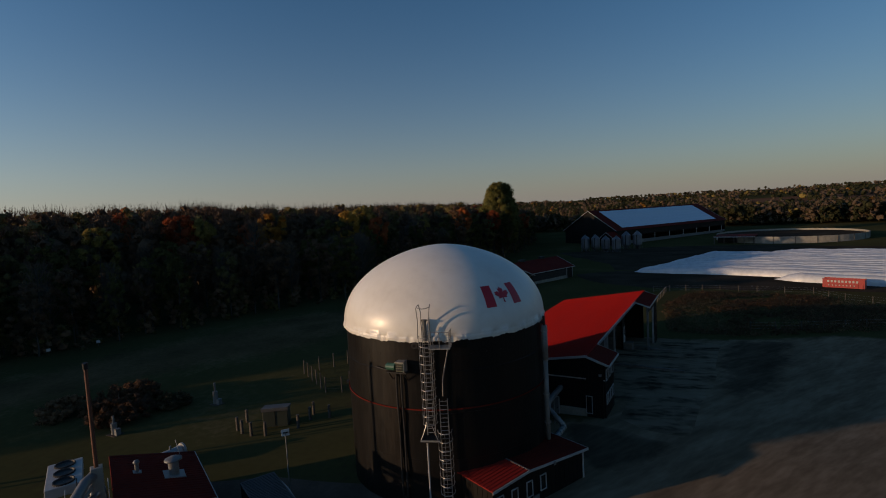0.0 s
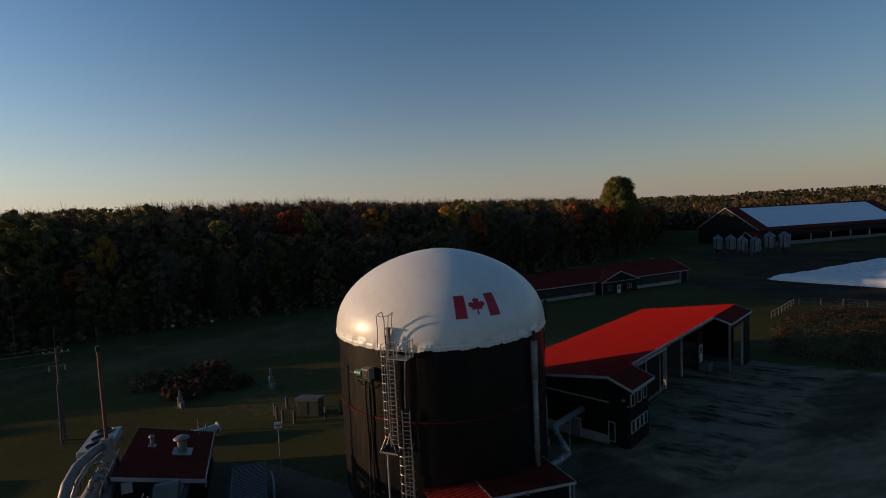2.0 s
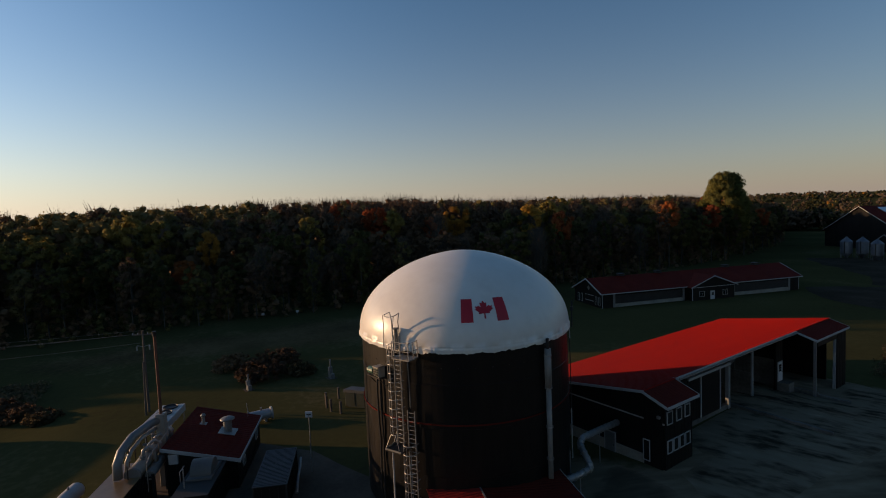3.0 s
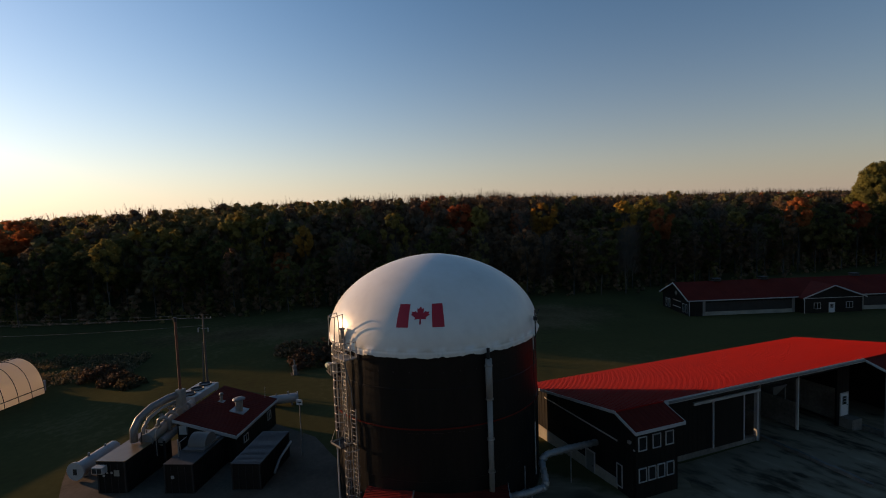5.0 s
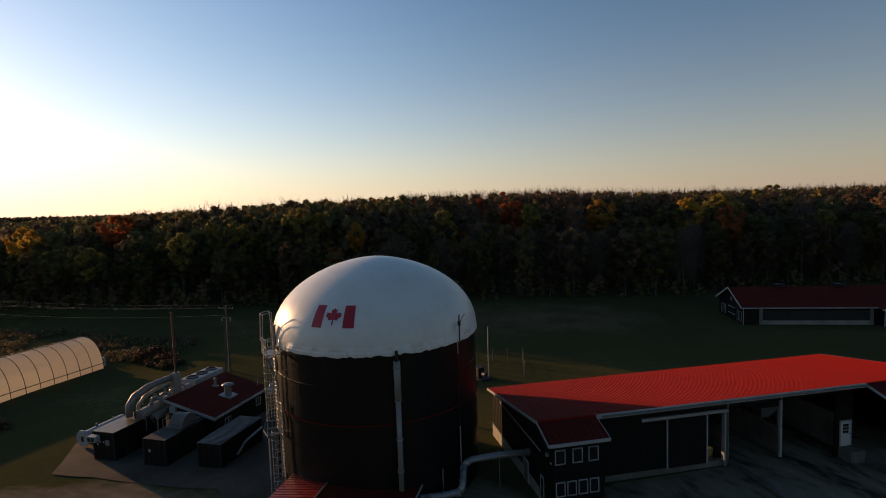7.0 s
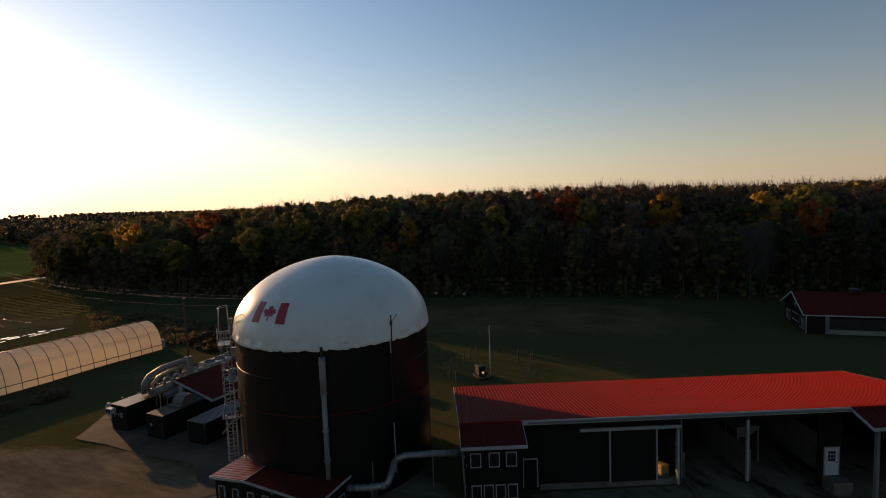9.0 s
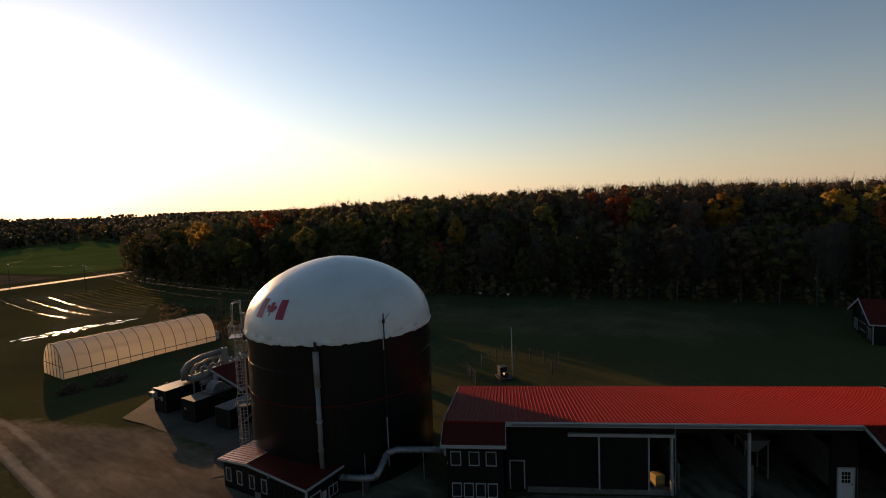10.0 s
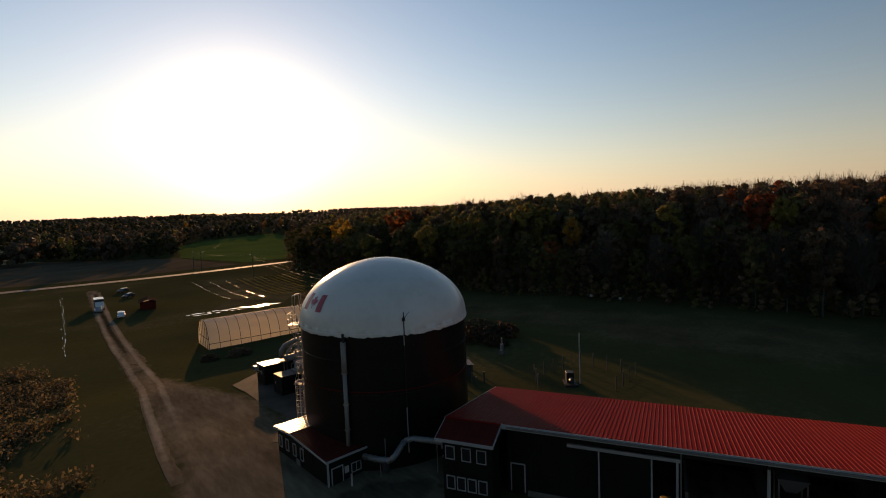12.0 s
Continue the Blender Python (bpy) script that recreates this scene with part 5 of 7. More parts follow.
# ---- silage bags, manure store, dumpster, fences ----
def bag(x0, y0, length, heading, r, seed):
    """A long film tube with tapered ends, resting on the ground."""
    rng = random.Random(seed)
    n, m = int(length / 1.3), 16
    d = Vector((math.cos(radians(heading)), math.sin(radians(heading)), 0))
    side = Vector((-d.y, d.x, 0))
    s = Shape()
    for i in range(n + 1):
        q = i / n
        end = min(1, (min(q, 1 - q) * length / 5.0 + .02)) ** .55
        c = Vector((x0, y0, 0)) + d * (length * q)
        z = land(c.x, c.y)
        rr = r * end * (1 + .04 * math.sin(i * .55 + seed) + .03 * math.sin(i * .13 + 2 * seed) + rng.uniform(-.035, .035))
        for k in range(m):
            a = math.pi * k / (m - 1)
            s.v.append(tuple(c + side * (rr * 1.25 * math.cos(a)) + Vector((0, 0, z - .1 + rr * 1.25 * max(0, math.sin(a)) ** .72))))
    s.f = [(i * m + k, i * m + k + 1, (i + 1) * m + k + 1, (i + 1) * m + k) for i in range(n) for k in range(m - 1)]
    t = thing("silage_bag", pose(0, 0, 0), "long white plastic silage bag lying on the ground", "silage bag", "silage bags")
    part("film", s, WHITE_PLASTIC, t, smooth=True)
    tip = Vector((x0, y0, land(x0, y0)))
    part("tied_end", Shape().cone(tip - d * 1.0, tip + d * 1.2, .1, .8, 8), WHITE_PLASTIC, t)


HEAD = -19.0
# tip of each bag: metres across the stack, metres along it
for k, (across, ahead) in enumerate([(-6.6, 45.0)] + [(5.2 * i, .8 * math.sin(i * 2.1)) for i in range(12)] + [(62.4 + 5.2 * i, 21.5 + .8 * i) for i in range(3)]):
    ca, sa = math.cos(radians(HEAD)), math.sin(radians(HEAD))
    bag(-28.5 + ahead * ca - across * sa, 190.0 + ahead * sa + across * ca, 118 - ahead, HEAD + (k % 3 - 1) * .25, 1.82, k)


def build_manure_store():
    c = (28.5, 341)
    z = land(*c)
    t = thing("manure_store", pose(c[0], c[1], z), "round open concrete manure store", "manure store")
    part("ring_wall", Shape().lathe([(35, -1), (35, 3.2), (34.6, 3.2), (34.6, -1)], 72), PALE_CONCRETE, t, "pale precast concrete ring wall")
    part("slurry", Shape().lathe([(.02, 2.2), (34.6, 2.2)], 60), DIRT, t, "dark crusted slurry")
    for k in range(24):
        q = 2 * math.pi * k / 24
        part("joint_rib", Shape().box(34.95, -.2, -1, 35.15, .2, 3.2, pose(0, 0, 0, 0, 0, math.degrees(q))), CONCRETE, t)
    t = thing("open_shed", pose(-7, 311, land(-7, 311), 0, 0, -12), "small open-fronted pole shed", "shed")
    part("roof", Shape().prism([(-1, 3.6), (-1, 3.8), (8, 4.6), (8, 4.4)], 0, 19, axis=0), DARK_RED, t)
    part("roof_trim", Shape().box(-.1, -1.1, 3.5, 19.1, -1.0, 3.85), WHITE_TRIM, t)
    part("back_wall", Shape().box(0, 7.6, -.5, 19, 7.8, 4.4), BLACK_STEEL, t)
    for k in range(5):
        part("post", Shape().box(k * 4.7, -.9, -.5, k * 4.7 + .25, -.65, 3.6), WOOD_POLE, t)


build_manure_store()


def build_dumpster():
    a, b = Vector((20.2, 156.4, 0)), Vector((28.0, 153.9, 0))
    yaw = math.degrees(math.atan2(b.y - a.y, b.x - a.x))
    t = thing("dumpster", pose(20.2, 156.4, land(24, 155), 0, 0, yaw), "red roll-off dumpster with white lettering bars", "dumpster")
    L = (b - a).length
    part("hull", Shape().box(0, 0, .25, L, .12, 2.3).box(0, 2.3, .25, L, 2.42, 2.3).box(0, .12, .25, .12, 2.3, 2.3).box(L - .12, .12, .25, L, 2.3, 2.3).box(.12, .12, .25, L - .12, 2.3, .35), RED_BIN, t)
    for k in range(9):
        part("side_rib", Shape().box(.3 + k * (L - .8) / 8, -.12, .3, .5 + k * (L - .8) / 8, 0, 1.35), RED_BIN, t)
    part("top_rail", Shape().box(-.06, -.1, 2.3, L + .06, .16, 2.42).box(-.06, 2.26, 2.3, L + .06, 2.5, 2.42), RED_BIN, t)
    for k in range(9):
        part("lettering_bar", Shape().box(.95 + k * .7, -.025, 1.55, 1.35 + k * .7, -.002, 2.05), WHITE_TRIM, t, "white lettering bar")
    for k in range(8):
        part("lettering_bar", Shape().box(1.2 + k * .7, -.15, .75, 1.42 + k * .7, -.125, 1.0), WHITE_TRIM, t)
    for x in (.6, L - .8):
        part("roller", Shape().pipe((x, .3, .18), (x, 2.1, .18), .18, 10), DARK_METAL, t)


build_dumpster()


def fence(line, spacing, h, label, wires=3, rail=False):
    t = thing("fence", pose(0, 0, 0), label, "fence")
    post = Shape().cone((0, 0, -.5), (0, 0, h), .09, .075, 7).mesh("post", WOOD_POLE)
    pts = []
    for (x0, y0), (x1, y1) in zip(line, line[1:]):
        n = max(1, round(math.hypot(x1 - x0, y1 - y0) / spacing))
        pts += [(x0 + (x1 - x0) * k / n, y0 + (y1 - y0) * k / n) for k in range(n)]
    pts.append(line[-1])
    for x, y in pts:
        part("post", post, WOOD_POLE, t, at=Matrix.Translation((x, y, land(x, y))))
    for w in range(wires):
        z = h * (w + .9) / wires - .12
        r = .045 if rail and w == wires - 1 else .009
        part("rail" if rail and w == wires - 1 else "wire", Shape().tube([(x, y, land(x, y) + z) for x, y in pts], r, 4), WHITE_TRIM if rail else GALV if wires < 6 else DARK_METAL, t)
    return t


fence([(-17, 141), (-6, 146), (6, 147.5), (17.4, 147.5), (22, 139), (30, 132)], 4.6, 1.5, "wooden post and wire paddock fence")
fence([(-14, 120), (-14, 141)], 3.2, 1.5, "pale railed fence beside the track", 2, True)
fence([(3, 96), (10, 97.5), (16, 100.5), (30, 106)], 3.0, 1.5, "post and wire fence behind the apron")
fence([(-40.5, 50), (-44.5, 48.5), (-53, 53.5), (-49, 61.5), (-42.5, 59.5)], 2.1, 2.0, "tall wire enclosure on wooden posts", 6)

# ---- poles, posts, cables ----
def utility_pole(x, y, h, arm, label, lamp=False):
    t = thing("utility_pole", pose(x, y, land(x, y), 0, 0, arm), label, "utility pole", "utility poles")
    part("shaft", Shape().cone((0, 0, -.8), (0, 0, h), .17, .11, 10), WOOD_POLE, t)
    part("crossarm", Shape().box(-1.2, -.06, h - .5, 1.2, .06, h - .38), WOOD_POLE, t)
    for xx in (-1.1, -.55, .55, 1.1):
        part("insulator", Shape().lathe([(.03, h - .38), (.05, h - .36), (.06, h - .25), (.02, h - .2)], 8, xx, 0), WHITE_TRIM, t)
    for xx in (-.7, .7):
        part("switch", Shape().box(xx - .06, -.2, h - 2.3, xx + .06, -.05, h - 1.8).beam((xx, -.1, h - 1.7), (0, 0, h - 1.9), .05, .05), GALV, t)
    if lamp:
        part("lamp", Shape().box(.1, -.1, h - .9, .7, .1, h - .75), WHITE_TRIM, t)
    return t


utility_pole(-58.2, 18.6, 9.9, 65, "weathered wooden utility pole with crossarm and switches")
utility_pole(-157, -147.5, 10.0, 60, "wooden utility pole along the road")
utility_pole(-149, -102, 10.5, 30, "wooden utility pole beside the vegetable field", True)
utility_pole(-158.5, -144, 10.0, 60, "wooden utility pole along the road")
p = thing("guy_post", pose(-57.2, 18.2, land(-57, 18)), "leaning wooden brace pole", "pole")
part("shaft", Shape().cone((0, 0, -.4), (-.6, .2, 6.3), .13, .1, 8), WOOD_POLE, p)


CABLE = material("weathered aluminium cable", [(.12, .117, .11), (.17, .166, .16)], .7, .2)


def cable(a, b, sag, r=.013):
    a, b = Vector(a), Vector(b)
    pts = [a.lerp(b, k / 14) - Vector((0, 0, sag * 4 * (k / 14) * (1 - k / 14))) for k in range(15)]
    t = thing("overhead_cable", pose(0, 0, 0), "thin sagging overhead cable", "cable", "overhead cables")
    part("wire", Shape().tube(pts, r, 4), CABLE, t)


for o, drop, sag in ((-1.1, 0, 1.8), (.55, .1, 2.3), (1.1, 0, 2.0), (0, 1.3, 3.0)):
    cable((-58.2 + .8 * o, 18.6 - .6 * o, 8.45 - drop), (-149 + .8 * o, -102 - .6 * o, 6.4 - drop), sag)
for o in (-1, 1):
    cable((-149 + o, -102, 6.4), (-157 + o, -147, 6.2), .8)
    cable((-157, -147 + o, 6.2), (-230, -205 + o, 6.2), 1.4)

p = thing("sign_post", pose(-30.1, 28.4, land(-30, 28)), "small white sign on a thin post", "sign")
part("post", Shape().pipe((0, 0, -.4), (0, 0, 5.2), .05, 8), GALV, p)
part("plate", Shape().box(-.3, -.03, 4.9, .3, .03, 5.4, pose(0, 0, 0, 0, 0, 52)), DOOR_WHITE, p)
part("sign_mark", Shape().box(-.18, -.045, 5.1, .2, -.03, 5.2, pose(0, 0, 0, 0, 0, 52)), DARK_METAL, p)
p = thing("vent_mast", pose(-43.9, 54.8, land(-43.9, 54.8)), "tall pale vent mast in the enclosure", "mast")
part("pipe", Shape().cone((0, 0, -.3), (0, 0, 6.9), .09, .07, 10), WHITE_TRIM, p)


BOX_GREEN = material("dull green cabinet paint", [(.028, .034, .022), (.045, .052, .035)], .5, scale=.8, fine=5)


def build_field_things():
    t = thing("flare_skid", pose(-43.5, 53.6, land(-43.5, 53.6), 0, 0, 20), "low equipment skid with pale control box", "skid")
    part("frame", Shape().box(-1.3, -.8, 0, 1.3, .8, .25), DARK_METAL, t)
    part("cabinet", Shape().box(-1.1, -.5, .25, .1, .5, 1.5), DARK_METAL, t, bevel=.03)
    part("drum", Shape().pipe((.3, 0, .75), (1.15, 0, .75), .32, 16), BOX_GREEN, t)
    t = thing("transformer_box", pose(-42.8, 38.9, land(-42.8, 38.9), 0, 0, 35), "dark green pad-mounted transformer box", "transformer")
    part("cabinet", Shape().box(-1.3, -.8, 0, 1.3, .8, 1.75), BOX_GREEN, t, bevel=.04)
    part("lid", Shape().prism([(-.95, 1.75), (.95, 1.75), (.95, 1.85), (-.95, 2.1)], -1.4, 1.4, axis=0), COWL, t, "sloping grey lid")
    part("door_seam", Shape().box(-.02, -.83, .15, .02, -.8, 1.8), BLACK_STEEL, t)
    for k, (x, y) in enumerate(((-45.6, 36.0), (-44.4, 35.6), (-42.9, 35.5), (-41.5, 36.1), (-39.6, 38.8), (-40.0, 41.0), (-40.8, 42.4), (-46.5, 38.0), (-38.3, 42.2))):
        b = thing("bollard", pose(x, y, land(x, y)), "weathered wooden guard post", "bollard", "guard posts")
        part("post", Shape().cone((0, 0, -.4), (0, 0, 1.45), .16, .15, 8), WOOD_POLE, b)
    for x, y, h in ((-55.2, 40.6, 2.6), (-58.2, 30.2, 2.0)):
        t = thing("wellhead", pose(x, y, land(x, y)), "pale wellhead pipe with cap and valve", "wellhead", "wellheads")
        part("casing", Shape().pipe((0, 0, -.3), (0, 0, h * .6), .3, 12).pipe((0, 0, h * .6), (0, 0, h), .12, 10), GREY_PAINT, t)
        part("side_box", Shape().box(.4, -.25, 0, .85, .25, .7), GREY_PAINT, t)
        part("slab", Shape().box(-.6, -.6, -.2, .95, .6, .03), PAD, t)
    # the little red shed, cars and trailer by the road
    t = thing("red_shed", pose(-79.5, -76.5, land(-79, -76), 0, 0, 54), "small dark red roadside shed", "shed")
    part("wall", Shape().box(-3.4, -2.0, -.3, 3.4, 2.0, 2.3), DARK_RED, t)
    part("roof", Shape().prism([(-2.4, 2.2), (0, 3.1), (2.4, 2.2), (2.4, 2.32), (0, 3.24), (-2.4, 2.32)], -3.7, 3.7, axis=0), material("weathered brown shingles", [(.05, .032, .022), (.08, .052, .036)], .95, scale=1, fine=8, bump=.01, spec=.0), t)
    part("door", Shape().box(-.6, -2.06, 0, .6, -2.0, 2.0), BLACK_STEEL, t)


build_field_things()
for x, y in ((-112.5, 47.4), (-109.8, 54.8)):
    t = thing("edge_marker", pose(x, y, land(x, y), 0, 0, 60), "small white box on a post at the woodland edge", "marker", "edge markers")
    part("post", Shape().box(-.04, -.04, -.3, .04, .04, .7), WOOD_POLE, t)
    part("box", Shape().box(-.3, -.2, .7, .3, .2, 1.2), DOOR_WHITE, t, bevel=.02)


def car(x, y, yaw, paint, label, van=False):
    t = thing("pickup_truck" if van else "car", pose(x, y, land(x, y) + .03, 0, 0, yaw), label, "truck" if van else "car", "parked vehicles")
    L, W, Hc = (5.4, 1.95, 1.85) if van else (4.5, 1.8, 1.5)
    lower = [(-L / 2, .35), (L / 2, .35), (L / 2, .78), (L / 2 - .25, .9), (-L / 2 + .1, .98), (-L / 2, .85)]
    part("body", Shape().prism(lower, -W / 2, W / 2), paint, t, bevel=.05)
    cab = [(-L * .12, .94), (L * .22, .92), (L * .08, Hc), (-L * .1, Hc)] if van else [(-L * .42, .94), (L * .24, .92), (L * .08, Hc), (-L * .30, Hc)]
    part("cabin", Shape().prism(cab, -W / 2 + .1, W / 2 - .1), paint, t, bevel=.05)
    part("side_glass", Shape().prism([(q[0] * .9, .99 if q[1] < 1.2 else q[1] - .1) for q in cab], -W / 2 + .085, W / 2 - .085), GLASS, t)
    wheel = turned(Shape().lathe([(.02, -.1), (.33, -.1), (.35, -.06), (.35, .06), (.33, .1), (.02, .1)], 18), pose(0, 0, 0, 90, 0, 0)).mesh("wheel", DARK_METAL)
    for xx in (-L * .3, L * .31):
        for yy in (-W / 2 + .05, W / 2 - .05):
            w = part("wheel", wheel, DARK_METAL, t, at=Matrix.Translation((xx, yy, .35)))
            part("hub", Shape().pipe((0, -.11, 0), (0, .11, 0), .18, 10), GALV, w)
    for yy in (-W * .36, W * .36):
        part("headlight", Shape().box(L / 2 - .03, yy - .2, .6, L / 2 + .02, yy + .2, .74), WHITE_TRIM, t)
        part("tail_light", Shape().box(-L / 2 - .02, yy - .15, .62, -L / 2 + .03, yy + .15, .8), RED_TRIM, t)
    return t


WHITE_CAR = material("white car paint", [(.62, .62, .62), (.7, .7, .7)], .2, scale=.5, fine=3, spec=.6)
DARK_CAR = material("dark car paint", [(.03, .032, .035), (.045, .046, .05)], .2, scale=.5, fine=3, spec=.6)
SILVER_CAR = material("silver car paint", [(.30, .30, .31), (.36, .36, .37)], .25, .5, scale=.5, fine=3)
car(-67.3, -70.8, 55, WHITE_CAR, "white estate car parked on the drive")
car(-71.0, -86.2, 60, SILVER_CAR, "silver car parked beside the drive")
car(-103.5, -122.5, 20, DARK_CAR, "dark saloon car parked on grass")
car(-95.6, -108.2, 20, DARK_CAR, "dark estate car parked on grass")
t = thing("box_truck", pose(-75.0, -92.0, land(-75, -92), 0, 0, 60), "dark box truck with a white roof", "truck", "parked vehicles")
part("box_body", Shape().box(-3, -1.2, .8, 2, 1.2, 3.2), DARK_CAR, t)
part("roof", Shape().box(-3.05, -1.25, 3.2, 2.05, 1.25, 3.3), WHITE_CAR, t)
part("cab", Shape().prism([(2, .6), (3.8, .6), (3.8, 1.6), (3.2, 2.5), (2, 2.5)], -1.1, 1.1), WHITE_CAR, t, bevel=.06)
for xx in (-2, 2.8):
    for yy in (-1.05, 1.05):
        part("wheel", Shape().pipe((xx, yy - .15, .45), (xx, yy + .15, .45), .45, 14), DARK_METAL, t)

# ---- woods ----
def leaf_material(name, colors, per_object=.5, through_light=.32):
    m = material(name, colors, .75, scale=.16, fine=.9, per_object=per_object, spec=.04)
    t, ln = m.node_tree.nodes, m.node_tree.links
    b = t["Principled BSDF"]
    tl = t.new("ShaderNodeBsdfTranslucent")
    ramp = [n for n in t if n.bl_idname == "ShaderNodeValToRGB"][0]
    ln.new(ramp.outputs["Color"], tl.inputs["Color"])
    mx = t.new("ShaderNodeMixShader")
    mx.inputs["Fac"].default_value = through_light
    ln.new(b.outputs["BSDF"], mx.inputs[1])
    ln.new(tl.outputs["BSDF"], mx.inputs[2])
    ln.new(mx.outputs["Shader"], t["Material Output"].inputs["Surface"])
    return m


LEAF_GREEN = leaf_material("autumn green leaves", [(.070, .068, .024), (.115, .105, .036), (.165, .140, .050), (.20, .155, .065)], .6, .42)
LEAF_BROWN = leaf_material("brown autumn leaves", [(.115, .075, .050), (.175, .110, .070), (.23, .142, .084)], .6, .42)
LEAF_ORANGE = leaf_material("orange autumn leaves", [(.36, .16, .035), (.48, .24, .05), (.55, .33, .07)], .3, .5)
LEAF_RED = leaf_material("red autumn leaves", [(.30, .075, .035), (.40, .11, .045), (.46, .16, .055)], .3, .5)
LEAF_YELLOW = leaf_material("yellow green leaves", [(.22, .165, .048), (.30, .225, .064), (.37, .265, .082)], .3, .45)
FAR_GREEN = leaf_material("dull green far leaves", [(.040, .040, .018), (.062, .058, .025), (.085, .075, .034)], .5, .25)
FAR_BROWN = leaf_material("dull brown far leaves", [(.065, .045, .030), (.098, .068, .045), (.13, .09, .058)], .5, .25)
LEAF_OLIVE = leaf_material("olive yellow leaves", [(.10, .10, .032), (.15, .14, .042), (.20, .17, .055)], .3, .45)
TWIG = leaf_material("grey brown twigs", [(.085, .066, .050), (.12, .094, .072), (.15, .115, .086)])
SCRUB = leaf_material("dry tan scrub", [(.08, .055, .030), (.13, .09, .046), (.17, .122, .066)], .5, .45)
TURF = leaf_material("olive turf blades", [(.075, .073, .027), (.11, .10, .038), (.155, .125, .056)], .5, .6)
RUSSET = leaf_material("russet weeds", [(.09, .05, .03), (.145, .08, .043), (.20, .118, .064)])


def leaf_quads(rng, p, size):
    n = len(p)
    e1 = rng.normal(size=(n, 3))
    e1 /= np.linalg.norm(e1, axis=1)[:, None]
    e2 = np.cross(e1, rng.normal(size=(n, 3)))
    e2 /= np.linalg.norm(e2, axis=1)[:, None]
    s = size * rng.uniform(.5, 1.25, (n, 1))
    return np.stack([p - e1 * s, p + e2 * s * .62, p + e1 * s, p - e2 * s * .62], 1)


def twig_quads(rng, x, y, z, w, h, n):
    """Fine upright twigs fanning out of a bare crown."""
    a, r = rng.uniform(0, 6.283, n), w * rng.uniform(0, 1, n) ** .6
    d = np.stack([np.cos(a) * r, np.sin(a) * r, np.zeros(n)], 1)
    p = np.array([x, y, z]) + d + np.stack([np.zeros(n), np.zeros(n), rng.uniform(0, .55, n) * h], 1)
    up = np.stack([d[:, 0] * .35, d[:, 1] * .35, h * rng.uniform(.2, .5, n)], 1)
    b = rng.uniform(0, 6.283, n)
    s = np.stack([np.cos(b), np.sin(b), np.zeros(n)], 1) * rng.uniform(.03, .08, (n, 1))
    return np.stack([p - s, p + s, p + up + s * .3, p + up - s * .3], 1)


def quad_mesh(name, quads, mat, outward=None):
    """One mesh of loose sprays; outward holds a direction for each, so that a crown shades as one soft mass."""
    v = np.concatenate(quads)
    n, o = len(v), None
    if outward is not None:
        o = np.concatenate(outward)
        o = o / np.maximum(np.linalg.norm(o, axis=1), 1e-6)[:, None]
        g = np.cross(v[:, 1] - v[:, 0], v[:, 2] - v[:, 0])
        back = (g * o).sum(1) < 0
        v[back] = v[back][:, ::-1]
    return loose_mesh(name, v, o, mat)


def loose_mesh(name, v, o, mat):
    """Loose faces, all with the same number of corners; o: a shading direction for each face."""
    n, c = v.shape[:2]
    me = bpy.data.meshes.new(name)
    me.vertices.add(n * c)
    me.vertices.foreach_set("co", v.astype(np.float32).ravel())
    me.loops.add(n * c)
    me.loops.foreach_set("vertex_index", np.arange(n * c, dtype=np.int32))
    me.polygons.add(n)
    me.polygons.foreach_set("loop_start", np.arange(0, n * c, c, dtype=np.int32))
    me.polygons.foreach_set("loop_total", np.full(n, c, dtype=np.int32))
    me.update(calc_edges=True)
    me.materials.append(mat)
    if o is not None:
        me.polygons.foreach_set("use_smooth", [True] * n)
        me.normals_split_custom_set_from_vertices(np.repeat(o, c, axis=0).tolist())
    return me


def ball(level):
    bm = bmesh.new()
    bmesh.ops.create_icosphere(bm, subdivisions=level, radius=1)
    v = np.array([[p.co[:] for p in q.verts] for q in bm.faces])
    bm.free()
    return v


BALLS = {1: ball(1), 2: ball(2)}


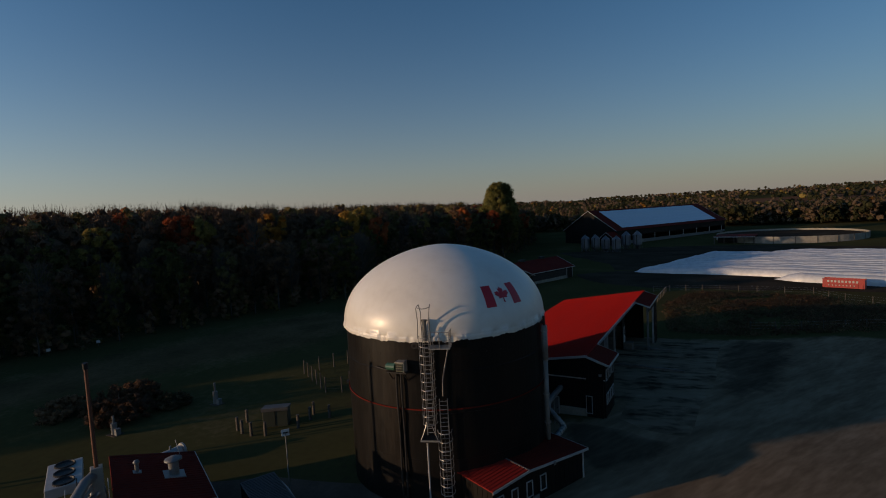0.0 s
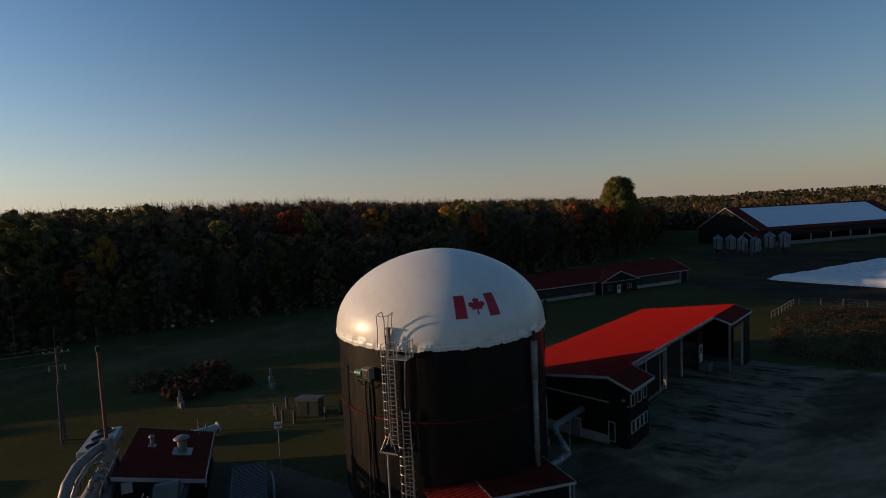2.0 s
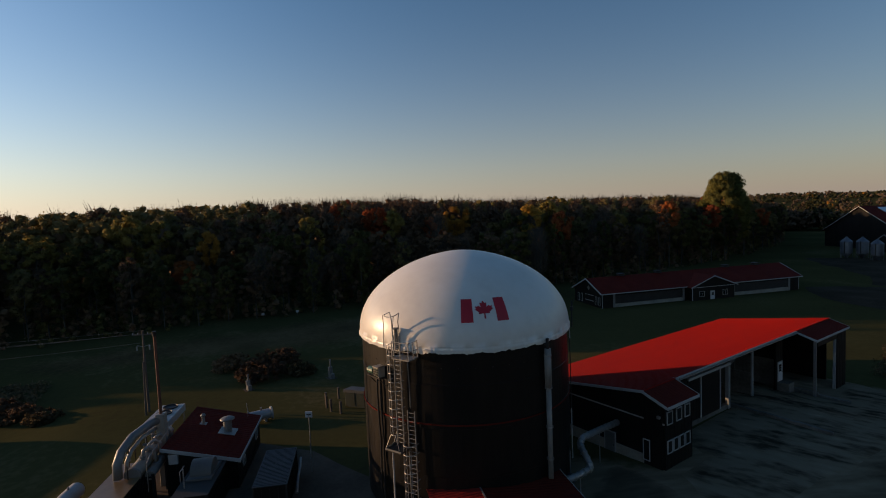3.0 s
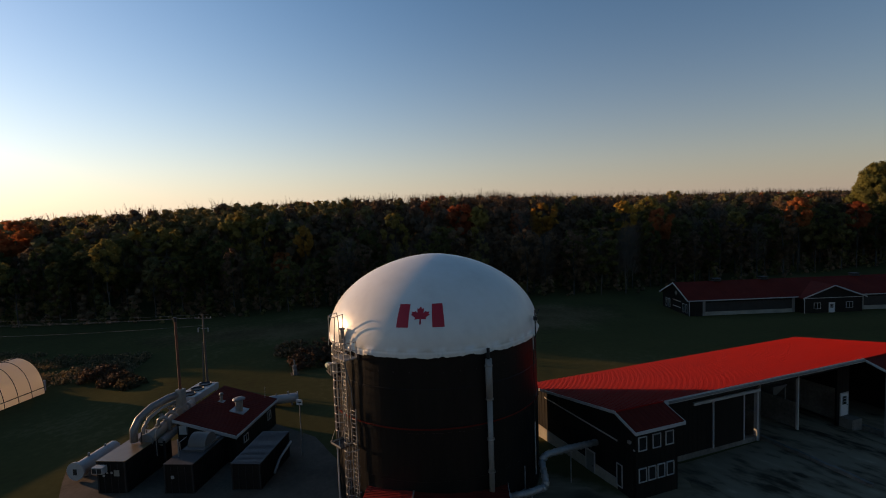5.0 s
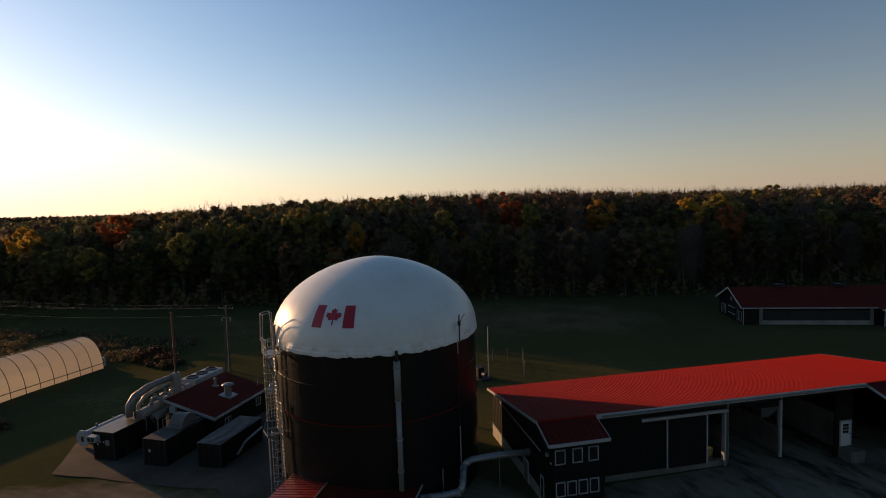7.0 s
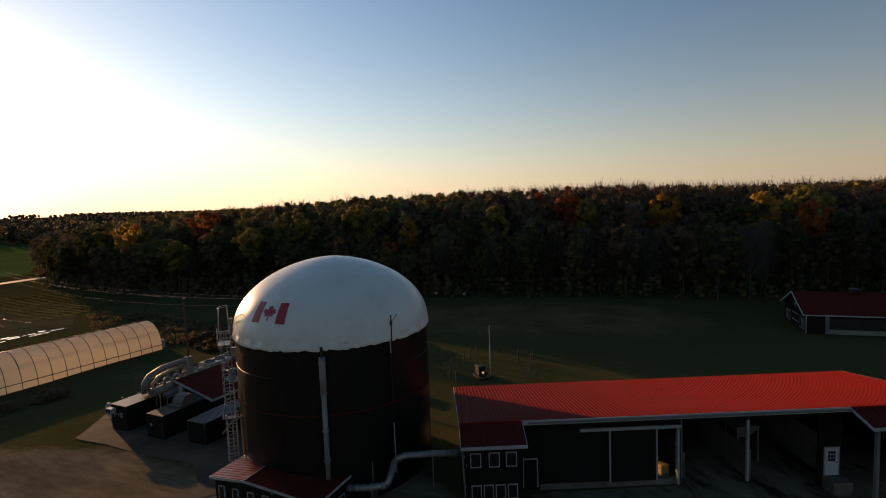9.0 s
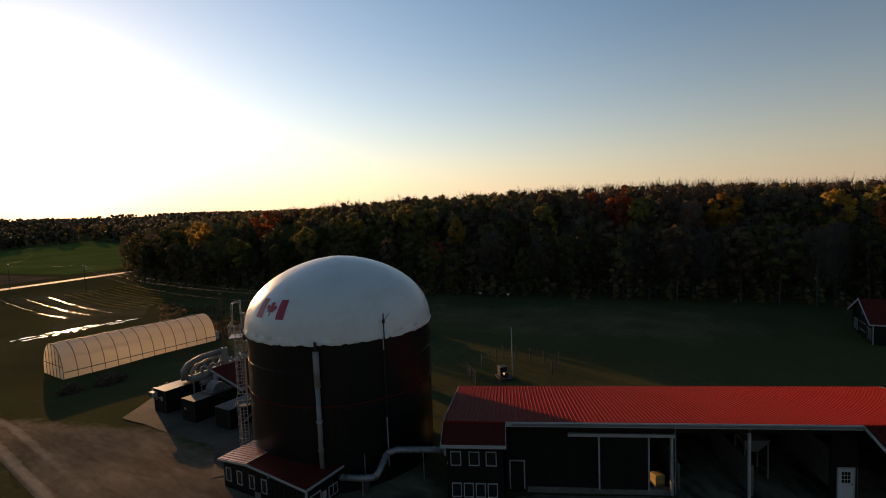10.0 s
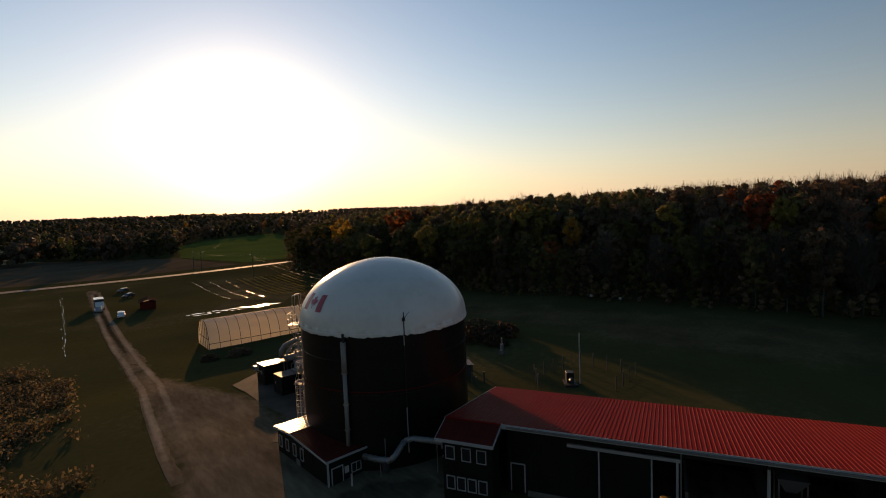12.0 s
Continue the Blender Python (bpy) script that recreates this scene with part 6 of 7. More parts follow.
def tufts(rng, c, r, leaves, size, level=2, flat=.85):
    """Leaf tufts round the centres c (radii r): for each a ragged knot of foliage under loose sprays."""
    c, r = np.asarray(c, float), np.asarray(r, float)
    n = len(c)
    b = BALLS[level]
    k = len(b)
    key = np.round(b * 50).astype(int)
    wob = 1 + .22 * np.sin(key[None, ..., 0] * .31 + key[None, ..., 1] * .53 + key[None, ..., 2] * .77 + rng.uniform(0, 6.28, (n, 1, 1)))
    knot = c[:, None, None, :] + b[None] * (r[:, None, None] * .74 * wob)[..., None] * (1, 1, flat)
    mid = np.broadcast_to(b.mean(1), (n, k, 3))
    kn = mid + rng.normal(size=(n, k, 3)) * .45
    d = rng.normal(size=(n, leaves, 3))
    d /= np.linalg.norm(d, axis=2)[..., None]
    p = c[:, None, :] + d * (r[:, None] * rng.uniform(.62, 1.18, (n, leaves)))[..., None] * (1, 1, flat)
    e1 = rng.normal(size=(n, leaves, 3))
    e1 /= np.linalg.norm(e1, axis=2)[..., None]
    e2 = np.cross(e1, rng.normal(size=(n, leaves, 3)))
    e2 /= np.linalg.norm(e2, axis=2)[..., None]
    w = size * rng.uniform(.55, 1.3, (n, leaves, 1))
    leaf = np.stack([p - e1 * w, p + e1 * w * .55 + e2 * w * .7, p + e1 * w * .55 - e2 * w * .7], 2)
    ln = d + rng.normal(size=d.shape) * .5
    v = np.concatenate([knot.reshape(-1, 3, 3), leaf.reshape(-1, 3, 3)])
    o = np.concatenate([kn.reshape(-1, 3), ln.reshape(-1, 3)])
    return v, o


def tuft_mesh(name, groups, mat, lift=.35):
    v = np.concatenate([g[0] for g in groups])
    o = np.concatenate([g[1] for g in groups]) + (0, 0, lift)
    o /= np.maximum(np.linalg.norm(o, axis=1), 1e-6)[:, None]
    g = np.cross(v[:, 1] - v[:, 0], v[:, 2] - v[:, 0])
    back = (g * o).sum(1) < 0
    v[back] = v[back][:, ::-1]
    return loose_mesh(name, v, o, mat)


def crown_mesh(seed, h, w, base, count, leaves, size, mat, peak=.6, point=2.2, level=1):
    """A crown of leaf tufts on an uneven envelope, widest at peak, with gaps between them."""
    rng = np.random.default_rng(seed)
    z = rng.uniform(0, 1, count) ** .75
    wide = np.where(z < peak, .45 + .55 * (z / peak) ** .8, np.maximum(0, 1 - (np.maximum(0, z - peak) / (1 - peak)) ** point) ** .5)
    a = np.arange(count) * 2.4 + rng.normal(size=count) * .5
    lobes = 1 + .16 * np.sin(a * 2 + seed) + .1 * np.sin(a * 3 + z * 5)
    r = w / 2 * wide * lobes * rng.uniform(.45, .95, count) ** .6
    c = np.stack([r * np.cos(a), r * np.sin(a), base + (h - base) * z * .94], 1)
    v, o = tufts(rng, c, rng.uniform(.085, .135, count) * w * (1.1 - .3 * z), leaves, size, level)
    core = (v.mean(1) - (0, 0, base + (h - base) * .45)) * (1, 1, .7)
    o = o * .8 + core / np.linalg.norm(core, axis=1)[:, None]
    return tuft_mesh("crown", [(v, o)], mat, .1)


def trunk_mesh(seed, h, r, limbs, reach, twigs=0):
    rng = np.random.default_rng(seed)
    s = Shape()
    pts = [(.25 * math.sin(k * 1.3 + seed) * k / 3, .25 * math.cos(k * 1.7 + seed) * k / 3, h * k / 6) for k in range(7)]
    pts[0] = (0, 0, -.6)
    s.tube(pts, [r * (1 - .14 * k) for k in range(7)], 7)
    for _ in range(limbs):
        z = rng.uniform(.25, .92) * h
        a = rng.uniform(0, 6.28)
        l = reach * rng.uniform(.5, 1) * (1.15 - z / h) + 1
        b = Vector((l * math.cos(a), l * math.sin(a), z + l * rng.uniform(.6, 1.4)))
        o = Vector((.1 * math.sin(z), .1 * math.cos(z), z))
        s.tube([o, (o + b) / 2 + Vector((0, 0, -.15 * l)), b], [r * .3, r * .2, r * .06], 4)
        for _ in range(twigs):
            q = o.lerp(b, rng.uniform(.3, 1))
            s.cone(q, q + Vector((rng.normal() * .8, rng.normal() * .8, rng.uniform(.6, 2.4))), .035, .012, 3, False)
    return s.mesh("trunk", BARK)


def bare_crown(seed, h, w):
    """Fine twigs fanning up and out of a rounded, leafless crown."""
    rng = np.random.default_rng(seed)
    n = 900
    z = rng.uniform(.3, 1, n)
    r = w / 2 * np.sqrt(np.maximum(.04, 1 - ((z - .62) / .4) ** 2)) * rng.uniform(.1, 1, n) ** .5
    a = rng.uniform(0, 6.283, n)
    p = np.stack([r * np.cos(a), r * np.sin(a), h * z * .93], 1)
    up = np.stack([np.cos(a) * rng.uniform(.1, .9, n), np.sin(a) * rng.uniform(.1, .9, n), rng.uniform(.5, 1.1, n)], 1) * rng.uniform(.9, 2.6, (n, 1))
    b = rng.uniform(0, 6.283, n)
    s = np.stack([np.cos(b), np.sin(b), np.zeros(n)], 1) * rng.uniform(.025, .06, (n, 1))
    return quad_mesh("crown", [np.stack([p - s, p + s, p + up + s * .3, p + up - s * .3], 1)], TWIG)


TREES = {}
k = 0
# kind, leaves, nominal heights, crown base as a share of the height, crown width
for nm, mat, hs, low, wid in (("green", LEAF_GREEN, (25, 25, 25, 25), .16, 9.5), ("brown", LEAF_BROWN, (25, 25, 25), .22, 8.5), ("orange", LEAF_ORANGE, (25, 25), .5, 9.0), ("red", LEAF_RED, (25, 25), .5, 9.0), ("yellow", LEAF_YELLOW, (25, 25, 25), .38, 9.0)):
    TREES[nm] = []
    for h in hs:
        k += 1
        TREES[nm].append((trunk_mesh(k, h * .85, .26, 12, 4.0), crown_mesh(k, h, wid + 1.2 * (k % 3 - 1), h * (low + .05 * (k % 3)), 50, 84, .29, mat, .52 + .07 * (k % 3), 1.8 + .5 * (k % 2))))
TREES["bare"] = [(trunk_mesh(40 + j, 23, .24, 34, 4.2, 10), bare_crown(60 + j, 25, 8.0)) for j in range(3)]
TREES["shade"] = [(trunk_mesh(80, 24, .6, 20, 8), crown_mesh(80, 31, 17, 5, 150, 170, .34, LEAF_OLIVE, .45, 2.0))]
TREE_WORDS = {"green": "tall broadleaf tree with olive green autumn leaves", "brown": "tall broadleaf tree with browning leaves", "orange": "broadleaf tree in bright orange autumn colour",
              "red": "maple in red autumn colour", "yellow": "broadleaf tree with yellow green leaves", "bare": "tall grey tree almost bare of leaves", "shade": "large rounded shade tree standing above the woodland"}


def plant(kind, x, y, scale=1.0, turn=0.0, pick=0, wide=1.0):
    tr, cr = TREES[kind][pick % len(TREES[kind])]
    t = thing("tree", pose(x, y, land(x, y) - .2, 0, 0, turn) @ Matrix.Diagonal((scale * wide, scale * wide, scale, 1)), TREE_WORDS[kind], "tree", "woodland trees")
    part("trunk", tr, BARK, t)
    part("crown", cr, LEAF_GREEN, t)
    return t


EDGE = [(-232, -150), (-196, -118), (-172, -98), (-150, -62), (-136, -30), (-122, 8), (-114, 45), (-105, 85), (-98, 118), (-96, 170), (-100, 240), (-116, 330), (-150, 420)]


def along(line, d):
    for (x0, y0), (x1, y1) in zip(line, line[1:]):
        l = math.hypot(x1 - x0, y1 - y0)
        if d <= l:
            return x0 + (x1 - x0) * d / l, y0 + (y1 - y0) * d / l, -(y1 - y0) / l, (x1 - x0) / l
        d -= l
    return None


def canopy(y, inward):
    """Height above sea of the treetops: low at the edge of the wood, rising inward, lower toward its ends."""
    crest = float(np.interp(y, (-110, -62, -41, -17, 20, 90, 130, 180), (23.4, 23.2, 24.0, 25.6, 26.3, 26.5, 25.4, 24.6)))
    edge = float(np.interp(y, (-60, 0, 80, 120, 200), (15.0, 14.0, 14.5, 17.0, 18.5)))
    return edge + (crest - edge) * min(1, inward / 44) + .02 * max(0, inward - 44)


# standing out by their colour: kind, place, top, width
ACCENTS = (("red", -170, -39, 23.6, 1.15), ("yellow", -143, 4, 20.4, 1.0), ("yellow", -143, 23, 24.0, .9), ("yellow", -141, 30, 23.2, .85), ("yellow", -128, 66, 22.6, .95), ("orange", -124, 114, 23.2, .9),
           ("orange", -111, 135, 23.2, 1.0), ("red", -104, 143, 20.4, .75), ("yellow", -118, 152, 24.4, .9), ("red", -130, 88, 24.2, .95), ("red", -98, 226, 20.5, .9), ("brown", -97, 187, 23.6, 1.1),
           ("green", -106, 205, 25.4, 1.2), ("red", -101, 200, 22.6, 1.0), ("yellow", -127, 92, 22.8, .75), ("orange", -160, -62, 20.5, .8), ("shade", -105, 252, 35.5, .9), ("yellow", -112, 270, 26, 1.1), ("yellow", -118, 290, 25, 1.1),
           ("bare", -120, 104, 22.5, .9), ("bare", -109, 172, 22.0, .9), ("yellow", -251, 297, 31.5, 1.4), ("yellow", -131, -8, 18.0, .9), ("orange", -131, 40, 19.0, .7))


def under_accents(x, y, top):
    """Trees standing just outside a tree that shows above the edge are younger and lower."""
    for _, ax, ay, atop, _ in ACCENTS:
        if -3 < x - ax < 24 and abs(y - ay) < 6.5:
            top = min(top, atop - 7.5 + .12 * abs(y - ay))
    return top


def build_woods():
    rng = random.Random(5)
    total = sum(math.hypot(b[0] - a[0], b[1] - a[1]) for a, b in zip(EDGE, EDGE[1:]))
    for kind, x, y, top, wide in ACCENTS:
        plant(kind, x, y, (top - land(x, y)) / (31 if kind == "shade" else 25), x * 7 % 360, int(abs(y)), wide)
    for row in range(3):
        d = row * 2.0
        while d < total - 1:
            x, y, nx, ny = along(EDGE, d)
            o = 1.0 + row * 8.0 + rng.uniform(-3.5, 3.5)
            px, py = x + nx * o, y + ny * o
            if y < 40:
                share = (66, 14, 6, .6, 1.2, 5)
            elif y < 85:
                share = (46, 34, 10, .5, .8, 4)
            elif y < 180:
                share = (14, 50, 34, .6, 1.2, 2)
            else:
                share = (42, 32, 14, 1, 2.5, 7)
            kind = rng.choices(("green", "brown", "bare", "orange", "red", "yellow"), share)[0]
            top = under_accents(px, py, canopy(y, o) + rng.uniform(-2.4, 1.2))
            if all(math.hypot(px - q[1], py - q[2]) > 5 for q in ACCENTS):
                plant(kind, px, py, (top - land(px, py)) / 25, rng.uniform(0, 360), rng.randrange(12), rng.uniform(.85, 1.15))
            d += rng.uniform(5.6, 7.8)
    # the wood further in, and the scrub along its edge
    g = np.random.default_rng(11)
    deep = {LEAF_GREEN: [], LEAF_BROWN: [], LEAF_YELLOW: [], LEAF_RED: []}
    twigs, lean, thick = [], [], []
    for row in range(3, 16):
        d = 0.0
        while d < total - 1:
            x, y, nx, ny = along(EDGE, d)
            o = 1.0 + row * 8.0 + g.uniform(-3.5, 3.5)
            px, py = x + nx * o, y + ny * o
            d += g.uniform(6, 8.5)
            if any(math.hypot(px - q[1], py - q[2]) < 6 for q in ACCENTS):
                continue
            top = under_accents(px, py, canopy(y, o) + g.uniform(-1.7, .9))
            leafy = .85 if y < 45 else .5 if y < 75 else .2 if y < 180 else .5
            u = g.uniform()
            m = (LEAF_GREEN if g.uniform() < leafy else LEAF_BROWN) if u < .93 else LEAF_YELLOW if u < .98 else LEAF_RED
            n = 9 if row < 9 else 6
            a = np.arange(n) * 2.4 + g.uniform(0, 6)
            z = np.linspace(0, 1, n)
            r = 3.4 * np.sqrt(np.maximum(.02, 1 - z ** 2)) * g.uniform(.5, 1, n)
            c = np.stack([px + r * np.cos(a), py + r * np.sin(a), top - 7.5 + 6.6 * z], 1)
            deep[m].append(tufts(g, c, g.uniform(1.2, 1.9, n), 34 if row < 9 else 22, .36, 1))
            # Trunk-zone fill, added to block low sun and turn black gaps brown.
            if row < 15:
                n = 8
                z = np.linspace(2.0, top - land(px, py) - 4.6, n)
                thick.append(tufts(g, np.stack([px + g.normal(size=n) * 2.2, py + g.normal(size=n) * 2.2, land(px, py) + z], 1), g.uniform(1.5, 2.3, n), 4, .5, 1, 1.25))
            if m is LEAF_BROWN:
                k = 46
                twigs.append(twig_quads(g, px, py, top - 3.2, 3.0, 6.0, k))
                lean.append(np.tile((.3, -.3, 1.0), (k, 1)))
    for m, q in deep.items():
        tagged(new("woodland", tuft_mesh("woodland", q, m)), "dense mixed autumn woodland behind its edge", "woodland", kind="stuff")
    tagged(new("understorey", tuft_mesh("understorey", thick, LEAF_BROWN)), "dense brown understorey filling the wood, added to block low sun", "woodland", kind="stuff")
    tagged(new("bare_twigs", quad_mesh("bare_twigs", twigs, TWIG, lean)), "fine bare twigs over the tops of the wood", "woodland", kind="stuff")
    for m, hmax in ((LEAF_GREEN, 6.0), (LEAF_BROWN, 7.5)):
        c, r = [], []
        d = 0.0
        while d < total - 1:
            x, y, nx, ny = along(EDGE, d)
            for _ in range(2):
                o = g.uniform(-3.5, 16)
                px, py = x + nx * o, y + ny * o
                hh = g.uniform(.25, 1) * hmax * (1 if o > 0 else .4)
                rr = min(1.15, .3 + hh * .2)
                for z in np.arange(rr * .6, hh, rr * 1.1):
                    c.append((px + g.normal() * .5, py + g.normal() * .5, land(px, py) + z))
                    r.append(rr * g.uniform(.7, 1.05))
            d += 3.2
        tagged(new("undergrowth", tuft_mesh("undergrowth", [tufts(g, c, r, 24, .22, 1)], m)), "shrubby undergrowth along the woodland edge", "undergrowth", kind="stuff")


build_woods()


def inside(outline, x, y):
    c = False
    for (x0, y0), (x1, y1) in zip(outline, outline[1:] + outline[:1]):
        if (y0 > y) != (y1 > y) and x < (x1 - x0) * (y - y0) / (y1 - y0) + x0:
            c = not c
    return c


# open land beyond the road, and the woods that stand on it
GREEN_FIELD = [(-196, -152), (-232, -136), (-262, -168), (-420, -290), (-520, -420), (-390, -400), (-315, -350), (-214, -226)]
TAN_FIELD = [(-185, -318), (-186, -360), (-290, -590), (-420, -900), (-300, -900), (-150, -560), (-120, -360)]


def far_woods():
    """Woods and hedgerows out to the horizon, thinning to open fields."""
    g = np.random.default_rng(21)
    near = {FAR_GREEN: [], FAR_BROWN: [], LEAF_YELLOW: [], LEAF_ORANGE: []}
    made = 0
    while made < 10500:
        r = 260 + 2200 * g.uniform() ** 1.5
        az = g.uniform(30, 300)
        if made > 9000:
            r, az = g.uniform(425, 640), g.uniform(52, 112)
        x, y = -15 + r * math.cos(radians(az)), 40 + r * math.sin(radians(az))
        if inside(GREEN_FIELD, x, y) or inside(TAN_FIELD, x, y):
            continue
        south = 200 < az < 275
        if south:
            # a continuous wood beyond the fields
            if y + .72 * x > -395 or r < 330:
                continue
            if r > 900 and noise.noise((x / 260, y / 260, 2)) < -.1:
                continue
        else:
            if r < 330 or (az < 125 and r < 420):
                continue
            if noise.noise((x / 260, y / 260, 2)) + .5 * noise.noise((x / 90, y / 90, 5)) < (.0 if az < 125 and r < 1500 else -.05):
                continue
        made += 1
        h = g.uniform(13, 18) if south else g.uniform(11, 17)
        m = list(near)[g.choice(4, p=(.54, .43, .022, .008))]
        n, k = (8, .15) if r < 620 else (5, .19) if r < 1000 else (3, .36)
        spread = .17 if r < 1000 else .75
        c = np.array([x, y, land(x, y)]) + np.stack([g.normal(size=n) * h * spread, g.normal(size=n) * h * spread, np.linspace(.22, .88 if r < 1000 else .5, n) * h], 1)
        near[m].append(tufts(g, c, np.full(n, h * k) * g.uniform(.75, 1.25, n), 16 if r < 620 else 8 if r < 1000 else 4, .35 + r / 1500, 1, 1.0))
    for m, p in near.items():
        tagged(new("distant_woods", tuft_mesh("distant_woods", p, m)), "far woods and hedgerows toward the horizon", "woods", kind="stuff")


far_woods()


# ---- fields, scrub and wet ground ----
WATER = material("standing water", [(.012, .012, .010), (.02, .018, .015)], .1, scale=.4, fine=3, bump=.004, bump_scale=5, spec=.8)
MULCH = material("wet mulch film", [(.03, .03, .03), (.06, .06, .058)], .2, scale=.6, fine=4, bump=.02, bump_scale=4, spec=.8)
FIELD_SOIL = material("weedy field soil", [(.055, .045, .026), (.085, .072, .036), (.12, .10, .052)], .95, scale=.12, fine=1.5, bump=.08, bump_scale=2.5, spec=.0)
sheet("field_vegetables", FIELD_SOIL, [(-134, -120), (-97, -62), (-78, -50), (-92, -36), (-128, -58), (-150, -100)], .05, 6, "dark vegetable field with crop rows", 1.5)
sheet("field_ploughed", BROWN_FIELD, [(60, 470), (520, 560), (640, 900), (180, 860)], .5, 25, "bare reddish ploughed field", 10)
sheet("field_stubble", BROWN_FIELD, [(-30, 900), (380, 960), (420, 1300), (-20, 1250)], .6, 30, "bare reddish stubble field", 10)
FALLOW = material("fallow soil", [(.085, .058, .036), (.12, .083, .052), (.155, .11, .07)], .95, scale=.05, fine=.8, bump=.03, bump_scale=1.5, spec=.0)
sheet("field_fallow", FALLOW, [(-75, -200), (-120, -172), (-186, -150), (-214, -226), (-180, -330), (-120, -360), (-60, -300)], .05, 10, "dull brown fallow field across the road", 3)
GREEN_CROP = material("green winter crop", [(.055, .085, .02), (.08, .115, .028), (.11, .14, .04)], .9, scale=.03, fine=.6, bump=.08, bump_scale=2, spec=.0)
STRAW_FIELD = material("straw stubble", [(.20, .14, .08), (.26, .19, .11), (.32, .24, .14)], .95, scale=.03, fine=.5, bump=.06, bump_scale=1.5, spec=.0)
sheet("field_green", GREEN_CROP, GREEN_FIELD, .1, 12, "bright green winter crop across the road", 3)
sheet("field_tan", STRAW_FIELD, TAN_FIELD, .1, 16, "pale tan stubble field", 4)


sheet("track", DIRT, [(-46, 176), (-34, 192), (10, 172), (62, 164), (62, 150), (16, 151), (-18, 147), (-38, 160)], .06, 6, "brown dirt track beside the silage bags", 2)
sheet("bag_ground", DIRT, [(-78, 262), (-62, 242), (-42, 214), (-34, 186), (12, 164), (100, 130), (120, 250), (20, 300), (-10, 300), (-40, 290)], .04, 8, "bare trodden ground under the silage bags", 3)
sheet("soil_patch", SOIL, [(-1, 89), (-2.5, 74), (-2.6, 61), (2, 58), (6, 64), (9, 78), (8.5, 90)], .09, .8, "dark spilled soil beside the apron", 1.6, 3.2)
sheet("muddy_ground", SOIL, [(-9.6, 48.6), (-2.9, 47.0), (-5, 42), (-9, 39.6), (-13, 42), (-14, 48.5)], .08, .8, "dark damp ground between pump house and shed", .6, 2.0)


def strip(name, mat, pts, width, lift, label, category, kind="", ragged=.5):
    s = Shape()
    n = len(pts)
    for i, (x, y) in enumerate(pts):
        x0, y0 = pts[max(0, i - 1)]
        x1, y1 = pts[min(n - 1, i + 1)]
        l = math.hypot(x1 - x0, y1 - y0)
        w = width * (1 + ragged * noise.noise((x * .4, y * .4, 4)))
        for k in (-1, -.5, 0, .5, 1):
            px, py = x - k * (y1 - y0) / l * w / 2, y + k * (x1 - x0) / l * w / 2
            s.v.append((px, py, land(px, py) + lift - (.03 if abs(k) == 1 or i in (0, n - 1) else 0)))
    s.f = [(5 * i + k, 5 * i + k + 1, 5 * i + k + 6, 5 * i + k + 5) for i in range(n - 1) for k in range(4)]
    me = s.mesh(name, mat)
    fade = [min(1, min(i, n - 1 - i) / 10) * (0, .6, 1, .6, 0)[k] for i in range(n) for k in range(5)]
    me.attributes.new("edge", "FLOAT", "POINT").data.foreach_set("value", fade)
    return tagged(new(name, me), label, category, kind=kind)


def line(a, b, n, wobble=0.0):
    return [(a[0] + (b[0] - a[0]) * k / n + wobble * noise.noise((k * .7, a[0], 0)), a[1] + (b[1] - a[1]) * k / n + wobble * noise.noise((k * .7, a[1], 5))) for k in range(n + 1)]


def dashes(a, b, seed, w, lo, hi, gap, wobble):
    """Short wet streaks along a line, with gaps."""
    g = random.Random(seed)
    s = Shape()
    total = math.hypot(b[0] - a[0], b[1] - a[1])
    ux, uy = (b[0] - a[0]) / total, (b[1] - a[1]) / total
    d = 0.0
    while d < total:
        l = g.uniform(lo, hi)
        o, ww = g.uniform(-wobble, wobble), w * g.uniform(.4, 1.2)
        cx, cy = a[0] + ux * (d + l / 2) - uy * o, a[1] + uy * (d + l / 2) + ux * o
        ring = []
        for k in range(8):
            q = math.pi / 4 * k
            r = g.uniform(.7, 1.1)
            px, py = cx + ux * math.cos(q) * l / 2 * r - uy * math.sin(q) * ww * r, cy + uy * math.cos(q) * l / 2 * r + ux * math.sin(q) * ww * r
            ring.append((px, py, land(px, py) + .11))
        s.add(ring, [tuple(range(8))])
        d += l + g.uniform(0, gap)
    return s


for k, (a, b) in enumerate((((-130.4, -117.9), (-97, -61.5)), ((-132.5, -110), (-101, -59)), ((-136, -105), (-102.4, -53)))):
    tagged(new("mulch_row", dashes(a, b, k, .12, .5, 2.4, 3.4, .25).mesh("mulch_row", MULCH)), "row of wet plastic mulch shining in the sun", "crop row", kind="structure")
scatter_rows = [((-136 - o * .86, -105 + o * .5), (-102.4 - o * .86 + o * .15, -53 + o * .5)) for o in (5 + k * 2.4 for k in range(14))]
for k, (a, b, w, wob) in enumerate((((-74, -52), (-91, -40), .8, .8), ((-72, -52), (-90, -38), .55, 1.6), ((-74, -51), (-89, -40), .45, 2.2), ((-86, -130), (-52.3, -70.4), .12, .5), ((-52.3, -70.4), (-34, -38), .09, .4))):
    tagged(new("puddle", dashes(a, b, 20 + k, w, .8, 3.5, (.4, 1.2, 2.5, 4.0, 4.0)[k], wob).mesh("puddle", WATER)), "broken shallow water reflecting the sky", "puddle", kind="structure")
DRIVE = [(-99.8, -133.5), (-67, -78.2), (-45, -39.5), (-34.5, -20), (-26, -4.5), (-18, 8), (-10, 21), (-4, 32), (1, 44)]


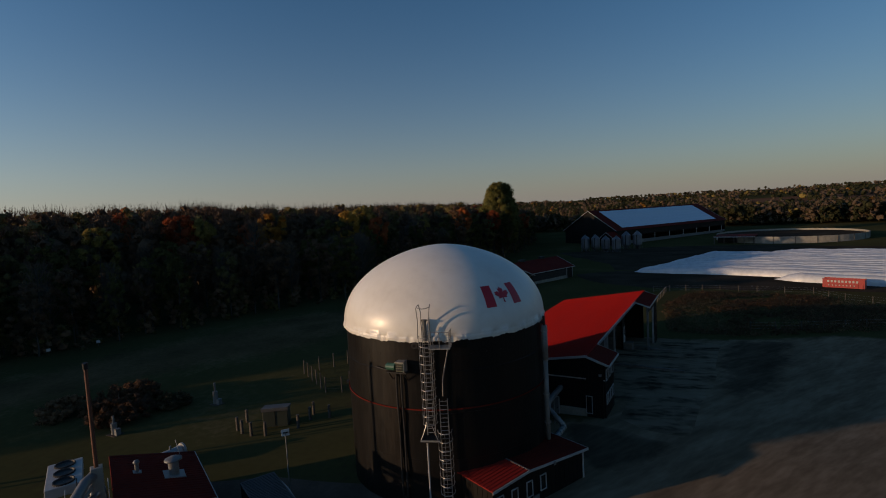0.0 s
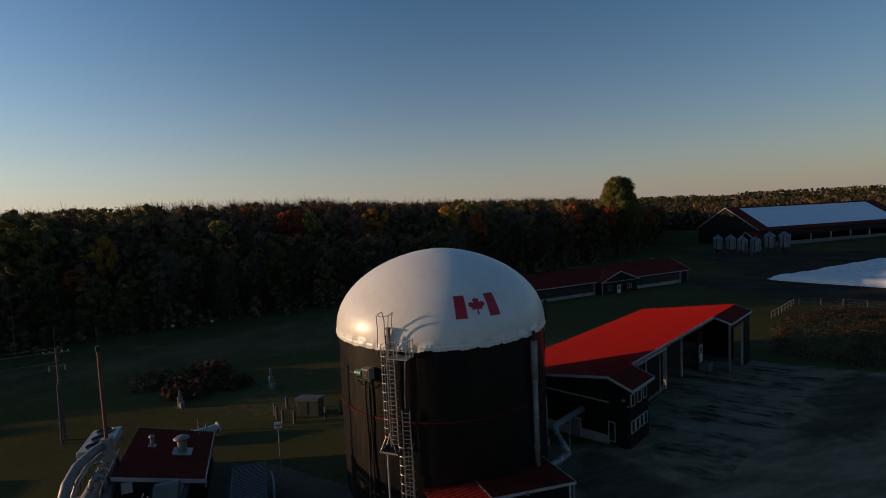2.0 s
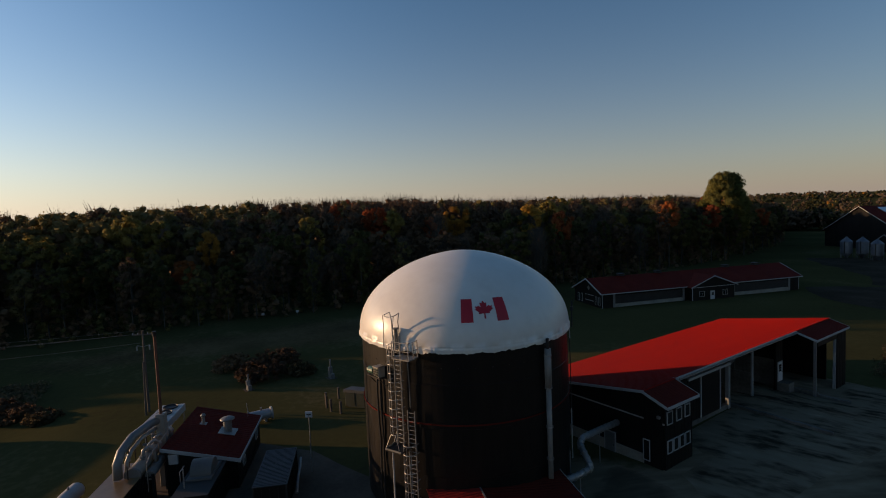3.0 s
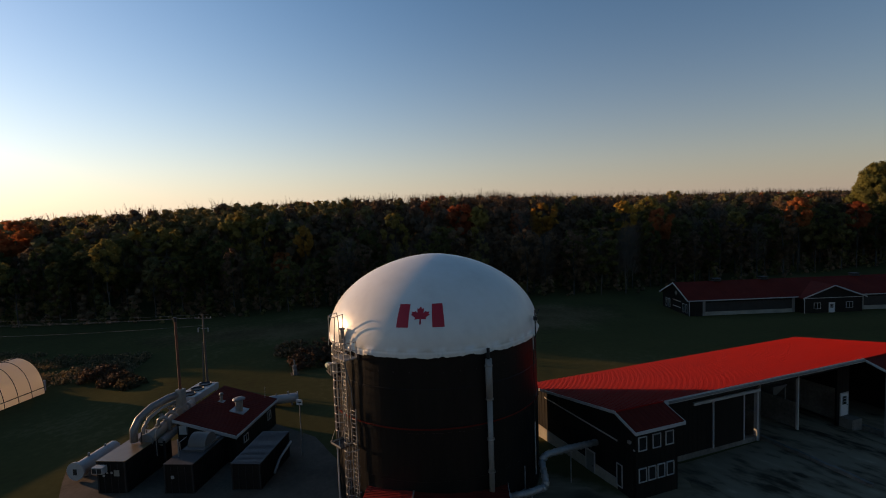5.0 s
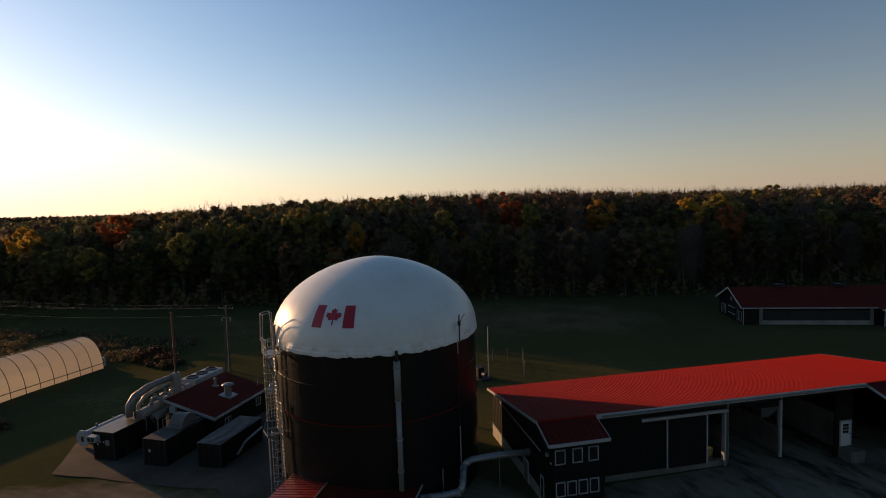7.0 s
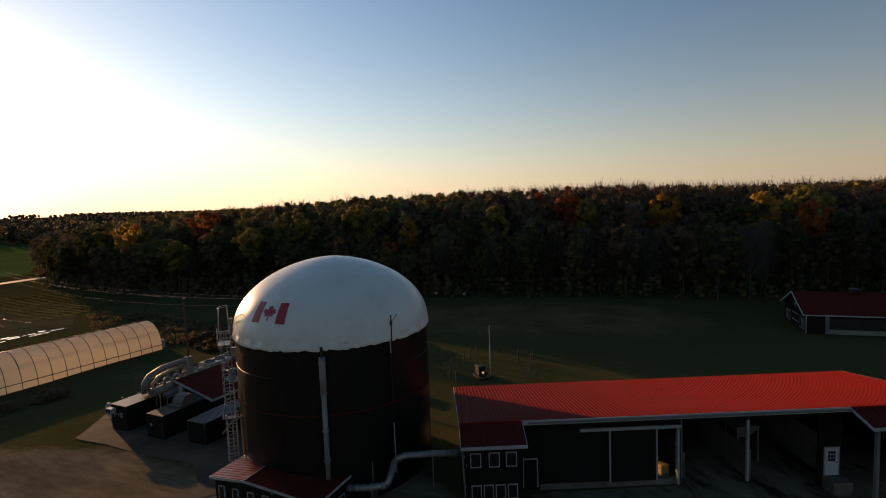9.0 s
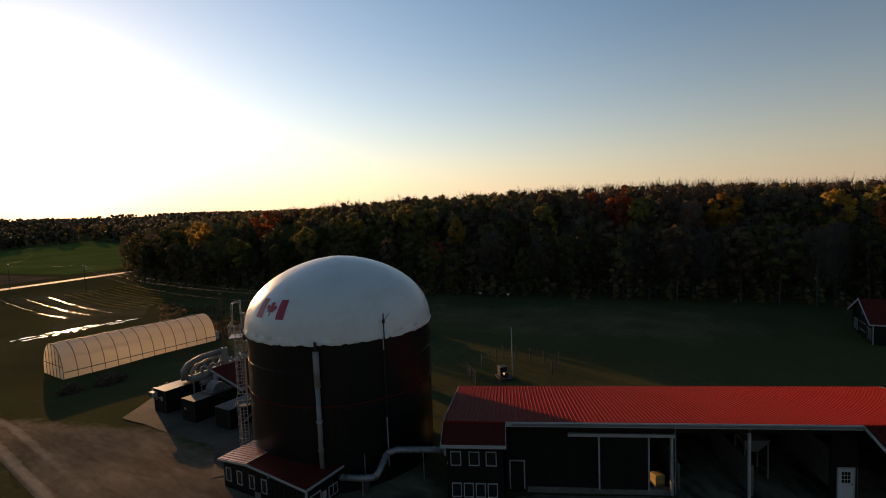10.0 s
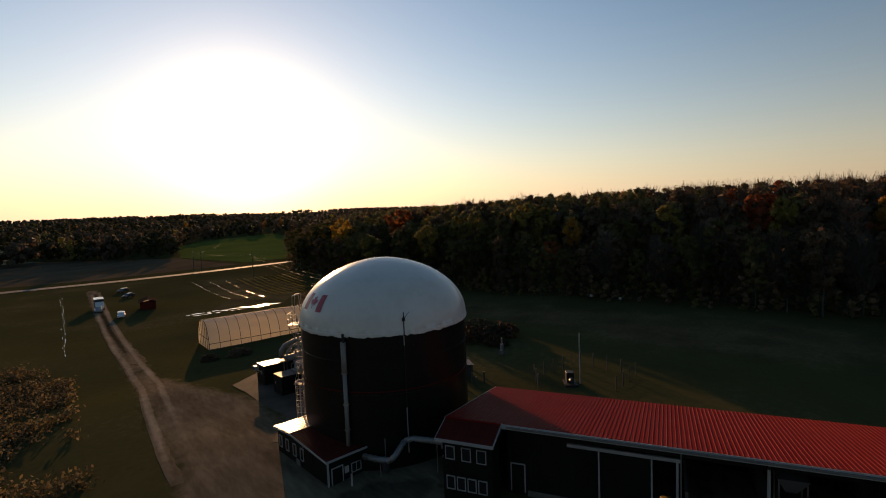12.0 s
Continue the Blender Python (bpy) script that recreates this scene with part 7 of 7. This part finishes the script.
def lane(off, d0, d1, wander):
    """A line beside the middle of the drive, between two distances along it."""
    out, d = [], d0
    while d < d1:
        q = along(DRIVE, d)
        if q is None:
            break
        x, y, nx, ny = q
        o = off + wander * noise.noise((d * .05, off, 3))
        out.append((x + nx * o, y + ny * o))
        d += 1.5
    return out


strip("grassy_crown", CROWN, lane(.1, 1, 130, .2), 1.5, .060, "worn grassy crown between the wheel tracks", "track", "structure", .15)
for o, d0, d1, w in ((1.25, 1, 176, 1.3), (-1.1, 1, 186, 1.3)):
    strip("wheel_track", TRACK, lane(o, d0, d1, .2), w, .066, "pale wheel track worn along the drive", "wheel track", "structure", .12)


sheet("rough_meadow", ROUGH, [(-110, -4), (-104, 45), (-95, 92), (-86, 110), (-72, 108), (-58, 84), (-60, 62), (-72, 40), (-88, 4)], .03, 3, "rough brown meadow before the wood", 3, 12.0)


def scatter(name, mat, outline, count, h, size, label, category, seed, flat=1.0):
    """Loose plant clumps inside an outline."""
    g = np.random.default_rng(seed)
    xs, ys = [p[0] for p in outline], [p[1] for p in outline]

    q, out = [], []
    while len(q) < count:
        x, y = g.uniform(min(xs), max(xs)), g.uniform(min(ys), max(ys))
        if not inside(outline, x, y) or noise.noise((x / 9, y / 9, seed)) < -.12 * flat:
            continue
        n = 9
        hh = h * g.uniform(.4, 1.1)
        d = np.stack([g.normal(size=n) * .45 * hh, g.normal(size=n) * .45 * hh, g.uniform(.1, .9, n) * hh], 1)
        q.append(leaf_quads(g, np.array([x, y, land(x, y)]) + d, size))
        out.append(d + (0, 0, hh * .5))
    tagged(new(name, quad_mesh(name, q, mat, out)), label, category, kind="stuff")


scatter("corn_stalks", SCRUB, [(-24, -20), (-9.6, 6), (-2.5, 19), (9, 12), (0, -14), (-12, -38), (-26, -36)], 1500, 1.5, .22, "dry standing corn stalks beside the drive", "corn", 3)
scatter("weeds", RUSSET, [(-9, 93), (2, 91), (20, 99), (27, 128), (16, 143), (-8, 141), (-12, 118)], 2600, 1.0, .15, "tangled russet weeds on rough ground", "weeds", 4)
scatter("weeds", SCRUB, [(-9, 93), (2, 91), (20, 99), (27, 128), (16, 143), (-8, 141), (-12, 118)], 1800, .9, .14, "dry tan weeds on rough ground", "weeds", 5)
scatter("field_margin", SCRUB, [(-112, -46), (-88, -28), (-74, -16), (-72, 6), (-84, 8), (-108, -30)], 900, .9, .26, "brown overgrown field margin", "scrub", 8)


def build_crop_rows():
    g = np.random.default_rng(31)
    q = []
    for (x0, y0), (x1, y1) in scatter_rows:
        for k in range(150):
            u = g.uniform()
            x, y = x0 + (x1 - x0) * u + g.normal() * .12, y0 + (y1 - y0) * u + g.normal() * .12
            q.append(leaf_quads(g, np.array([x, y, land(x, y) + .15]) + g.normal(size=(5, 3)) * (.2, .2, .08), .2))
    tagged(new("crop_rows", quad_mesh("crop_rows", q, TURF)), "low withered vegetable rows in dark soil", "crop rows", kind="stuff")


build_crop_rows()


def bush(x, y, r, h, mat, label, seed):
    t = thing("bush", pose(x, y, land(x, y) - .1), label, "bush", "bushes")
    g = np.random.default_rng(seed)
    n = 110
    a, q = g.uniform(0, 6.28, n), g.uniform(0, 1, n) ** .5
    z = h * (.12 + .75 * g.uniform(0, 1, n) * np.sqrt(1 - .8 * q * q))
    c = np.stack([r * q * np.cos(a), r * q * np.sin(a), z], 1)
    part("foliage", tuft_mesh("foliage", [tufts(g, c, g.uniform(.10, .17, n) * r, 30, .10, 1)], mat), mat, t)
    s = Shape()
    for k in range(7):
        a = g.uniform(0, 6.28)
        s.cone((0, 0, -.2), (r * .6 * math.cos(a), r * .6 * math.sin(a), h * g.uniform(.5, .9)), .06, .015, 5, False)
    part("stems", s, BARK, t)


for k, (x, y, r, h, m, lab) in enumerate(((-73.5, 2.5, 3.0, 2.4, RUSSET, "russet brown shrub near the greenhouse"), (-69.5, 5.5, 2.4, 2.0, RUSSET, "russet brown shrub near the greenhouse"), (-66, 8, 2.0, 1.6, SCRUB, "dry tan shrub near the greenhouse"),
                                          (-62, 33, 3.4, 3.0, RUSSET, "dark brown shrub in the meadow"), (-66.5, 36.5, 3.6, 3.2, RUSSET, "dark brown shrub in the meadow"), (-70, 31, 3.0, 2.6, RUSSET, "dark brown shrub in the meadow"), (-60, 38, 2.2, 1.9, SCRUB, "dry tan shrub in the meadow"),
                                          (-40, -8, 1.6, 1.5, LEAF_BROWN, "dark shrub beside the drive"), (-44, -5, 2.0, 1.6, LEAF_BROWN, "dark shrub beside the drive"))):
    bush(x, y, r, h, m, lab, k + 90)
